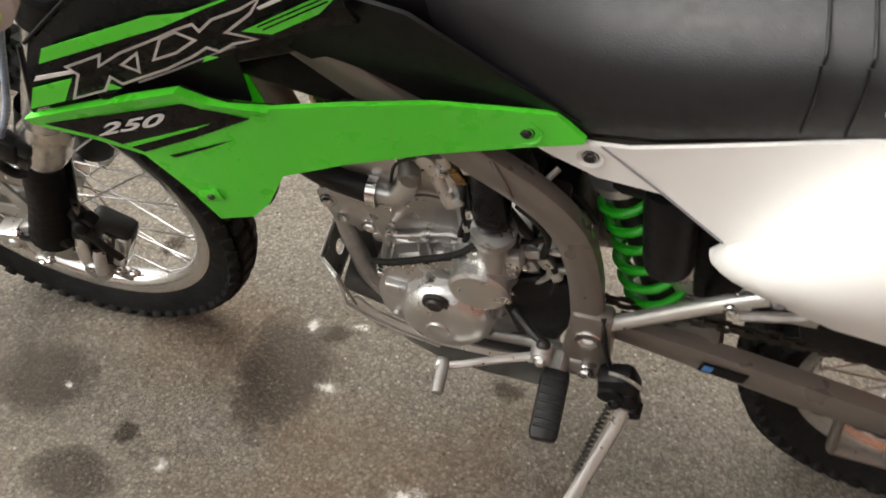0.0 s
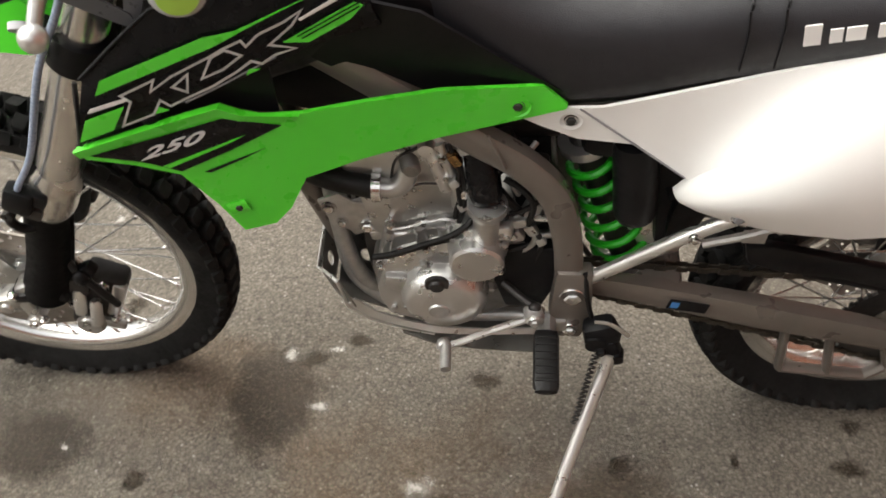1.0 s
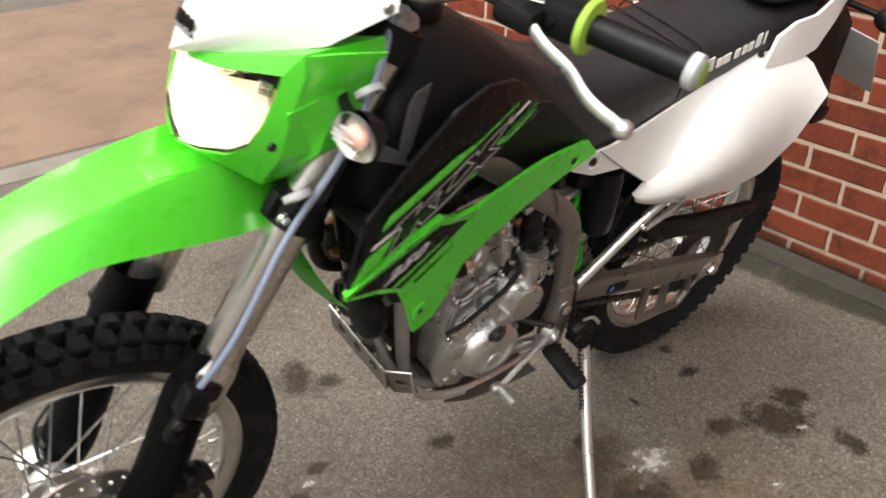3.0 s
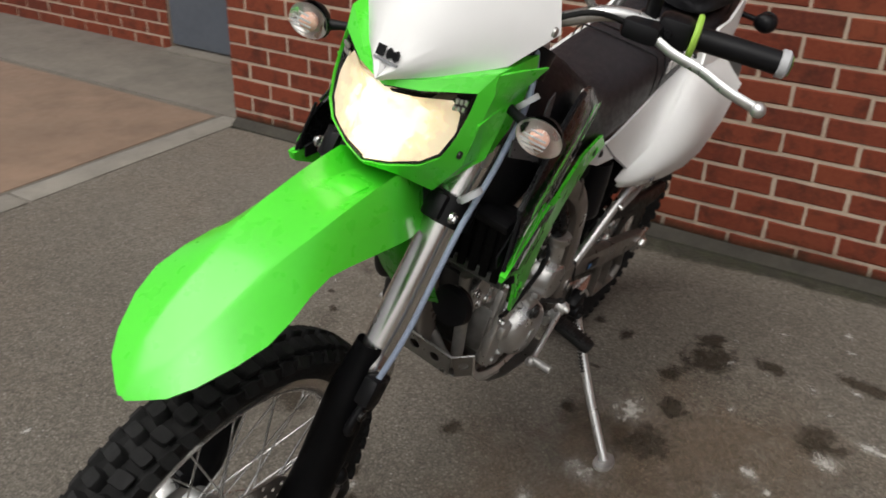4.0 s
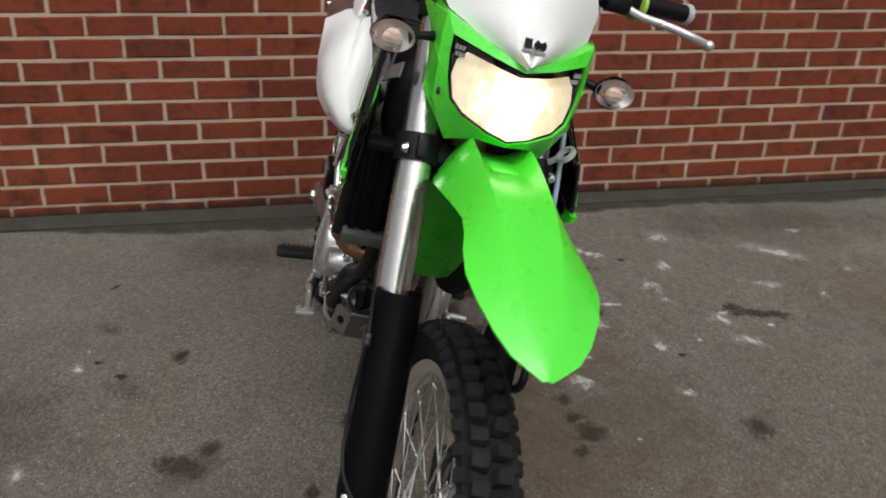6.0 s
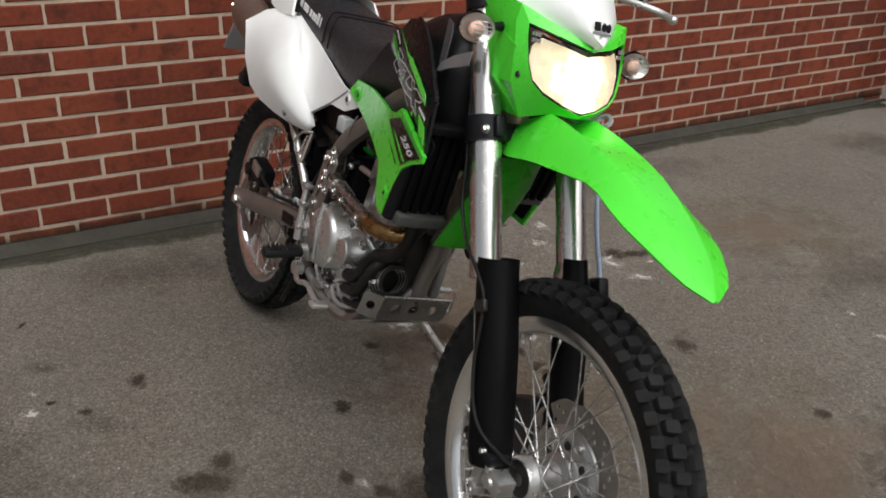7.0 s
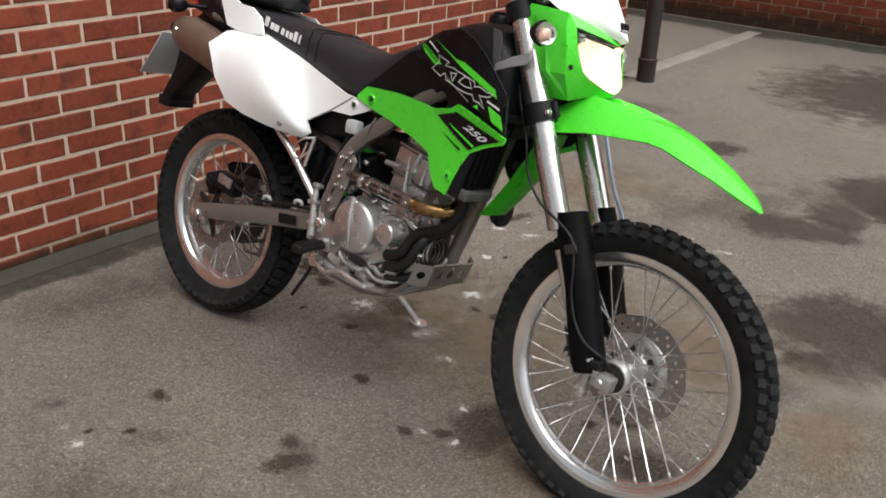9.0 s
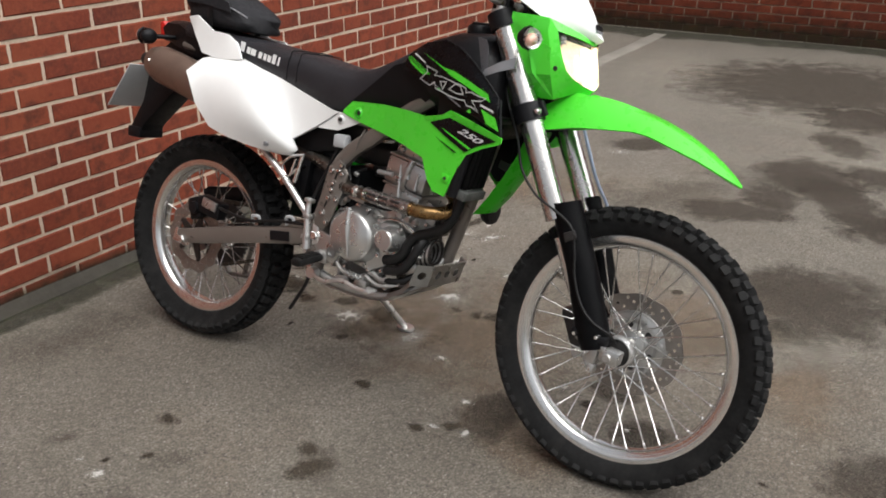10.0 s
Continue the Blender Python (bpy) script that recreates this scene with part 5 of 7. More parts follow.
for s in (1, -1):
    sh = part("shroud", skin([(x, s * shroud_y(x), z) for x, z in SH_T], [(x, s * shroud_y(x), z) for x, z in SH_B], 6, .006), GREEN, bike, "bright green radiator shroud with black graphic", 25)
    rib_t = [(.873, .832), (.935, .8435), (.957, .857), (1.04, .836), (1.123, .813)]
    rib_b = [(.880, .822), (.940, .830), (.960, .842), (1.04, .821), (1.120, .800)]
    part("rib", skin([(x, s * (shroud_y(x) + .005), z) for x, z in rib_t], [(x, s * (shroud_y(x) + .001), z) for x, z in rib_b], 2, .006), GREEN, sh)
    decal("graphic", [(1.108, .803), (1.063, .788), (1.047, .781), (1.017, .764), (.955, .790), (.894, .820), (.956, .839), (1.03, .821)], s, GLOSS_BLACK, .0018, sh, "black graphic")
    decal("graphic", [(1.035, .776), (1.028, .772), (.952, .803), (.935, .812)], s, GREEN, .0026, sh)
    decal("graphic", [(.992, .759), (.985, .757), (.945, .774), (.918, .787)], s, GLOSS_BLACK, .0018, sh)
    number("250", s, sh)
    part("liner", skin([(x, s * (shroud_y(x) - .009), z - .004) for x, z in SH_T[4:11]], [(x, s * (shroud_y(x) - .009), z + .014) for x, z in SH_B[4:11]], 4, .003), BLACK, sh, "black inner side")
    part("bolt_recess", lathe([(.016, .0005), (.014, -.002), (.010, -.005)], (.629, s * .1095, .806), "y", 20), GREEN, sh)
    part("screw", bolt((.629, s * .1085, .806), .006, s, .004), DARK_METAL, sh)
    cup = tube([(.978, s * (shroud_y(.978) + .0015), .688), (.955, s * (shroud_y(.955) + .0015), .694)], .010, 12, 1, False, .002)
    part("bolt_recess", cup, GREEN, sh)
    part("screw", bolt((.966, s * (shroud_y(.966) + .001), .691), .005, s, .004), DARK_METAL, sh)

    # upper cover over the tank with its stripes
    lo = [(.775, .938), (.831, .927), (.90, .898), (.98, .868), (1.05, .842), (1.114, .818)]
    hi = [(.79, .985), (.84, 1.012), (.90, 1.022), (.955, 1.004), (1.012, .967), (1.088, .902)]
    up = part("tank_cover", skin([(x, s * (shroud_y(x) - .012), z) for x, z in hi], [(x, s * (shroud_y(x) - .004), z) for x, z in lo], 6, .006, lambda u, v, s=s: (0, s * .008 * math.sin(math.pi * v), 0)), GLOSS_BLACK, bike, "gloss black tank cover with green and white stripes", 30)
    for pts, mt, off in (([(-.012, -.007), (.007, .017), (.055, .016), (.031, -.008)], GREEN, .0030), ([(.014, .0245), (.019, .0292), (.060, .0255), (.061, .021)], WHITE, .0032),
                         ([(.032, .042), (.045, .057), (.165, .059), (.200, .052), (.285, .056), (.222, .0505), (.172, .044)], GREEN, .0034),
                         ([(.244, .017), (.325, .030), (.334, .022), (.318, .012), (.270, .005)], GREEN, .0034), ([(.266, .0365), (.308, .0435), (.312, .0395), (.268, .0335)], WHITE, .0036),
                         ([(.084, -.008), (.089, .001), (.100, -.010)], GREEN, .0036), ([(.195, -.004), (.200, .002), (.212, -.003)], GREEN, .0036),
                         ([(.120, -.010), (.164, -.006), (.214, .001), (.232, .002), (.232, .0035), (.214, .0025), (.164, -.004), (.120, -.0075)], GREY_DECAL, .0036)):
        decal("stripe", [along(*p) for p in pts], s, mt, off, up)
    for q in range(3):
        decal("stripe", [along(.256 + .004 * q, .0225 - .0045 * q), along(.330, .0322 - .0045 * q), along(.330, .0308 - .0045 * q), along(.256 + .004 * q, .0212 - .0045 * q)], s, GLOSS_BLACK, .0042, up)
    # emblem on the band: one zigzag outline with two inner figures, in white
    for path in ([(.058, .031), (.099, .034), (.091, .022), (.119, .030), (.165, .035), (.183, .038), (.203, .039), (.206, .030), (.222, .038), (.251, .040), (.272, .045), (.259, .033), (.230, .021),
                  (.255, .005), (.232, .007), (.216, .003), (.206, .011), (.187, .005), (.157, -.001), (.125, -.003), (.104, -.005), (.096, .007), (.082, -.007), (.044, -.007), (.065, .019)],
                 [(.136, .025), (.115, .017), (.128, .004)], [(.166, .033), (.149, .013), (.174, .014), (.198, .022), (.183, .036)]):
        outline("emblem", path if s > 0 else [(.318 - u, v) for u, v in path], .0030, s, WHITE, .0046, up)
    part("edge_trim", tube([(x + .002, s * (shroud_y(x) - .010), z + .001) for x, z in hi[2:]], .0022, 8, 4), BLACK, up)
    part("edge_trim", tube([(1.096, s * (shroud_y(1.096) - .01), .90), (1.115, s * (shroud_y(1.112) - .003), .817)], .003, 6, 1, False), BLACK, up)

    part("lower_liner", skin([(x, s * (shroud_y(x) - .018), z + .012) for x, z in lo[2:]], [(.90, s * (shroud_y(.90) - .020), .822), (.98, s * (shroud_y(.98) - .020), .835), (1.05, s * (shroud_y(1.05) - .018), .822), (1.108, s * (shroud_y(1.108) - .016), .808)], 3, .003), BLACK, up, "black inner side")
    # black side panel below the seat's nose
    part("side_cover", skin([(.578, s * .100, .822), (.66, s * .112, .885), (.735, s * .122, .945), (.80, s * .128, .965)], [(.60, s * .094, .802), (.70, s * .096, .808), (.775, s * .102, .815), (.86, s * .118, .880)], 5, .005), BLACK, bike, "black plastic side cover")

    # white tail panels: flat front half and swelling rear half
    wt = [(.645, .100, .792), (.600, .102, .796), (.53, .104, .802), (.46, .105, .824), (.40, .105, .843), (.33, .104, .865), (.26, .103, .882), (.18, .103, .904), (.11, .114, .907), (.062, .136, .893)]
    wb = [(.642, .099, .788), (.602, .100, .768), (.555, .102, .749), (.488, .108, .748), (.416, .122, .703), (.381, .139, .752), (.346, .149, .806), (.311, .149, .852), (.18, .127, .900), (.062, .147, .889)]
    pan = part("side_panel", skin([(x, s * y, z) for x, y, z in wt], [(x, s * y, z) for x, y, z in wb], 6, .005), WHITE, bike, "white plastic tail side panel", 35)
    crease = [(.428, .117, .674), (.415, .1235, .704), (.380, .141, .752), (.345, .151, .806), (.310, .151, .852), (.26, .141, .879), (.18, .129, .901), (.060, .149, .889)]
    lower = [(.416, .119, .656), (.395, .132, .655), (.36, .150, .658), (.30, .174, .668), (.23, .190, .680), (.16, .197, .700), (.10, .202, .760), (.052, .200, .848)]
    part("rear_swell", skin([(x, s * y, z) for x, y, z in crease], [(x, s * y, z) for x, y, z in lower], 10, .008, lambda u, v, s=s: (0, s * .034 * math.sin(math.pi * v ** .8) * math.sin(math.pi * min(1, u * .98 + .02)) ** .7, .006 * math.sin(math.pi * v) * math.sin(math.pi * u))), WHITE, pan, "", 60)
    part("seam", tube([(.556, s * .1035, .799), (.520, s * .1065, .773), (.486, s * .110, .749), (.452, s * .1165, .727), (.420, s * .1225, .706)], .0013, 6, 2), GREY_DECAL, pan)
    part("screw", bolt((.565, s * .103, .780), .006, s, .004), DARK_METAL, pan)
    part("bolt_recess", lathe([(.014, .0015), (.011, -.001), (.008, -.003)], (.565, s * .1035, .780), "y", 18), WHITE, pan)
    part("screw", bolt((.175, s * .106, .900), .0065, s, .004), DARK_METAL, pan)
    part("screw", bolt((.356, s * .166, .683), .0065, s, .004), GREY_DECAL, pan)
    part("tail_fin", skin([(-.045, s * .115, 1.006), (-.005, s * .120, 1.012), (.07, s * .124, .972), (.13, s * .124, .968), (.17, s * .122, .945)], [(-.03, s * .118, .985), (.0, s * .128, .955), (.04, s * .135, .905), (.12, s * .140, .892), (.205, s * .136, .902)], 4, .006), WHITE, bike, "white plastic grab-rail fin")

# tank and seat
g = []
for x, w, zt, zb in ((.70, .085, .948, .86), (.76, .105, .995, .87), (.82, .120, 1.030, .85), (.88, .132, 1.050, .825), (.95, .142, 1.055, .80), (1.00, .148, 1.045, .79), (1.035, .138, 1.01, .80), (1.058, .105, .965, .84)):
    lp = []
    for k in range(20):
        a = 2 * math.pi * k / 20
        c, q = math.cos(a), math.sin(a)
        m = (abs(c) ** 3 + abs(q) ** 3) ** (-1 / 3)
        lp.append((x, w * c * m, (zt + zb) / 2 + (zt - zb) / 2 * q * m))
    g.append(lp)
tank = part("fuel_tank", rings(g), BLACK, bike, "black plastic fuel tank", 50)
part("filler_cap", join(lathe([(0, .022), (.028, .022), (.033, .016), (.034, 0)], (.905, 0, 1.052), "z", 28), box((.905, 0, 1.077), (.05, .012, .010), (0, 0, 0), .004)), BLACK, tank)
for s in (1, -1):
    part("tank_graphic", skin([(.985, s * .142, 1.040), (1.01, s * .147, 1.035), (1.02, s * .150, 1.020)], [(1.015, s * .158, .962), (1.025, s * .160, .955), (1.035, s * .160, .950)], 3, .003), DARK_GREY, tank, "grey tank graphic")
    part("tank_strap", skin([(1.025, s * .160, .965), (1.06, s * .158, .985), (1.10, s * .150, 1.002)], [(1.018, s * .162, .945), (1.058, s * .160, .962), (1.10, s * .152, .976)], 2, .003), TRIM if s < 0 else DARK_GREY, tank, "grey tank trim strip")
    part("screw", bolt((.835, s * .127, .992), .006, s, .004), STEEL, tank)

g = []
for x, w, zt, zb in ((-.11, .070, .985, .955), (-.08, .095, .992, .94), (.02, .100, .980, .915), (.13, .101, .968, .900), (.25, .1015, .955, .860), (.345, .1015, .946, .835), (.40, .1015, .940, .822), (.50, .101, .925, .790), (.57, .100, .920, .780), (.63, .098, .930, .800), (.70, .096, .962, .862), (.76, .088, .995, .925), (.80, .075, 1.012, .96)):
    lp = []
    for k in range(24):
        a = 2 * math.pi * k / 24
        c, q = math.cos(a), math.sin(a)
        p = 4.5
        m = (abs(c) ** p + abs(q) ** p) ** (-1 / p)
        taper = 1.0 if q < 0 else 1 - .10 * q
        lp.append((x, w * c * m * taper, (zt + zb) / 2 + (zt - zb) / 2 * q * m))
    g.append(lp)
seat = part("seat", rings(g), SEAT, bike, "long black vinyl seat", 60)
for s in (1, -1):
    part("seam", tube([(.352, s * .1018, .865), (.353, s * .1005, .91), (.356, s * .094, .937)], .0016, 6), BLACK, seat)
    part("seam", tube([(.388, s * .1018, .86), (.389, s * .1005, .905), (.392, s * .094, .933)], .0016, 6), BLACK, seat)
    part("seam", tube([(.590, s * .100, .806), (.665, s * .098, .845), (.735, s * .093, .905), (.80, s * .080, .965)], .0025, 6), BLACK, seat)
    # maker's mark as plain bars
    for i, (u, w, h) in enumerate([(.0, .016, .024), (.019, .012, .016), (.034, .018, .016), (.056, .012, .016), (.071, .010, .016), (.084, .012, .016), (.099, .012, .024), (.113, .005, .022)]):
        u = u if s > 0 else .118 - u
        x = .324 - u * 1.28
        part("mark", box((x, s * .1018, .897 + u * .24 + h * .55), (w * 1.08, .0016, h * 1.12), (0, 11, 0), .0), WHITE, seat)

for x, z in ((.3545, .9485), (.3905, .9445)):
    part("seam", tube([(x, -.0925, z - .012), (x, -.085, z - .003), (x, -.04, z - .0005), (x, .04, z - .0005), (x, .085, z - .003), (x, .0925, z - .012)], .0018, 6), BLACK, seat)

# tail, plate, muffler
tail = part("tail_unit", rings([[(x, v * w, z - .012 * v * v) for v in (-1, -.5, 0, .5, 1)] + [(x, v * w * .85, z - h) for v in (1, .5, 0, -.5, -1)] for x, w, z, h in ((.12, .09, .925, .05), (-.02, .10, .955, .07), (-.12, .085, .990, .085), (-.20, .062, .992, .07), (-.235, .05, .975, .05))]), BLACK, bike, "black plastic tail with red lamp")
part("tail_lamp", box((-.238, 0, .955), (.024, .10, .06), (0, -12, 0), .010), RED_LENS, tail, "red tail lamp")
flap = plate([(-.02, .90), (-.20, .925), (-.285, .86), (-.315, .72), (-.365, .635), (-.375, .600), (-.325, .597), (-.305, .64), (-.24, .70), (-.15, .785)], -.045, .045, .006)
part("mud_flap", flap, BLACK, tail, "black rear mud flap and plate holder")
part("flap_foot", box((-.345, 0, .612), (.06, .10, .036), (0, 0, 0), .005), BLACK, tail)
pl = part("number_plate", box((-.370, .0, .762), (.004, .20, .175), (0, 34, 0), .001), PLATE, tail, "pale number plate seen from behind")
for k, (w, yy) in enumerate(((.05, .06), (.05, 0), (.05, -.06))):
    part("plate_bar", box((-.3735, yy, .764), (.002, w, .055), (0, 34, 0)), BLACK, pl)
for s in (1, -1):
    st = part("turn_signal", join(tube([(-.15, s * .05, .938), (-.175, s * .10, .934), (-.183, s * .125, .932)], .007, 10), ball((-.183, s * .148, .931), .024, (.95, 1.2, 1)), lathe([(.023, 0), (.026, -.004), (.023, -.010), (0, -.014)], (-.200, s * .148, .931), "x", 18)), BLACK, tail, "black rear turn signal")
    part("lens", lathe([(.023, 0), (.018, -.012), (0, -.016)], (-.206, s * .148, .931), "x", 18), ORANGE, st)
muf = part("muffler", tube([(.19, -.140, .775), (.10, -.142, .800), (-.03, -.140, .832), (-.12, -.138, .850), (-.165, -.136, .858)], .058, 24, 5, True, .050, radii=[.55, 1.0, 1.0, .98, .74]), MUFFLER, bike, "brown-grey steel muffler")
part("tail_pipe", lathe([(.016, -.03), (.020, -.03), (.020, .02), (.016, .02)], (-.172, -.136, .860), "x", 18), DARK_METAL, muf)
part("screw", bolt((-.130, -.183, .86), .006, -1), CHROME, muf)
part("mid_pipe", tube([(.62, -.118, .602), (.56, -.070, .620), (.47, -.050, .65), (.37, -.062, .68), (.28, -.105, .72), (.19, -.140, .772)], .020, 14), HEADER, muf, "dark exhaust mid pipe")
def bag_skin():
    """A soft boxy bag: squarish rings with sags and creases."""
    crumple = random.Random(5)
    loops = []
    for x, w, z, h in ((-.098, .055, 1.030, .030), (-.090, .082, 1.036, .046), (-.070, .092, 1.040, .055), (-.04, .097, 1.043, .060), (.0, .100, 1.042, .061), (.04, .099, 1.038, .058), (.075, .097, 1.030, .050), (.10, .093, 1.022, .043), (.125, .088, 1.014, .036), (.145, .080, 1.008, .029), (.160, .062, 1.003, .020)):
        lp = []
        for k in range(28):
            a = 2 * math.pi * k / 28
            c, q = math.cos(a), math.sin(a)
            m = (abs(c) ** 5 + abs(q) ** 5) ** (-1 / 5)
            crease = 1 + .035 * math.sin(4 * a + 38 * x) * (q > -.2) + crumple.uniform(-.018, .018)
            lp.append((x + .010 * math.sin(3 * a + 30 * x), w * c * m * crease, z + h * q * m * crease))
        loops.append(lp)
    return rings(loops)


bag = tagged(new("tail_bag", mesh_of("tail_bag", bag_skin(), SEAT_TOP, 60)), "small soft black bag strapped on the seat's tail", "bag")
bag.matrix_world = bike.matrix_world.copy()
part("strap", tube([(.03, .102, .975), (.03, .100, 1.06), (.03, .055, 1.099), (.03, -.055, 1.099), (.03, -.100, 1.06), (.03, -.102, .975)], .0015, 6, 4, True, .012, up=(1, 0, 0)), BLACK, bag)
part("flap", skin([(-.075, -.101, 1.085), (.02, -.106, 1.088), (.10, -.100, 1.058)], [(-.070, -.103, 1.050), (.02, -.108, 1.046), (.11, -.101, 1.030)], 3, .003), SEAT_TOP, bag)
part("zip", tube([(-.085, -.085, 1.055), (0, -.100, 1.062), (.1, -.094, 1.045), (.15, -.07, 1.022)], .002, 6), GREY_DECAL, bag)

# engine
crank = plate([(.832, .46), (.818, .505), (.79, .530), (.70, .542), (.63, .545), (.590, .52), (.578, .44), (.605, .375), (.66, .345), (.73, .335), (.795, .355), (.828, .41)], -.092, .092, .008)
engine = part("engine", crank, DARK_CAST, bike, "silver cast liquid-cooled single-cylinder engine")
cyl = Matrix.Translation((.760, 0, .522)) @ pose(0, 0, 0, 0, 11, 0)


def in_cyl(b):
    b.transform(cyl)
    return b


part("cylinder", in_cyl(join(box((0, 0, .05), (.124, .166, .105), (0, 0, 0), .010), box((0, 0, .104), (.134, .168, .006), (0, 0, 0), .002), box((.0, 0, .012), (.136, .168, .02), (0, 0, 0), .005))), CAST, engine, "", 40)
part("cylinder_head", in_cyl(join(box((0, 0, .145), (.134, .176, .075), (0, 0, 0), .010), box((.0, 0, .186), (.136, .172, .006), (0, 0, 0), .002), box((.065, -.02, .14), (.04, .07, .05), (0, 0, 0), .008), tube([(.0, -.082, .105), (.005, -.090, .15), (.01, -.084, .19)], .010, 10), tube([(-.03, -.10, .135), (-.075, -.105, .128)], .007, 10, 1, False))), CAST, engine)
part("head_cover", in_cyl(join(box((0, 0, .212), (.124, .15, .05), (0, 0, 0), .014), tube([(-.05, .076, .20), (-.05, .076, .235)], .008, 8, 1, False), bolt((.04, .078, .205), .006), bolt((-.035, .078, .205), .006), bolt((.04, -.078, .205), .006, -1), bolt((-.035, -.078, .205), .006, -1))), COVER, engine)
fly = part("flywheel_cover", join(lathe([(0, .147), (.030, .147), (.048, .1445), (.0565, .138), (.0625, .127), (.066, .112), (.068, .088)], (.722, 0, .435), "y", 64),
                                   plate([(.806, .508), (.760, .532), (.712, .552), (.690, .545), (.66, .50), (.655, .42), (.69, .375), (.76, .345), (.808, .362), (.822, .40), (.824, .436)], .080, .111, .008),
                                   plate([(.812, .444), (.809, .476), (.772, .474), (.766, .450), (.780, .436)], .100, .123, .008)), COVER, engine, "round silver flywheel cover")
part("plug", join(lathe([(0, .002), (.010, .002), (.012, -.002), (.017, -.002), (.018, -.008)], (.730, .146, .489), "y", 20)), DARK_METAL, fly)
part("plug", lathe([(0, .0035), (.015, .003), (.0165, 0)], (.728, .147, .431), "y", 24), STEEL, fly, "dull inspection cap")
st = part("starter_cover", join(lathe([(0, .144), (.034, .143), (.038, .139), (.039, .115), (.043, .110), (.043, .085)], (.674, 0, .537), "y", 44), box((.672, .112, .500), (.05, .03, .04), (0, 20, 0), .008), box((.66, .10, .575), (.07, .04, .03), (0, 8, 0), .008)), COVER, engine, "round silver starter gear cover")
part("starter_motor", join(tube([(.662, .117, .556), (.662, .116, .585), (.662, .113, .612)], .0178, 20, 3, radii=[.86, 1, 1.04]), lathe([(.010, -.006), (.022, -.004), (.027, .004), (.027, .016), (.010, .018)], (.661, .110, .618), "z", 28, closed=True)), CAST, engine, "short upright starter housing")
part("starter_cap", tube([(.662, .106, .634), (.664, .102, .645), (.668, .095, .675), (.675, .084, .715)], .0225, 20, 3, radii=[.86, 1, 1, .94]), GLOSS_BLACK, engine, "glossy black starter motor")
cl = part("clutch_cover", join(lathe([(0, -.158), (.060, -.157), (.066, -.153), (.071, -.143), (.0735, -.118), (.079, -.112), (.081, -.085)], (.676, 0, .481), "y", 56), plate([(.62, .50), (.63, .405), (.72, .385), (.79, .42), (.82, .49), (.79, .535), (.70, .545)], -.112, -.085, .010)), COVER, engine, "round silver clutch cover with a raised bar")
part("cover_rib", tube([(.664, -.150, .556), (.669, -.160, .50), (.681, -.160, .425)], .007, 10, 3, radii=[1.2, .9, .3]), COVER, cl)
part("oil_filter_cover", lathe([(0, -.149), (.0255, -.148), (.0285, -.145), (.030, -.118), (.037, -.110), (.039, -.095)], (.782, 0, .491), "y", 36), COVER, engine, "small round oil filter cover")
bl = []
for cx, cz, r, n, s in ((.722, .435, .0715, 7, 1), (.676, .481, .0805, 9, -1), (.782, .491, .038, 3, -1), (.674, .537, .042, 3, 1)):
    for k in range(n):
        a = 2 * math.pi * (k + .3) / n
        bl.append(bolt((cx + r * math.cos(a), s * .112, cz + r * math.sin(a)), .0052, s, .007))
for b in bl:
    part("cover_bolt", b, STEEL, engine)
part("water_pump", join(lathe([(0, -.100), (.020, -.099), (.028, -.094), (.032, -.08)], (.835, 0, .425), "y", 28), tube([(.845, -.10, .44), (.875, -.105, .47)], .014, 12, 1, False), tube([(.82, -.11, .40), (.79, -.115, .395)], .012, 12, 1, False)), CAST, engine)
part("oil_sight", lathe([(0, -.112), (.012, -.112), (.014, -.108), (.014, -.095)], (.665, 0, .355), "y", 18), DARK_METAL, engine)
for c, d, r in (((.845, .05, .53), (.05, .03, .045), (0, 30, 0)), ((.845, -.05, .53), (.05, .03, .045), (0, 30, 0)), ((.60, -.1, .42), (.05, .014, .07), (0, 0, 0)), ((.655, -.105, .585), (.06, .02, .03), (0, 10, 0)), ((.78, -.1, .56), (.05, .016, .035), (0, -20, 0))):
    part("lug", box(c, d, r, .004), CAST, engine)
part("sprocket_cover", plate([(.64, .525), (.565, .53), (.555, .45), (.575, .385), (.63, .385), (.65, .45)], .070, .104, .006), BLACK, engine, "black front sprocket cover")
part("battery_box", join(box((.595, .0, .585), (.06, .15, .14), (0, 8, 0), .012), box((.625, .045, .50), (.10, .09, .07), (0, 0, 0), .01)), BLACK, bike, "black plastic box behind the engine")
part("throttle_bits", join(box((.65, .07, .70), (.05, .03, .04), (0, 20, 0), .006), box((.60, .075, .66), (.03, .03, .05), (0, -10, 0), .006)), DARK_METAL, bike)
part("carburettor", join(tube([(.70, .0, .70), (.64, .0, .695), (.57, .0, .70)], .034, 18, 2), box((.645, .02, .66), (.05, .06, .06), (0, 0, 0), .010), lathe([(0, .03), (.03, .028), (.034, 0)], (.645, 0, .74), "z", 20)), DARK_METAL, bike)
# black box added as backing, so the see-through gap reads dark
part("dark_gap_filler", box((.865, 0, .785), (.22, .11, .11), (0, -12, 0), .015), BLACK, bike, "black filler box added under the tank")
part("air_box", join(box((.44, 0, .735), (.20, .15, .13), (0, -8, 0), .02), box((.30, 0, .80), (.2, .14, .08), (0, -14, 0), .02)), BLACK, bike, "black plastic air box")
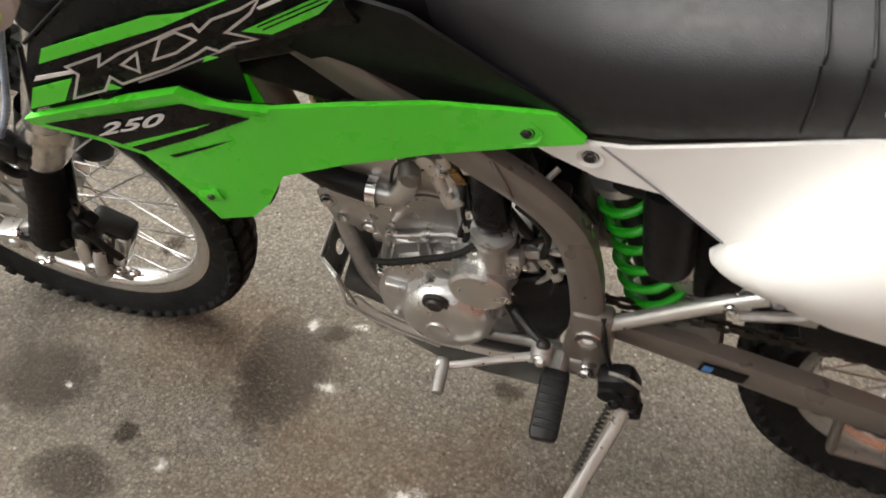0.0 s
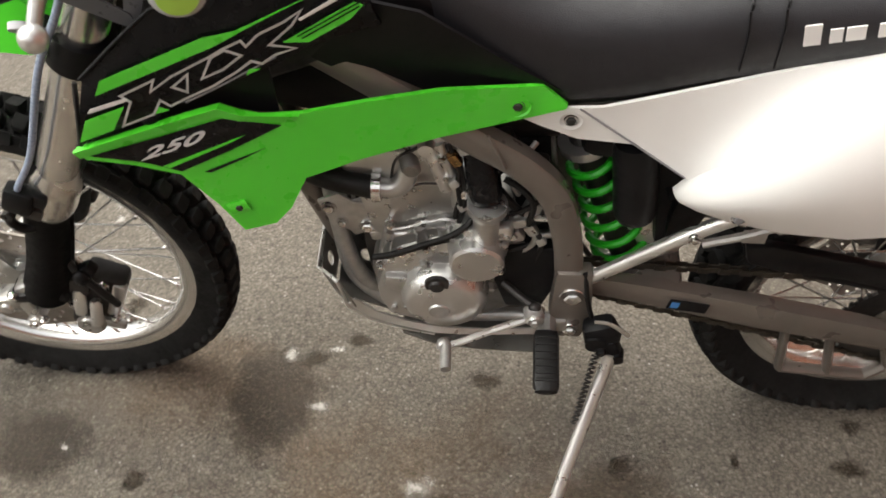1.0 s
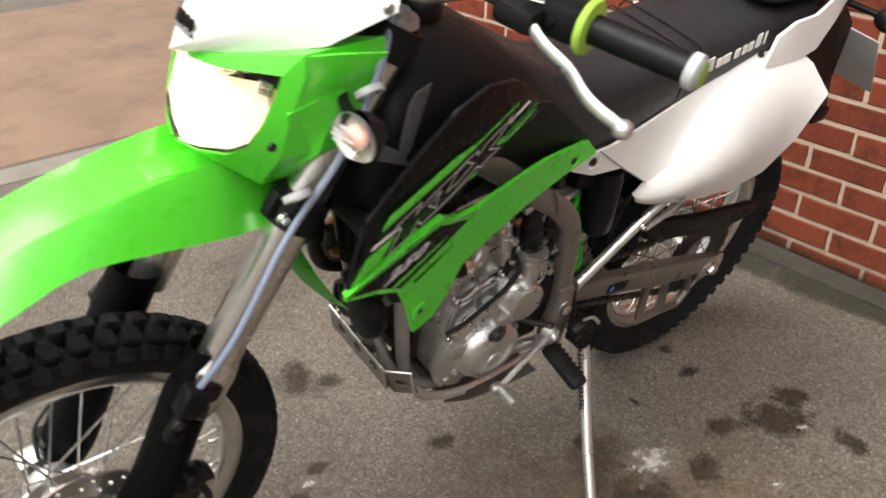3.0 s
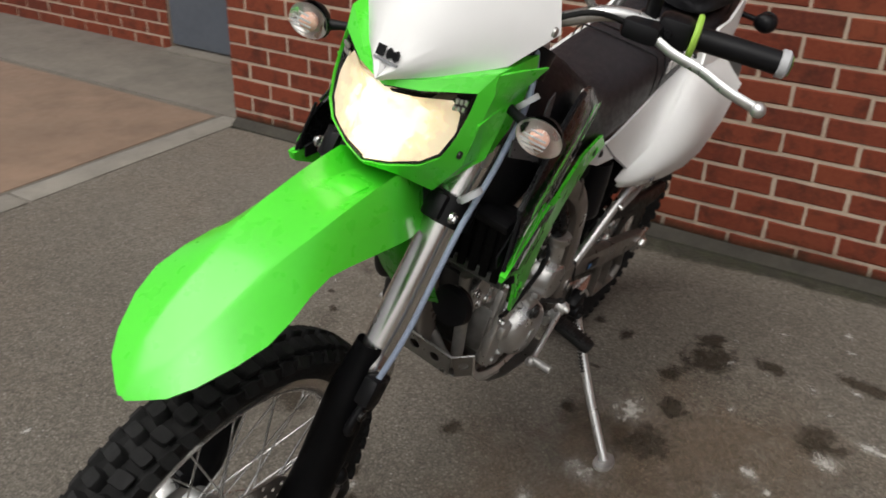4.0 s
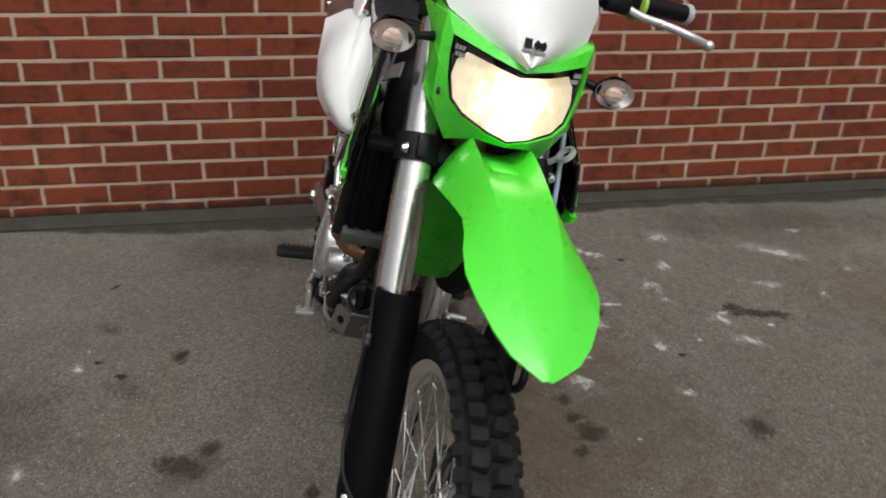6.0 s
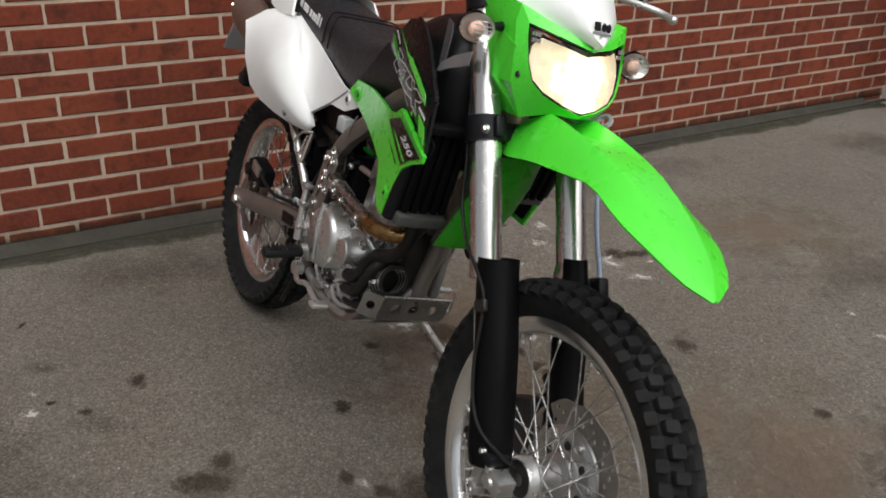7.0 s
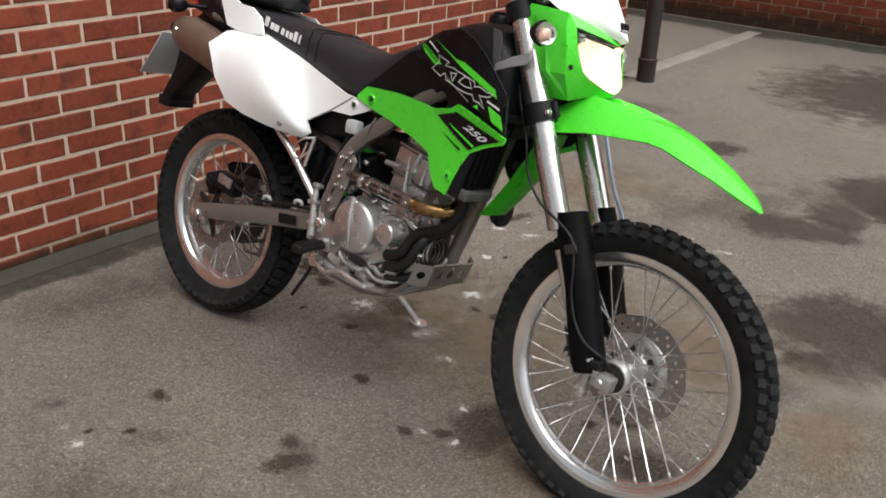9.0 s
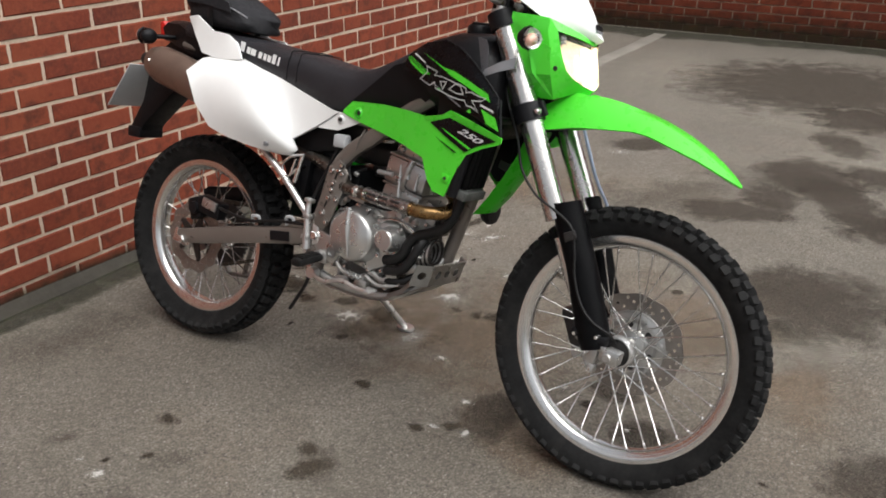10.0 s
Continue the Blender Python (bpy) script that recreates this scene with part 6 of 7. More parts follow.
for p in ([(.70, .06, .62), (.66, .09, .66), (.62, .08, .69), (.58, .06, .66), (.55, .05, .60)], [(.69, .07, .56), (.62, .095, .60), (.58, .085, .62), (.56, .06, .56)], [(.73, .09, .70), (.70, .09, .64), (.705, .1, .59)], [(.66, -.09, .66), (.60, -.085, .63), (.56, -.07, .58)], [(.61, .09, .58), (.585, .1, .545), (.59, .1, .50), (.58, .09, .46)]):
    part("cable", tube(p, .004, 6), HOSE, bike)
for c in ((.66, .093, .655), (.61, .085, .685), (.585, .1, .545), (.64, .095, .60), (.57, .07, .61), (.63, -.09, .64), (.694, .098, .612), (.705, .1, .66)):
    part("hose_clamp", box(c, (.014, .012, .012), (20, 30, 10), .003), STEEL, bike)
part("breather_hose", tube([(.822, .112, .512), (.795, .117, .526), (.755, .118, .548), (.712, .117, .571), (.685, .112, .594), (.678, .10, .61)], .0042, 8), HOSE, bike)
part("breather_hose", tube([(.822, .108, .505), (.795, .114, .519), (.755, .115, .541), (.712, .114, .564), (.69, .11, .585)], .0042, 8), HOSE, bike)
part("water_pipe", tube([(.920, .075, .664), (.87, .089, .652), (.812, .095, .643)], .017, 14), HOSE, bike, "black rubber coolant hose")
part("hose_clip", lathe([(.018, -.006), (.0205, -.006), (.0205, .006), (.018, .006)], (.808, .095, .643), "x", 20, closed=True), CHROME, bike)
part("water_neck", tube([(.810, .095, .643), (.786, .095, .642), (.770, .091, .656), (.764, .080, .682)], .0145, 14), CAST, bike)
part("mount_bracket", plate([(.900, .585), (.868, .603), (.850, .585), (.823, .580), (.818, .535), (.836, .518), (.882, .530)], .068, .074, .002), STEEL, bike, "steel front engine mount")
part("mount_bracket", plate([(.900, .585), (.868, .603), (.850, .585), (.823, .580), (.818, .535), (.836, .518), (.882, .530)], -.074, -.068, .002), STEEL, bike)
for x, z, r in ((.884, .575, .008), (.832, .536, .009), (.868, .545, .006)):
    both("mount_bolt", lambda: bolt((x, .076, z), r), CHROME)

# castings on the left flank: upper case with ribs, cylinder face, wavy gasket, chain tunnel
part("upper_case", plate([(.807, .553), (.822, .475), (.826, .405), (.80, .37), (.69, .385), (.688, .560), (.71, .568), (.738, .560), (.766, .550), (.791, .543)], .055, .097, .006), CAST, engine)
part("gasket_edge", tube([(.806, .088, .545), (.791, .089, .548), (.766, .089, .556), (.752, .089, .566), (.738, .089, .567), (.722, .089, .574), (.708, .089, .571), (.702, .089, .558)], .0032, 8, 4), ALU, engine)
for x0, z0, x1, z1, r in ((.755, .560, .751, .528, .0085), (.722, .562, .717, .535, .009), (.797, .548, .806, .500, .006)):
    part("case_rib", tube([(x0, .094, z0), (x1, .100, z1)], r, 10, 1, False), CAST, engine)
part("cylinder_face", plate([(.802, .556), (.795, .615), (.782, .632), (.776, .665), (.748, .700), (.735, .735), (.705, .735), (.712, .640), (.700, .590), (.706, .580), (.738, .573), (.766, .563), (.791, .555)], .060, .0865, .005), CAST, engine)
part("cylinder_step", plate([(.788, .635), (.758, .648), (.735, .650), (.722, .648), (.718, .636), (.745, .634), (.775, .625)], .080, .0890, .003), CAST, engine)
part("chain_tunnel", join(tube([(.740, .090, .716), (.716, .092, .640)], .0085, 12, 1, False), lathe([(0, .010), (.010, .008), (.012, -.006)], (.740, .092, .717), "y", 16)), ALU, engine)
part("chain_tunnel", tube([(.726, .084, .72), (.704, .086, .640), (.700, .086, .60)], .010, 12, 3), COVER, engine)
for c in ((.797, .090, .560), (.700, .091, .580), (.780, .108, .52), (.812, .110, .49), (.745, .110, .535)):
    part("case_bolt", bolt(c, .0058, 1, .008), CHROME, engine)
part("casting_boss", box((.748, .108, .520), (.022, .012, .014), (0, 30, 0), .004), ALU, engine)
# seams, a dark shade block and hardware on the left of the cylinder head
for pts, r in (([(.793, .0875, .632), (.775, .0935, .640), (.748, .0935, .650), (.722, .0935, .651)], .0018), ([(.790, .0875, .650), (.780, .088, .690), (.752, .088, .712), (.742, .088, .738)], .0022), ([(.700, .0875, .60), (.708, .088, .648), (.702, .088, .70)], .0025), ([(.806, .1115, .508), (.760, .1115, .532), (.712, .1115, .552)], .0014)):
    part("seam", tube(pts, r, 6), DARK_METAL, engine)

part("plug_cap", join(tube([(.765, .085, .690), (.760, .100, .684)], .013, 14, 1, False), lathe([(0, .006), (.010, .005), (.013, 0)], (.760, .100, .684), "y", 16)), DARK_CAST, engine)

for c, mt in (((.716, .0915, .665), CHROME), ((.722, .0915, .70), CHROME), ((.800, .108, .385), STEEL), ((.655, .1, .50), CHROME)):
    part("bolt_head", bolt(c, .0055, 1, .008), mt, engine)
# dark block added ahead of the crankcase in place of the gap's shade
part("front_shade_block", plate([(.842, .56), (.845, .47), (.84, .40), (.815, .40), (.812, .47), (.815, .555)], -.06, .055, .004), DARK_METAL, engine)
# right flank: cylinder ribs and dark seams
for x0, z0, x1, z1 in ((.795, .70, .80, .655), (.83, .675, .825, .63), (.77, .69, .775, .60)):
    part("cylinder_rib", tube([(x0, -.088, z0), (x1, -.091, z1)], .006, 10, 1, False, radii=[.5, 1.1]), COVER, engine)
part("head_joint", tube([(.76, -.0885, .648), (.79, -.0885, .640), (.80, -.0885, .628), (.85, -.0885, .618)], .0025, 6, 3), DARK_METAL, engine)
# dark clutter between engine and frame
for pts, r in (([(.70, .09, .70), (.694, .096, .66), (.692, .1, .62), (.70, .098, .58)], .004), ([(.712, .088, .72), (.70, .098, .69), (.70, .1, .64), (.694, .1, .60)], .003), ([(.64, .09, .66), (.615, .1, .65), (.60, .1, .62), (.605, .1, .58)], .0045), ([(.65, .085, .64), (.62, .09, .60), (.59, .09, .575)], .006), ([(.56, .07, .52), (.60, .095, .53), (.63, .1, .52)], .004)):
    part("cable", tube(pts, r, 7), HOSE, engine)
for c, d, rot, mt in (((.704, .094, .700), (.014, .014, .022), (0, 30, 0), GOLD), ((.690, .096, .722), (.020, .016, .014), (0, 20, 0), ALU), ((.692, .1, .640), (.010, .010, .016), (0, 0, 0), CHROME), ((.616, .097, .582), (.020, .012, .016), (0, 15, 0), CAST), ((.585, .095, .590), (.026, .012, .006), (0, 0, 0), ALU), ((.60, .096, .566), (.016, .012, .020), (0, 30, 0), CAST),
                      ((.575, .092, .552), (.030, .012, .010), (0, 10, 0), CAST), ((.625, .1, .555), (.012, .012, .012), (0, 40, 0), CHROME), ((.565, .09, .612), (.016, .012, .016), (0, 10, 0), DARK_METAL), ((.64, .098, .60), (.014, .014, .02), (0, 10, 0), BLACK)):
    part("fitting", box(c, d, rot, .003), mt, engine)

# small fittings on the engine
for c, r, h, s in (((.64, .115, .50), .006, .01, 1), ((.635, .112, .575), .006, .01, 1), ((.60, -.096, .53), .007, .012, -1), ((.62, -.105, .40), .007, .012, -1), ((.64, -.10, .375), .006, .012, -1), ((.72, -.098, .365), .006, .012, -1),
                   ((.75, -.112, .44), .006, .01, -1), ((.745, -.112, .535), .006, .01, -1), ((.81, -.112, .52), .006, .01, -1), ((.66, -.10, .56), .007, .012, -1), ((.70, -.112, .553), .005, .01, -1), ((.60, -.098, .48), .008, .012, -1),
                   ((.77, -.114, .40), .006, .01, -1), ((.685, -.10, .36), .009, .014, -1), ((.80, -.1, .455), .007, .012, -1)):
    part("bolt_head", bolt(c, r, s, h), CHROME, engine)
for pts, r in (([(.60, -.112, .41), (.63, -.118, .375), (.68, -.118, .36)], .006), ([(.735, -.108, .385), (.77, -.114, .375), (.80, -.110, .39)], .007), ([(.79, -.10, .555), (.82, -.108, .535), (.85, -.10, .515)], .005), ([(.62, .09, .595), (.60, .095, .57), (.595, .098, .54), (.61, .10, .52)], .004), ([(.700, .092, .60), (.698, .096, .63), (.705, .094, .66)], .004),
               ([(.60, .06, .70), (.62, .08, .68), (.63, .085, .65), (.62, .08, .62)], .004), ([(.59, .08, .58), (.575, .09, .60), (.58, .085, .64)], .005)):
    part("pipe", tube(pts, r, 8), STEEL, engine)
for c, d, rot in (((.595, -.1, .565), (.03, .02, .03), (0, 20, 0)), ((.635, -.108, .345), (.05, .02, .022), (0, -15, 0)), ((.70, -.1, .35), (.04, .03, .02), (0, 10, 0)), ((.575, .07, .615), (.03, .03, .025), (10, 20, 0)), ((.60, .085, .60), (.022, .02, .03), (0, -20, 10)), ((.62, .09, .55), (.02, .02, .022), (0, 30, 0))):
    part("fitting", box(c, d, rot, .004), STEEL, engine)

bits = random.Random(8)
for k in range(34):
    x, z = bits.uniform(.585, .86), bits.uniform(.345, .585)
    if (x - .675) ** 2 + (z - .478) ** 2 < .086 ** 2 or (x - .778) ** 2 + (z - .491) ** 2 < .042 ** 2:
        continue
    y = -.094 - bits.uniform(0, .014)
    if k % 3 == 0:
        part("casting_boss", lathe([(0, y - .008), (.007, y - .007), (.010, y + .006)], (x, 0, z), "y", 12), CAST, engine)
    elif k % 3 == 1:
        part("bolt_head", bolt((x, y - .003, z), bits.uniform(.004, .0065), -1, .008), CHROME, engine)
    else:
        part("fitting", box((x, y, z), (bits.uniform(.012, .03), .012, bits.uniform(.008, .018)), (0, bits.uniform(-60, 60), 0), .003), bits.choice((CAST, STEEL, BLACK, ALU)), engine)
for pts, r, mt in (([(.61, -.10, .60), (.65, -.105, .575), (.70, -.112, .57), (.75, -.108, .565), (.80, -.10, .57)], .0035, HOSE), ([(.60, -.10, .54), (.58, -.11, .50), (.585, -.112, .44), (.60, -.112, .40)], .0045, ALU), ([(.72, -.118, .375), (.76, -.122, .36), (.80, -.118, .365), (.84, -.10, .38)], .005, STEEL),
                   ([(.745, -.114, .53), (.78, -.116, .545), (.82, -.112, .54), (.85, -.10, .52)], .0035, CHROME), ([(.83, -.09, .50), (.85, -.1, .48), (.86, -.1, .45)], .007, CAST), ([(.62, -.10, .62), (.60, -.09, .66), (.61, -.08, .70)], .004, HOSE)):
    part("pipe", tube(pts, r, 8), mt, engine)
for k in range(7):
    part("pump_rib", lathe([(.030, -.003), (.036, -.003), (.036, .003), (.030, .003)], (.868 + .006 * k, -.070, .458 + .003 * k), "x", 18, closed=True), CAST if k % 2 else DARK_METAL, engine)
part("oil_ring", lathe([(.010, -.004), (.016, -.006), (.018, .002), (.016, .006), (.010, .006)], (.600, -.112, .415), "y", 20, closed=True), CAST, engine)

# exhaust header with heat shield
hd = part("exhaust_header", tube([(.835, -.02, .655), (.89, -.03, .645), (.935, -.06, .615), (.940, -.105, .595), (.905, -.132, .588), (.86, -.140, .588), (.76, -.140, .595), (.70, -.136, .598)], .0175, 16), GOLD, bike, "heat-tinted steel exhaust header")
part("heat_shield", tube([(.855, -.143, .590), (.76, -.143, .596), (.705, -.141, .603)], .0185, 18, 4, radii=[1.12, 1, 1, .94]), SHIELD, hd, "polished slotted heat shield")
part("pipe_clamp", join(lathe([(.014, -.007), (.018, -.007), (.018, .007), (.014, .007)], (.672, -.132, .600), "x", 20, closed=True), box((.672, -.150, .604), (.012, .010, .016), (0, 0, 0), .003)), CHROME, hd)
part("rear_header", tube([(.70, -.136, .598), (.66, -.128, .600), (.62, -.118, .602)], .0165, 16), HEADER, hd, "dark rear end of the header")
for x in (.735, .775, .815):
    for k in (-1, 1):
        part("slot", box((x, -.1608, .597 - .07 * (x - .775) + .0065 * k), (.030, .003, .007), (0, 4, 0), .001), DARK_METAL, hd)
for x, z in ((.842, .591), (.755, .597), (.712, .603)):
    part("shield_bolt", bolt((x, -.1605, z), .006, -1, .006), CHROME, hd)
part("front_pipe", tube([(.885, .045, .60), (.880, .055, .53), (.872, .06, .47), (.856, .06, .40), (.826, .055, .350)], .0125, 14), STEEL, bike, "steel pipe ahead of the engine")
part("coolant_hose", tube([(.968, -.088, .645), (.962, -.092, .600), (.940, -.097, .556), (.902, -.100, .532), (.864, -.104, .516), (.842, -.110, .492), (.831, -.114, .461), (.808, -.118, .441), (.776, -.114, .432)], .0145, 14), HOSE, bike, "black coolant hose")
part("coolant_hose", tube([(.880, -.092, .512), (.874, -.110, .488), (.856, -.118, .444), (.834, -.122, .418), (.785, -.118, .404)], .0128, 14), HOSE, bike, "black coolant hose")
part("coolant_hose", tube([(.862, -.088, .405), (.835, -.104, .386), (.80, -.110, .378), (.772, -.106, .380)], .011, 12), HOSE, bike, "black coolant hose")
part("coolant_tee", join(box((.950, -.075, .615), (.024, .026, .04), (0, 20, 0), .006), tube([(.955, -.06, .63), (.955, -.06, .66)], .013, 12, 1, False)), DARK_METAL, bike)
coil = [(.664 + .0011 * k, -.126 + .0075 * math.cos(k * 1.15), .374 - .00015 * k + .0075 * math.sin(k * 1.15)) for k in range(38)]
part("pedal_spring", tube(coil, .0017, 6, 1), CHROME, bike, "bright brake pedal return spring")

# radiators
for s in (1, -1):
    rd = part("radiator", box((1.004, s * .116, .752), (.034, .110, .190), (0, 14, 0), .004) if s < 0 else box((1.012, s * .112, .788), (.034, .100, .140), (0, 14, 0), .004), BLACK, bike, "black finned radiator")
    for k in range(5):
        yy = s * (.072 + .0215 * k)
        part("louvre", box((1.028 if s < 0 else 1.036, yy, .758 if s < 0 else .785), (.012, .013, .180 if s < 0 else .130), (0, 14, s * 18), .002), FIN, rd)
    part("louvre_frame", box((1.004 if s < 0 else 1.0, s * .113, .656 if s < 0 else .722), (.036, .106, .024), (0, 14, 0), .004), RAD_TANK, rd, "dull grey lower radiator tank")
    part("louvre_frame", box((1.054, s * .115, .850), (.030, .108, .016), (0, 14, 0), .003), BLACK, rd)
    part("side_tank", tube([(.985 if s < 0 else 1.005, s * .168, .65 if s < 0 else .73), (1.035, s * .172, .84)], .014, 12, 1, False), BLACK, rd)
part("horn", lathe([(0, .016), (.036, .012), (.040, 0), (.034, -.014), (0, -.018)], (.972, .075, .595), "x", 28), BLACK, bike, "round black horn")

# skid plate
def holed_panel(p00, p10, p11, p01, holes, thick=.003):
    """A flat four-cornered sheet with round holes at (u, v, radius)."""
    a, e, f = Vector(p00), Vector(p10) - Vector(p00), Vector(p01) - Vector(p00)
    bm = bmesh.new()
    rims = [[(0, 0), (1, 0), (1, 1), (0, 1)]] + [[(u + r / e.length * math.cos(q), v + r / f.length * math.sin(q)) for q in (2 * math.pi * k / 16 for k in range(16))] for u, v, r in holes]
    edges = []
    for rim in rims:
        vs = [bm.verts.new(a + e * u + f * v) for u, v in rim]
        edges += [bm.edges.new((p, q)) for p, q in zip(vs, vs[1:] + vs[:1])]
    bmesh.ops.triangle_fill(bm, use_beauty=True, edges=edges)
    bmesh.ops.recalc_face_normals(bm, faces=bm.faces)
    bmesh.ops.solidify(bm, geom=bm.faces[:], thickness=thick)
    return bm


sk = part("skid_plate", holed_panel((.920, -.090, .444), (.916, .078, .436), (.893, .084, .377), (.905, -.094, .385), [(.22, .5, .012), (.5, .5, .012), (.78, .5, .012)]), SKID_METAL, bike, "bare aluminium skid plate with round holes", 20)
part("skid_wing", holed_panel((.920, -.091, .444), (.880, -.118, .442), (.868, -.122, .384), (.905, -.096, .385), [(.5, .5, .011)]), SKID_METAL, sk)
part("skid_wing", holed_panel((.916, .079, .436), (.884, .106, .440), (.872, .112, .384), (.893, .086, .377), [(.5, .5, .011)]), SKID_METAL, sk)
part("skid_slope", holed_panel((.904, -.094, .384), (.893, .086, .376), (.790, .116, .321), (.790, -.100, .324), [(.2, .35, .012), (.5, .35, .012), (.8, .35, .012), (.35, .7, .012), (.65, .7, .012)]), SKID_METAL, sk)
g = [[(x, -w, z), (x, -.04, z - .003), (x, .04, z - .003), (x, l, z - .002)] for x, z, w, l in ((.791, .323, .106, .116), (.740, .312, .110, .127), (.67, .309, .108, .133), (.575, .311, .104, .136))]
b = rings(g, around=False)
bmesh.ops.recalc_face_normals(b, faces=b.faces)
bmesh.ops.solidify(b, geom=b.faces[:], thickness=.003)
part("skid_floor", b, SKID_METAL, sk)
# right flange takes the shade-darkened metal, the left one the bright metal
for s in (1, -1):
    top = [(.872, s * .113, .388), (.840, s * .113, .354), (.791, s * .110, .326), (.740, s * .112, .315), (.67, s * .110, .311), (.575, s * .106, .314)]
    part("skid_flange", skin(top, [(x - .010, y - s * .006, z + .008) for x, y, z in top], 1, .003), ALU if s > 0 else SKID_METAL, sk)
part("skid_edge", tube([(.920, -.092, .446), (.917, .079, .438), (.884, .108, .442), (.872, .115, .386), (.840, .115, .354), (.791, .112, .326), (.740, .114, .315)], .0024, 6, 1, False), ALU, sk, "thin bright edge line")

# shock and swingarm
sp = [(.530, .025, .665), (.452, .025, .440)]
a0, a1 = Vector(sp[0]), Vector(sp[1])
ax = (a1 - a0).normalized()
e1 = ax.cross(Vector((0, 1, 0))).normalized()
e2 = ax.cross(e1)
coil = []
N = 170
for i in range(N + 1):
    t = i / N
    r = .034 + .008 * min(1, max(0, (t - .45) / .2))
    w = 2 * math.pi * 6.6 * t
    coil.append(a0.lerp(a1, t) + (e1 * math.cos(w) + e2 * math.sin(w)) * r)
shock = part("shock_absorber", tube([a0 - ax * .05, a1 + ax * .06], .022, 18, 1, False), DARK_METAL, bike, "rear shock with green coil spring")
part("spring", tube(coil, .0062, 8, 1, False), SPRING, shock, "bright green coil spring")
part("spring_seat", tube([a0 - ax * .016, a0 - ax * .002], .038, 22, 1, False), ALU, shock)
part("spring_seat", tube([a1, a1 + ax * .012], .044, 22, 1, False), ALU, shock)
part("reservoir", tube([(.480, .080, .730), (.475, .080, .70), (.462, .080, .600), (.460, .080, .588)], .030, 20, 3, radii=[.9, 1, 1, .8]), BLACK, shock, "black shock reservoir")
part("shock_link", join(plate([(.47, .45), (.43, .46), (.39, .40), (.41, .37), (.46, .40)], -.03, .03, .006), box((.42, .045, .50), (.05, .012, .10), (0, 30, 0), .004)), ALU, bike)
swl = part("swingarm", tube([(.515, .092, .445), (.40, .095, .425), (.25, .10, .393), (.10, .102, .358), (-.02, .102, .330)], .025, 14, 4, True, .015, power=5, radii=[.75, .95, 1.1, 1.05, .75]), FRAME, bike, "grey-bronze box-section swingarm")
part("swingarm_arm", tube([(.515, -.092, .440), (.40, -.102, .420), (.25, -.108, .390), (.10, -.108, .355), (-.02, -.108, .330)], .027, 14, 4, True, .015, power=5, radii=[.85, .95, .95, .95, .8]), FRAME, swl)
part("swingarm_bridge", box((.40, 0, .42), (.07, .19, .05), (0, 12, 0), .012), FRAME, swl)
for s in (1, -1):
    part("chain_adjuster", join(box((-.005, s * .108, .326), (.075, .018, .045), (0, 12, 0), .004), bolt((0, s * .118, .325), .015, s, .012), tube([(-.05, s * .108, .318), (.03, s * .108, .335)], .005, 8, 1, False)), CHROME, swl)
part("sticker", box((.36, .1140, .418), (.060, .002, .022), (0, -10, 0)), BLACK, swl, "dark warning sticker with a blue corner")
part("sticker", box((.380, .1153, .422), (.012, .0012, .013), (0, -10, 0)), BLUE_STICKER, swl)
part("sticker", box((.40, -.1205, .419), (.072, .002, .028), (0, -8, 0)), BLACK, swl, "dark warning sticker")
for x, z in ((.30, .432), (.43, .455)):
    part("hose_guide", tube([(x - .012, -.112, z), (x - .012, -.118, z + .022), (x + .010, -.118, z + .026), (x + .012, -.112, z + .012)], .005, 8), PLATE, swl)
part("rear_brake_hose", tube([(.50, -.11, .47), (.40, -.118, .462), (.28, -.12, .44), (.18, -.115, .445), (.12, -.10, .45)], .005, 8), HOSE, swl)
part("rear_caliper", join(box((.09, -.088, .440), (.10, .045, .055), (0, 10, 0), .010), box((.02, -.085, .425), (.05, .03, .07), (0, -20, 0), .008), lathe([(0, -.012), (.018, -.010), (.02, 0)], (.03, -.105, .43), "y", 16)), BLACK, swl, "black rear brake caliper")
part("caliper_body", box((.10, -.112, .452), (.06, .010, .03), (0, 10, 0), .004), CAST, swl)

# chain: links along both runs and round the sprocket
links = []


def link(p, d, wide):
    ang = -math.degrees(math.atan2(d.z, d.x))
    links.append(box(p + Vector((0, .0055 if wide else .003, 0)), (.0175, .0018, .011), (0, ang, 0)))
    links.append(box(p - Vector((0, .0055 if wide else .003, 0)), (.0175, .0018, .011), (0, ang, 0)))


path = []
path += [Vector((.585 + .028 * math.cos(radians(a)), .066, .435 + .028 * math.sin(radians(a)))) for a in range(-90, 91, 20)]
path += [Vector((.585, .066, .463)).lerp(Vector((0, .066, .433)), k / 30) for k in range(1, 31)]
path += [Vector((.107 * math.cos(radians(a)), .066, RZ + .107 * math.sin(radians(a)))) for a in range(100, 271, 10)]
path += [Vector((0, .066, .218)).lerp(Vector((.585, .066, .407)), k / 30) for k in range(1, 30)]
step, acc, n = .0159, 0.0, 0
for p, q in zip(path, path[1:]):
    L = (q - p).length
    while acc < L:
        link(p.lerp(q, acc / L), (q - p).normalized(), n % 2)
        n += 1
        acc += step
    acc -= L
part("chain", join(*links), CHAIN, bike, "greasy drive chain", 0)
guard = join(plate([(.30, .535), (.264, .540), (.10, .498), (-.11, .463), (-.135, .448), (-.128, .425), (-.06, .415), (.05, .440), (.15, .470), (.24, .482), (.29, .500)], .078, .094, .004), plate([(.21, .482), (.20, .462), (.05, .425), (-.06, .400), (-.075, .415), (.05, .440)], .080, .086, .002))
part("chain_guard", guard, BLACK, bike, "long black plastic chain guard")
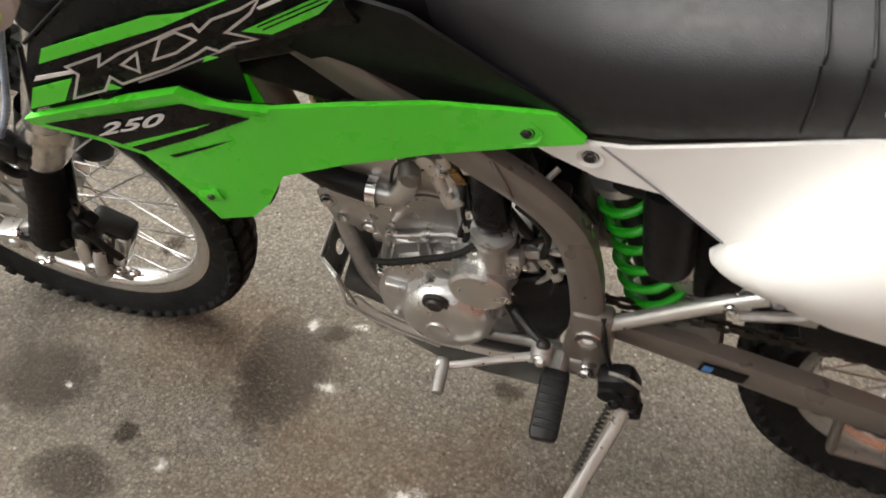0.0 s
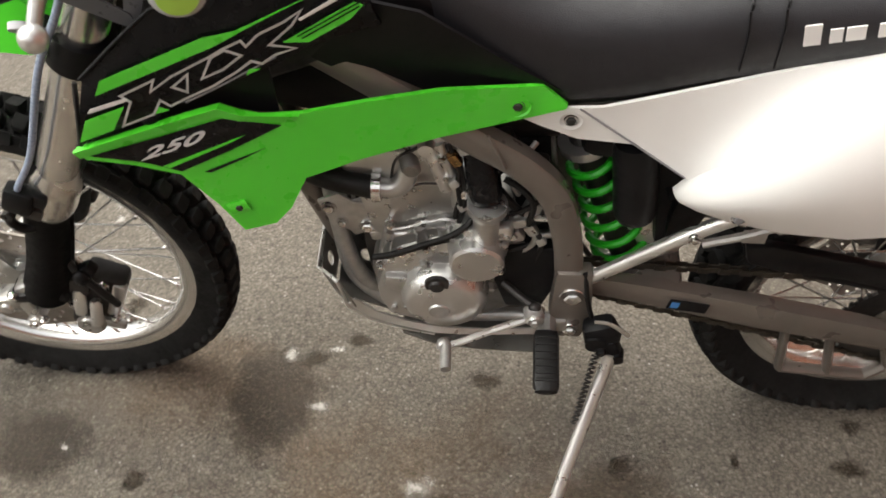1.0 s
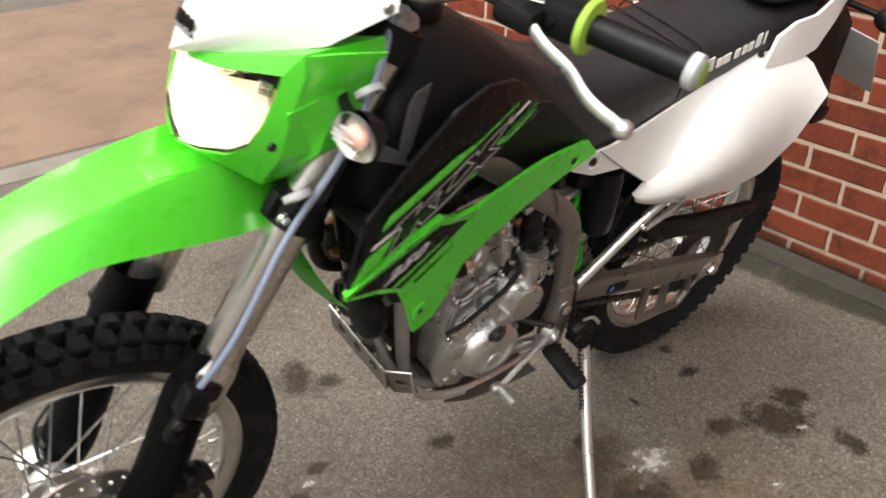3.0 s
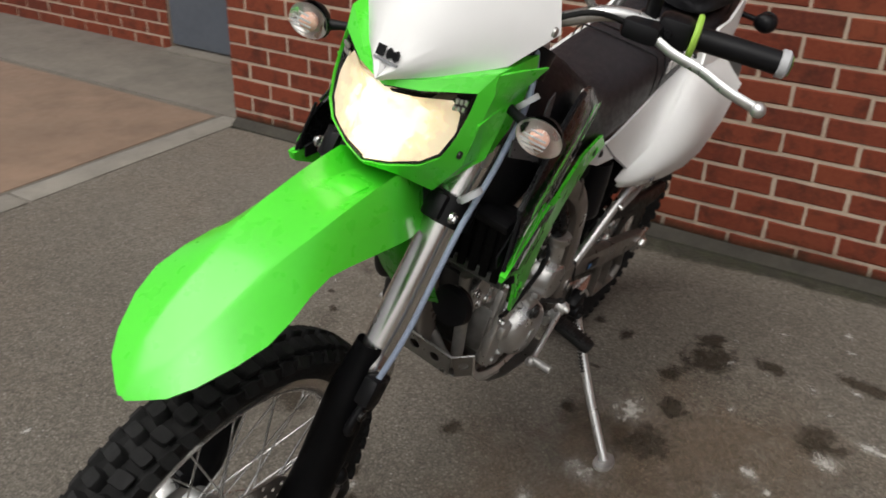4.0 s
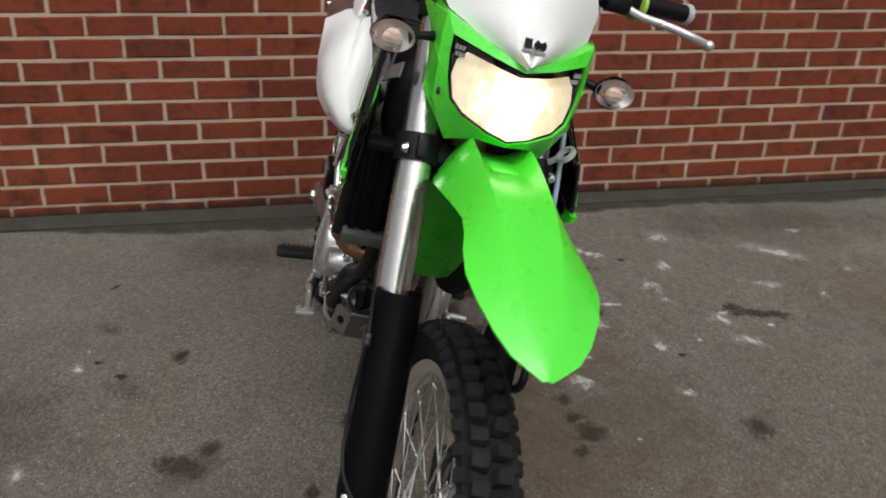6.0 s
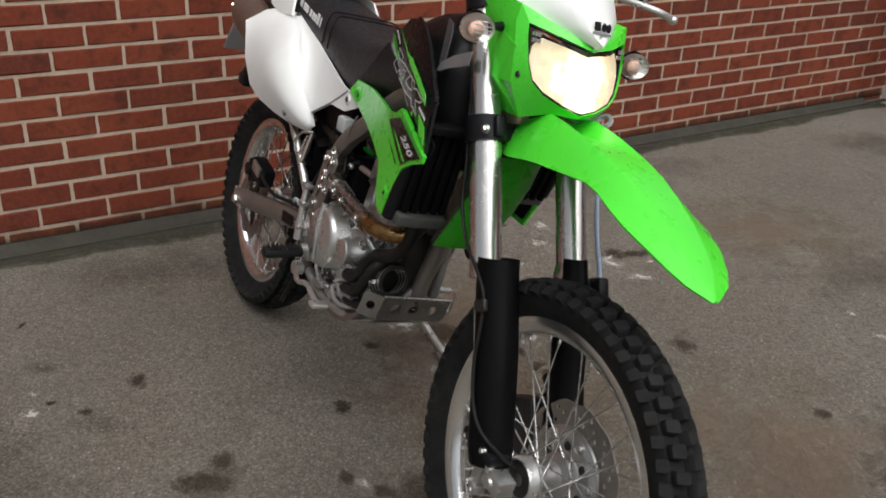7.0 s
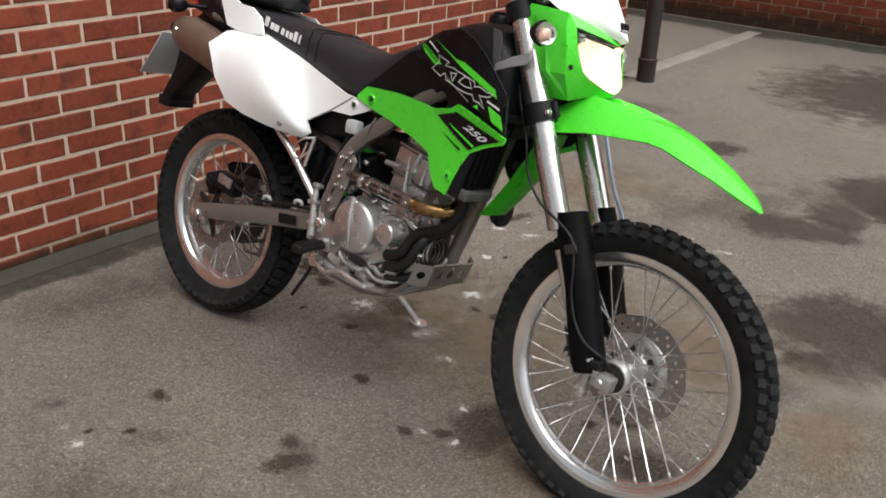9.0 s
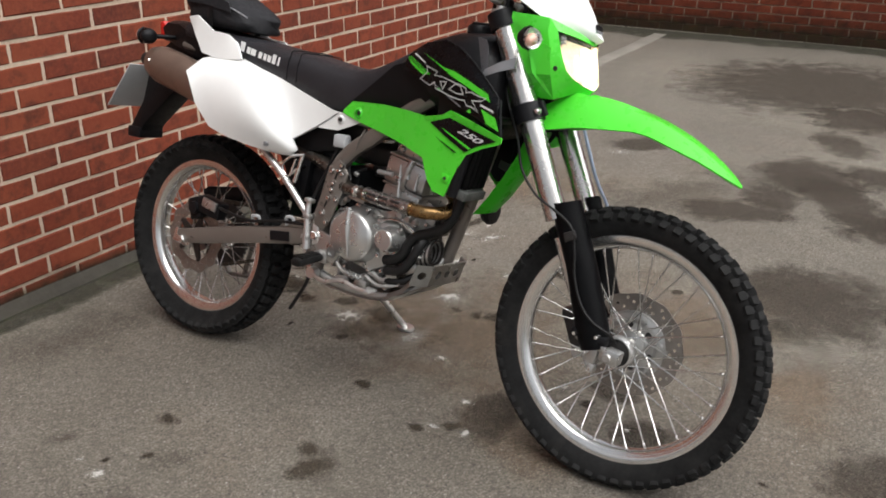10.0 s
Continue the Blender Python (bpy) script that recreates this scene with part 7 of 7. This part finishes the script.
part("chain_slider", plate([(.50, .425), (.30, .378), (.20, .345), (.20, .33), (.32, .355), (.50, .40)], .055, .078, .003), BLACK, bike)
bars = [[(.185, .325), (.165, .205)], [(.165, .205), (.02, .190)], [(.02, .19), (-.005, .225)], [(-.005, .225), (.02, .285)], [(.02, .285), (.185, .325)], [(.11, .305), (.085, .20)]]
part("splash_guard", skin([(.36, .085, .735), (.36, .0, .735), (.36, -.085, .735)], [(.40, .085, .475), (.395, .0, .475), (.40, -.085, .475)], 6, .004, lambda u, v: (.03 * math.sin(math.pi * v), 0, 0)), BLACK, bike, "black splash guard before the rear wheel")
part("inner_liner", plate([(.53, .74), (.30, .77), (.20, .80), (.20, .76), (.33, .68), (.42, .60), (.44, .52), (.50, .52)], -.04, .015, .004), BLACK, bike)
part("mud_guard", plate([(.45, .70), (.30, .75), (.20, .78), (.20, .74), (.29, .68), (.345, .60), (.375, .51), (.42, .50)], -.062, .066, .008), BLACK, bike, "black plastic guard ahead of the rear tyre")
part("chain_guide", join(*[tube([(p[0], .082, p[1]), (q[0], .082, q[1])], .007, 8, 1, False, .010, power=4) for p, q in bars]), FRAME, bike, "grey open chain guide frame")
part("rear_inner_guard", tube([(.42, 0, .62), (.36, 0, .66), (.25, 0, .72), (.1, 0, .77), (-.05, 0, .80)], .012, 10, 4, True, .085), BLACK, bike)

# controls: pegs, levers, stand
for s, z0, z1 in ((1, .380, .357), (-1, .400, .390)):
    zz = lambda y: z0 + (z1 - z0) * (y - .12) / .115
    pg = part("footpeg", join(tube([(.565, s * .118, zz(.118)), (.566, s * .142, zz(.142))], .014, 10, 1, False, .016), box((.560, s * .12, z0 - .008), (.05, .018, .03), (0, 0, 0), .005)), STEEL, bike, "folding footpeg with ribbed rubber")
    pad = part("rubber", tube([(.567, s * .140, zz(.14)), (.567, s * .150, zz(.15)), (.567, s * .226, zz(.226)), (.567, s * .236, zz(.236))], .0195, 14, 3, True, .012, up=(0, 0, 1), power=3, radii=[.7, 1, 1, .55]), HOSE, pg, "black ribbed rubber pad")
    for k in range(7):
        y = .155 + .011 * k
        part("rib", box((.567, s * y, zz(y) + .0125), (.033, .005, .004), (-s * 10, 0, 0), .001), HOSE, pad)
sl = part("shift_lever", join(tube([(.590, .150, .428), (.650, .158, .400), (.700, .164, .372), (.722, .166, .368)], .0058, 8), lathe([(0, .008), (.014, .008), (.016, -.012), (0, -.014)], (.588, .150, .430), "y", 18), bolt((.588, .160, .430), .007)), ALU, bike, "aluminium shift lever")
part("lever_tip", join(tube([(.718, .160, .372), (.718, .172, .372), (.716, .210, .370)], .0085, 10, 2), ball((.722, .166, .368), .011)), STEEL, sl)
part("shift_linkage", join(tube([(.588, .14, .440), (.61, .125, .445), (.635, .105, .45)], .006, 8), ball((.588, .142, .440), .010)), DARK_METAL, bike)
part("brake_pedal", join(tube([(.545, -.135, .345), (.60, -.15, .335), (.66, -.152, .352), (.72, -.156, .345), (.76, -.158, .348)], .0065, 8), box((.768, -.165, .352), (.03, .04, .010), (0, 0, 0), .003), lathe([(0, -.012), (.016, -.012), (.018, .01), (0, .01)], (.545, -.13, .345), "y", 18)), ALU, bike, "aluminium brake pedal")
mc = part("master_cylinder", tube([(.508, -.130, .552), (.506, -.132, .520), (.510, -.132, .455), (.514, -.132, .408)], .0095, 14, 3, radii=[.6, .9, 1.1, 1.2]), ALU, bike, "silver rear master cylinder")
part("push_rod", tube([(.514, -.132, .410), (.520, -.135, .365)], .004, 8, 1, False), CHROME, mc)
for z in (.545, .500, .440):
    part("clamp", box((.509, -.131, z), (.026, .022, .012), (0, 8, 0), .003), STEEL, mc)
part("bracket", plate([(.525, .50), (.545, .49), (.548, .43), (.528, .42)], -.128, -.122, .002), ALU, mc)
hg = part("heel_guard", plate([(.618, .655), (.594, .675), (.572, .655), (.552, .59), (.528, .50), (.548, .484), (.572, .492), (.600, .58)], -.128, -.120, .003), FRAME, bike, "grey heel guard plate with bolts and slots")
for x, z in ((.598, .645), (.585, .608), (.572, .565), (.556, .520), (.608, .66)):
    part("bolt_head", bolt((x, -.130, z), .006, -1), CHROME, hg)
for x, z in ((.590, .628), (.578, .588), (.563, .545)):
    part("slot", box((x, -.1285, z), (.006, .003, .020), (0, 20, 0), .001), DARK_METAL, hg)
part("peg_bracket", join(plate([(.545, .47), (.60, .455), (.63, .415), (.61, .385), (.56, .385), (.535, .42)], -.126, -.116, .003), lathe([(.012, -.006), (.018, -.006), (.018, .004), (.012, .004)], (.602, -.126, .418), "y", 20, closed=True)), CAST, bike, "cast footpeg bracket")
part("fluid_reservoir", join(box((.575, -.100, .722), (.042, .030, .036), (0, 0, 0), .006)), PLATE, bike, "pale translucent brake fluid bottle")
part("reservoir_hose", tube([(.58, -.09, .735), (.555, -.10, .68), (.52, -.115, .58), (.505, -.125, .53)], .005, 8), HOSE, bike)
for pts, r in (([(.470, -.128, .668), (.430, -.140, .655), (.405, -.142, .625), (.425, -.140, .600), (.455, -.132, .628)], .0035), ([(.462, -.126, .664), (.448, -.134, .585)], .0065), ([(.44, -.128, .650), (.43, -.136, .60)], .004)):
    part("stay_bracket", tube(pts, r, 8), CHROME, bike)
part("drain_hose", tube([(.535, -.085, .40), (.525, -.112, .345), (.514, -.120, .299), (.490, -.120, .256), (.466, -.120, .216)], .0055, 8), HOSE, bike, "black drain hose hanging under the frame")
stand = part("side_stand", join(tube([(.468, .155, .345), (.475, .172, .318), (.52, .268, .200), (.560, .362, .098)], .0105, 12, 2), lathe([(0, -.006), (.024, -.006), (.026, 0), (.024, .006), (0, .006)], (0, 0, 0), "z", 20)), ALU, bike, "bright steel side stand, folded out")
# the foot lies flat on the ground
foot = [v for v in stand.data.vertices if v.co.length < .05]
for v in foot:
    v.co = pose(.562, .364, .094, 13.8, 0, 0) @ Vector((v.co.x * 1.3, v.co.y * .9, v.co.z))
part("stand_bracket", join(box((.484, .140, .385), (.052, .034, .050), (0, 25, 0), .012), box((.470, .146, .352), (.034, .030, .050), (0, 20, 0), .010), lathe([(0, .010), (.017, .009), (.020, -.02)], (.492, .152, .372), "y", 14), bolt((.484, .162, .358), .007), lathe([(0, .008), (.011, .007), (.013, -.012)], (.458, .158, .338), "y", 16)), BLACK, stand, "black side-stand bracket")
part("stand_tab", tube([(.500, .152, .424), (.480, .154, .424), (.462, .154, .410), (.446, .154, .392)], .004, 8, 3, True, .002), ALU, stand)
part("stand_switch", join(tube([(.50, .13, .40), (.51, .128, .44), (.52, .12, .50)], .004, 6)), HOSE, stand)
sc = []
for i in range(90):
    t = i / 89
    c0 = Vector((.490, .160, .345)).lerp(Vector((.516, .228, .250)), t)
    sc.append(c0 + Vector((math.cos(t * 90), .4 * math.sin(t * 90), .6 * math.sin(t * 90))) * .0052)
part("stand_spring", tube(sc, .0018, 5, 1, False), DARK_METAL, stand)

# ---- the nearest bricks ----
for i, here in enumerate(near):
    ob = new("brick", BRICK_MESHES[i % len(BRICK_MESHES)] if rng.random() < .5 else BRICK_MESHES[rng.randrange(len(BRICK_MESHES))])
    ob.location = here
    ob.parent = wall
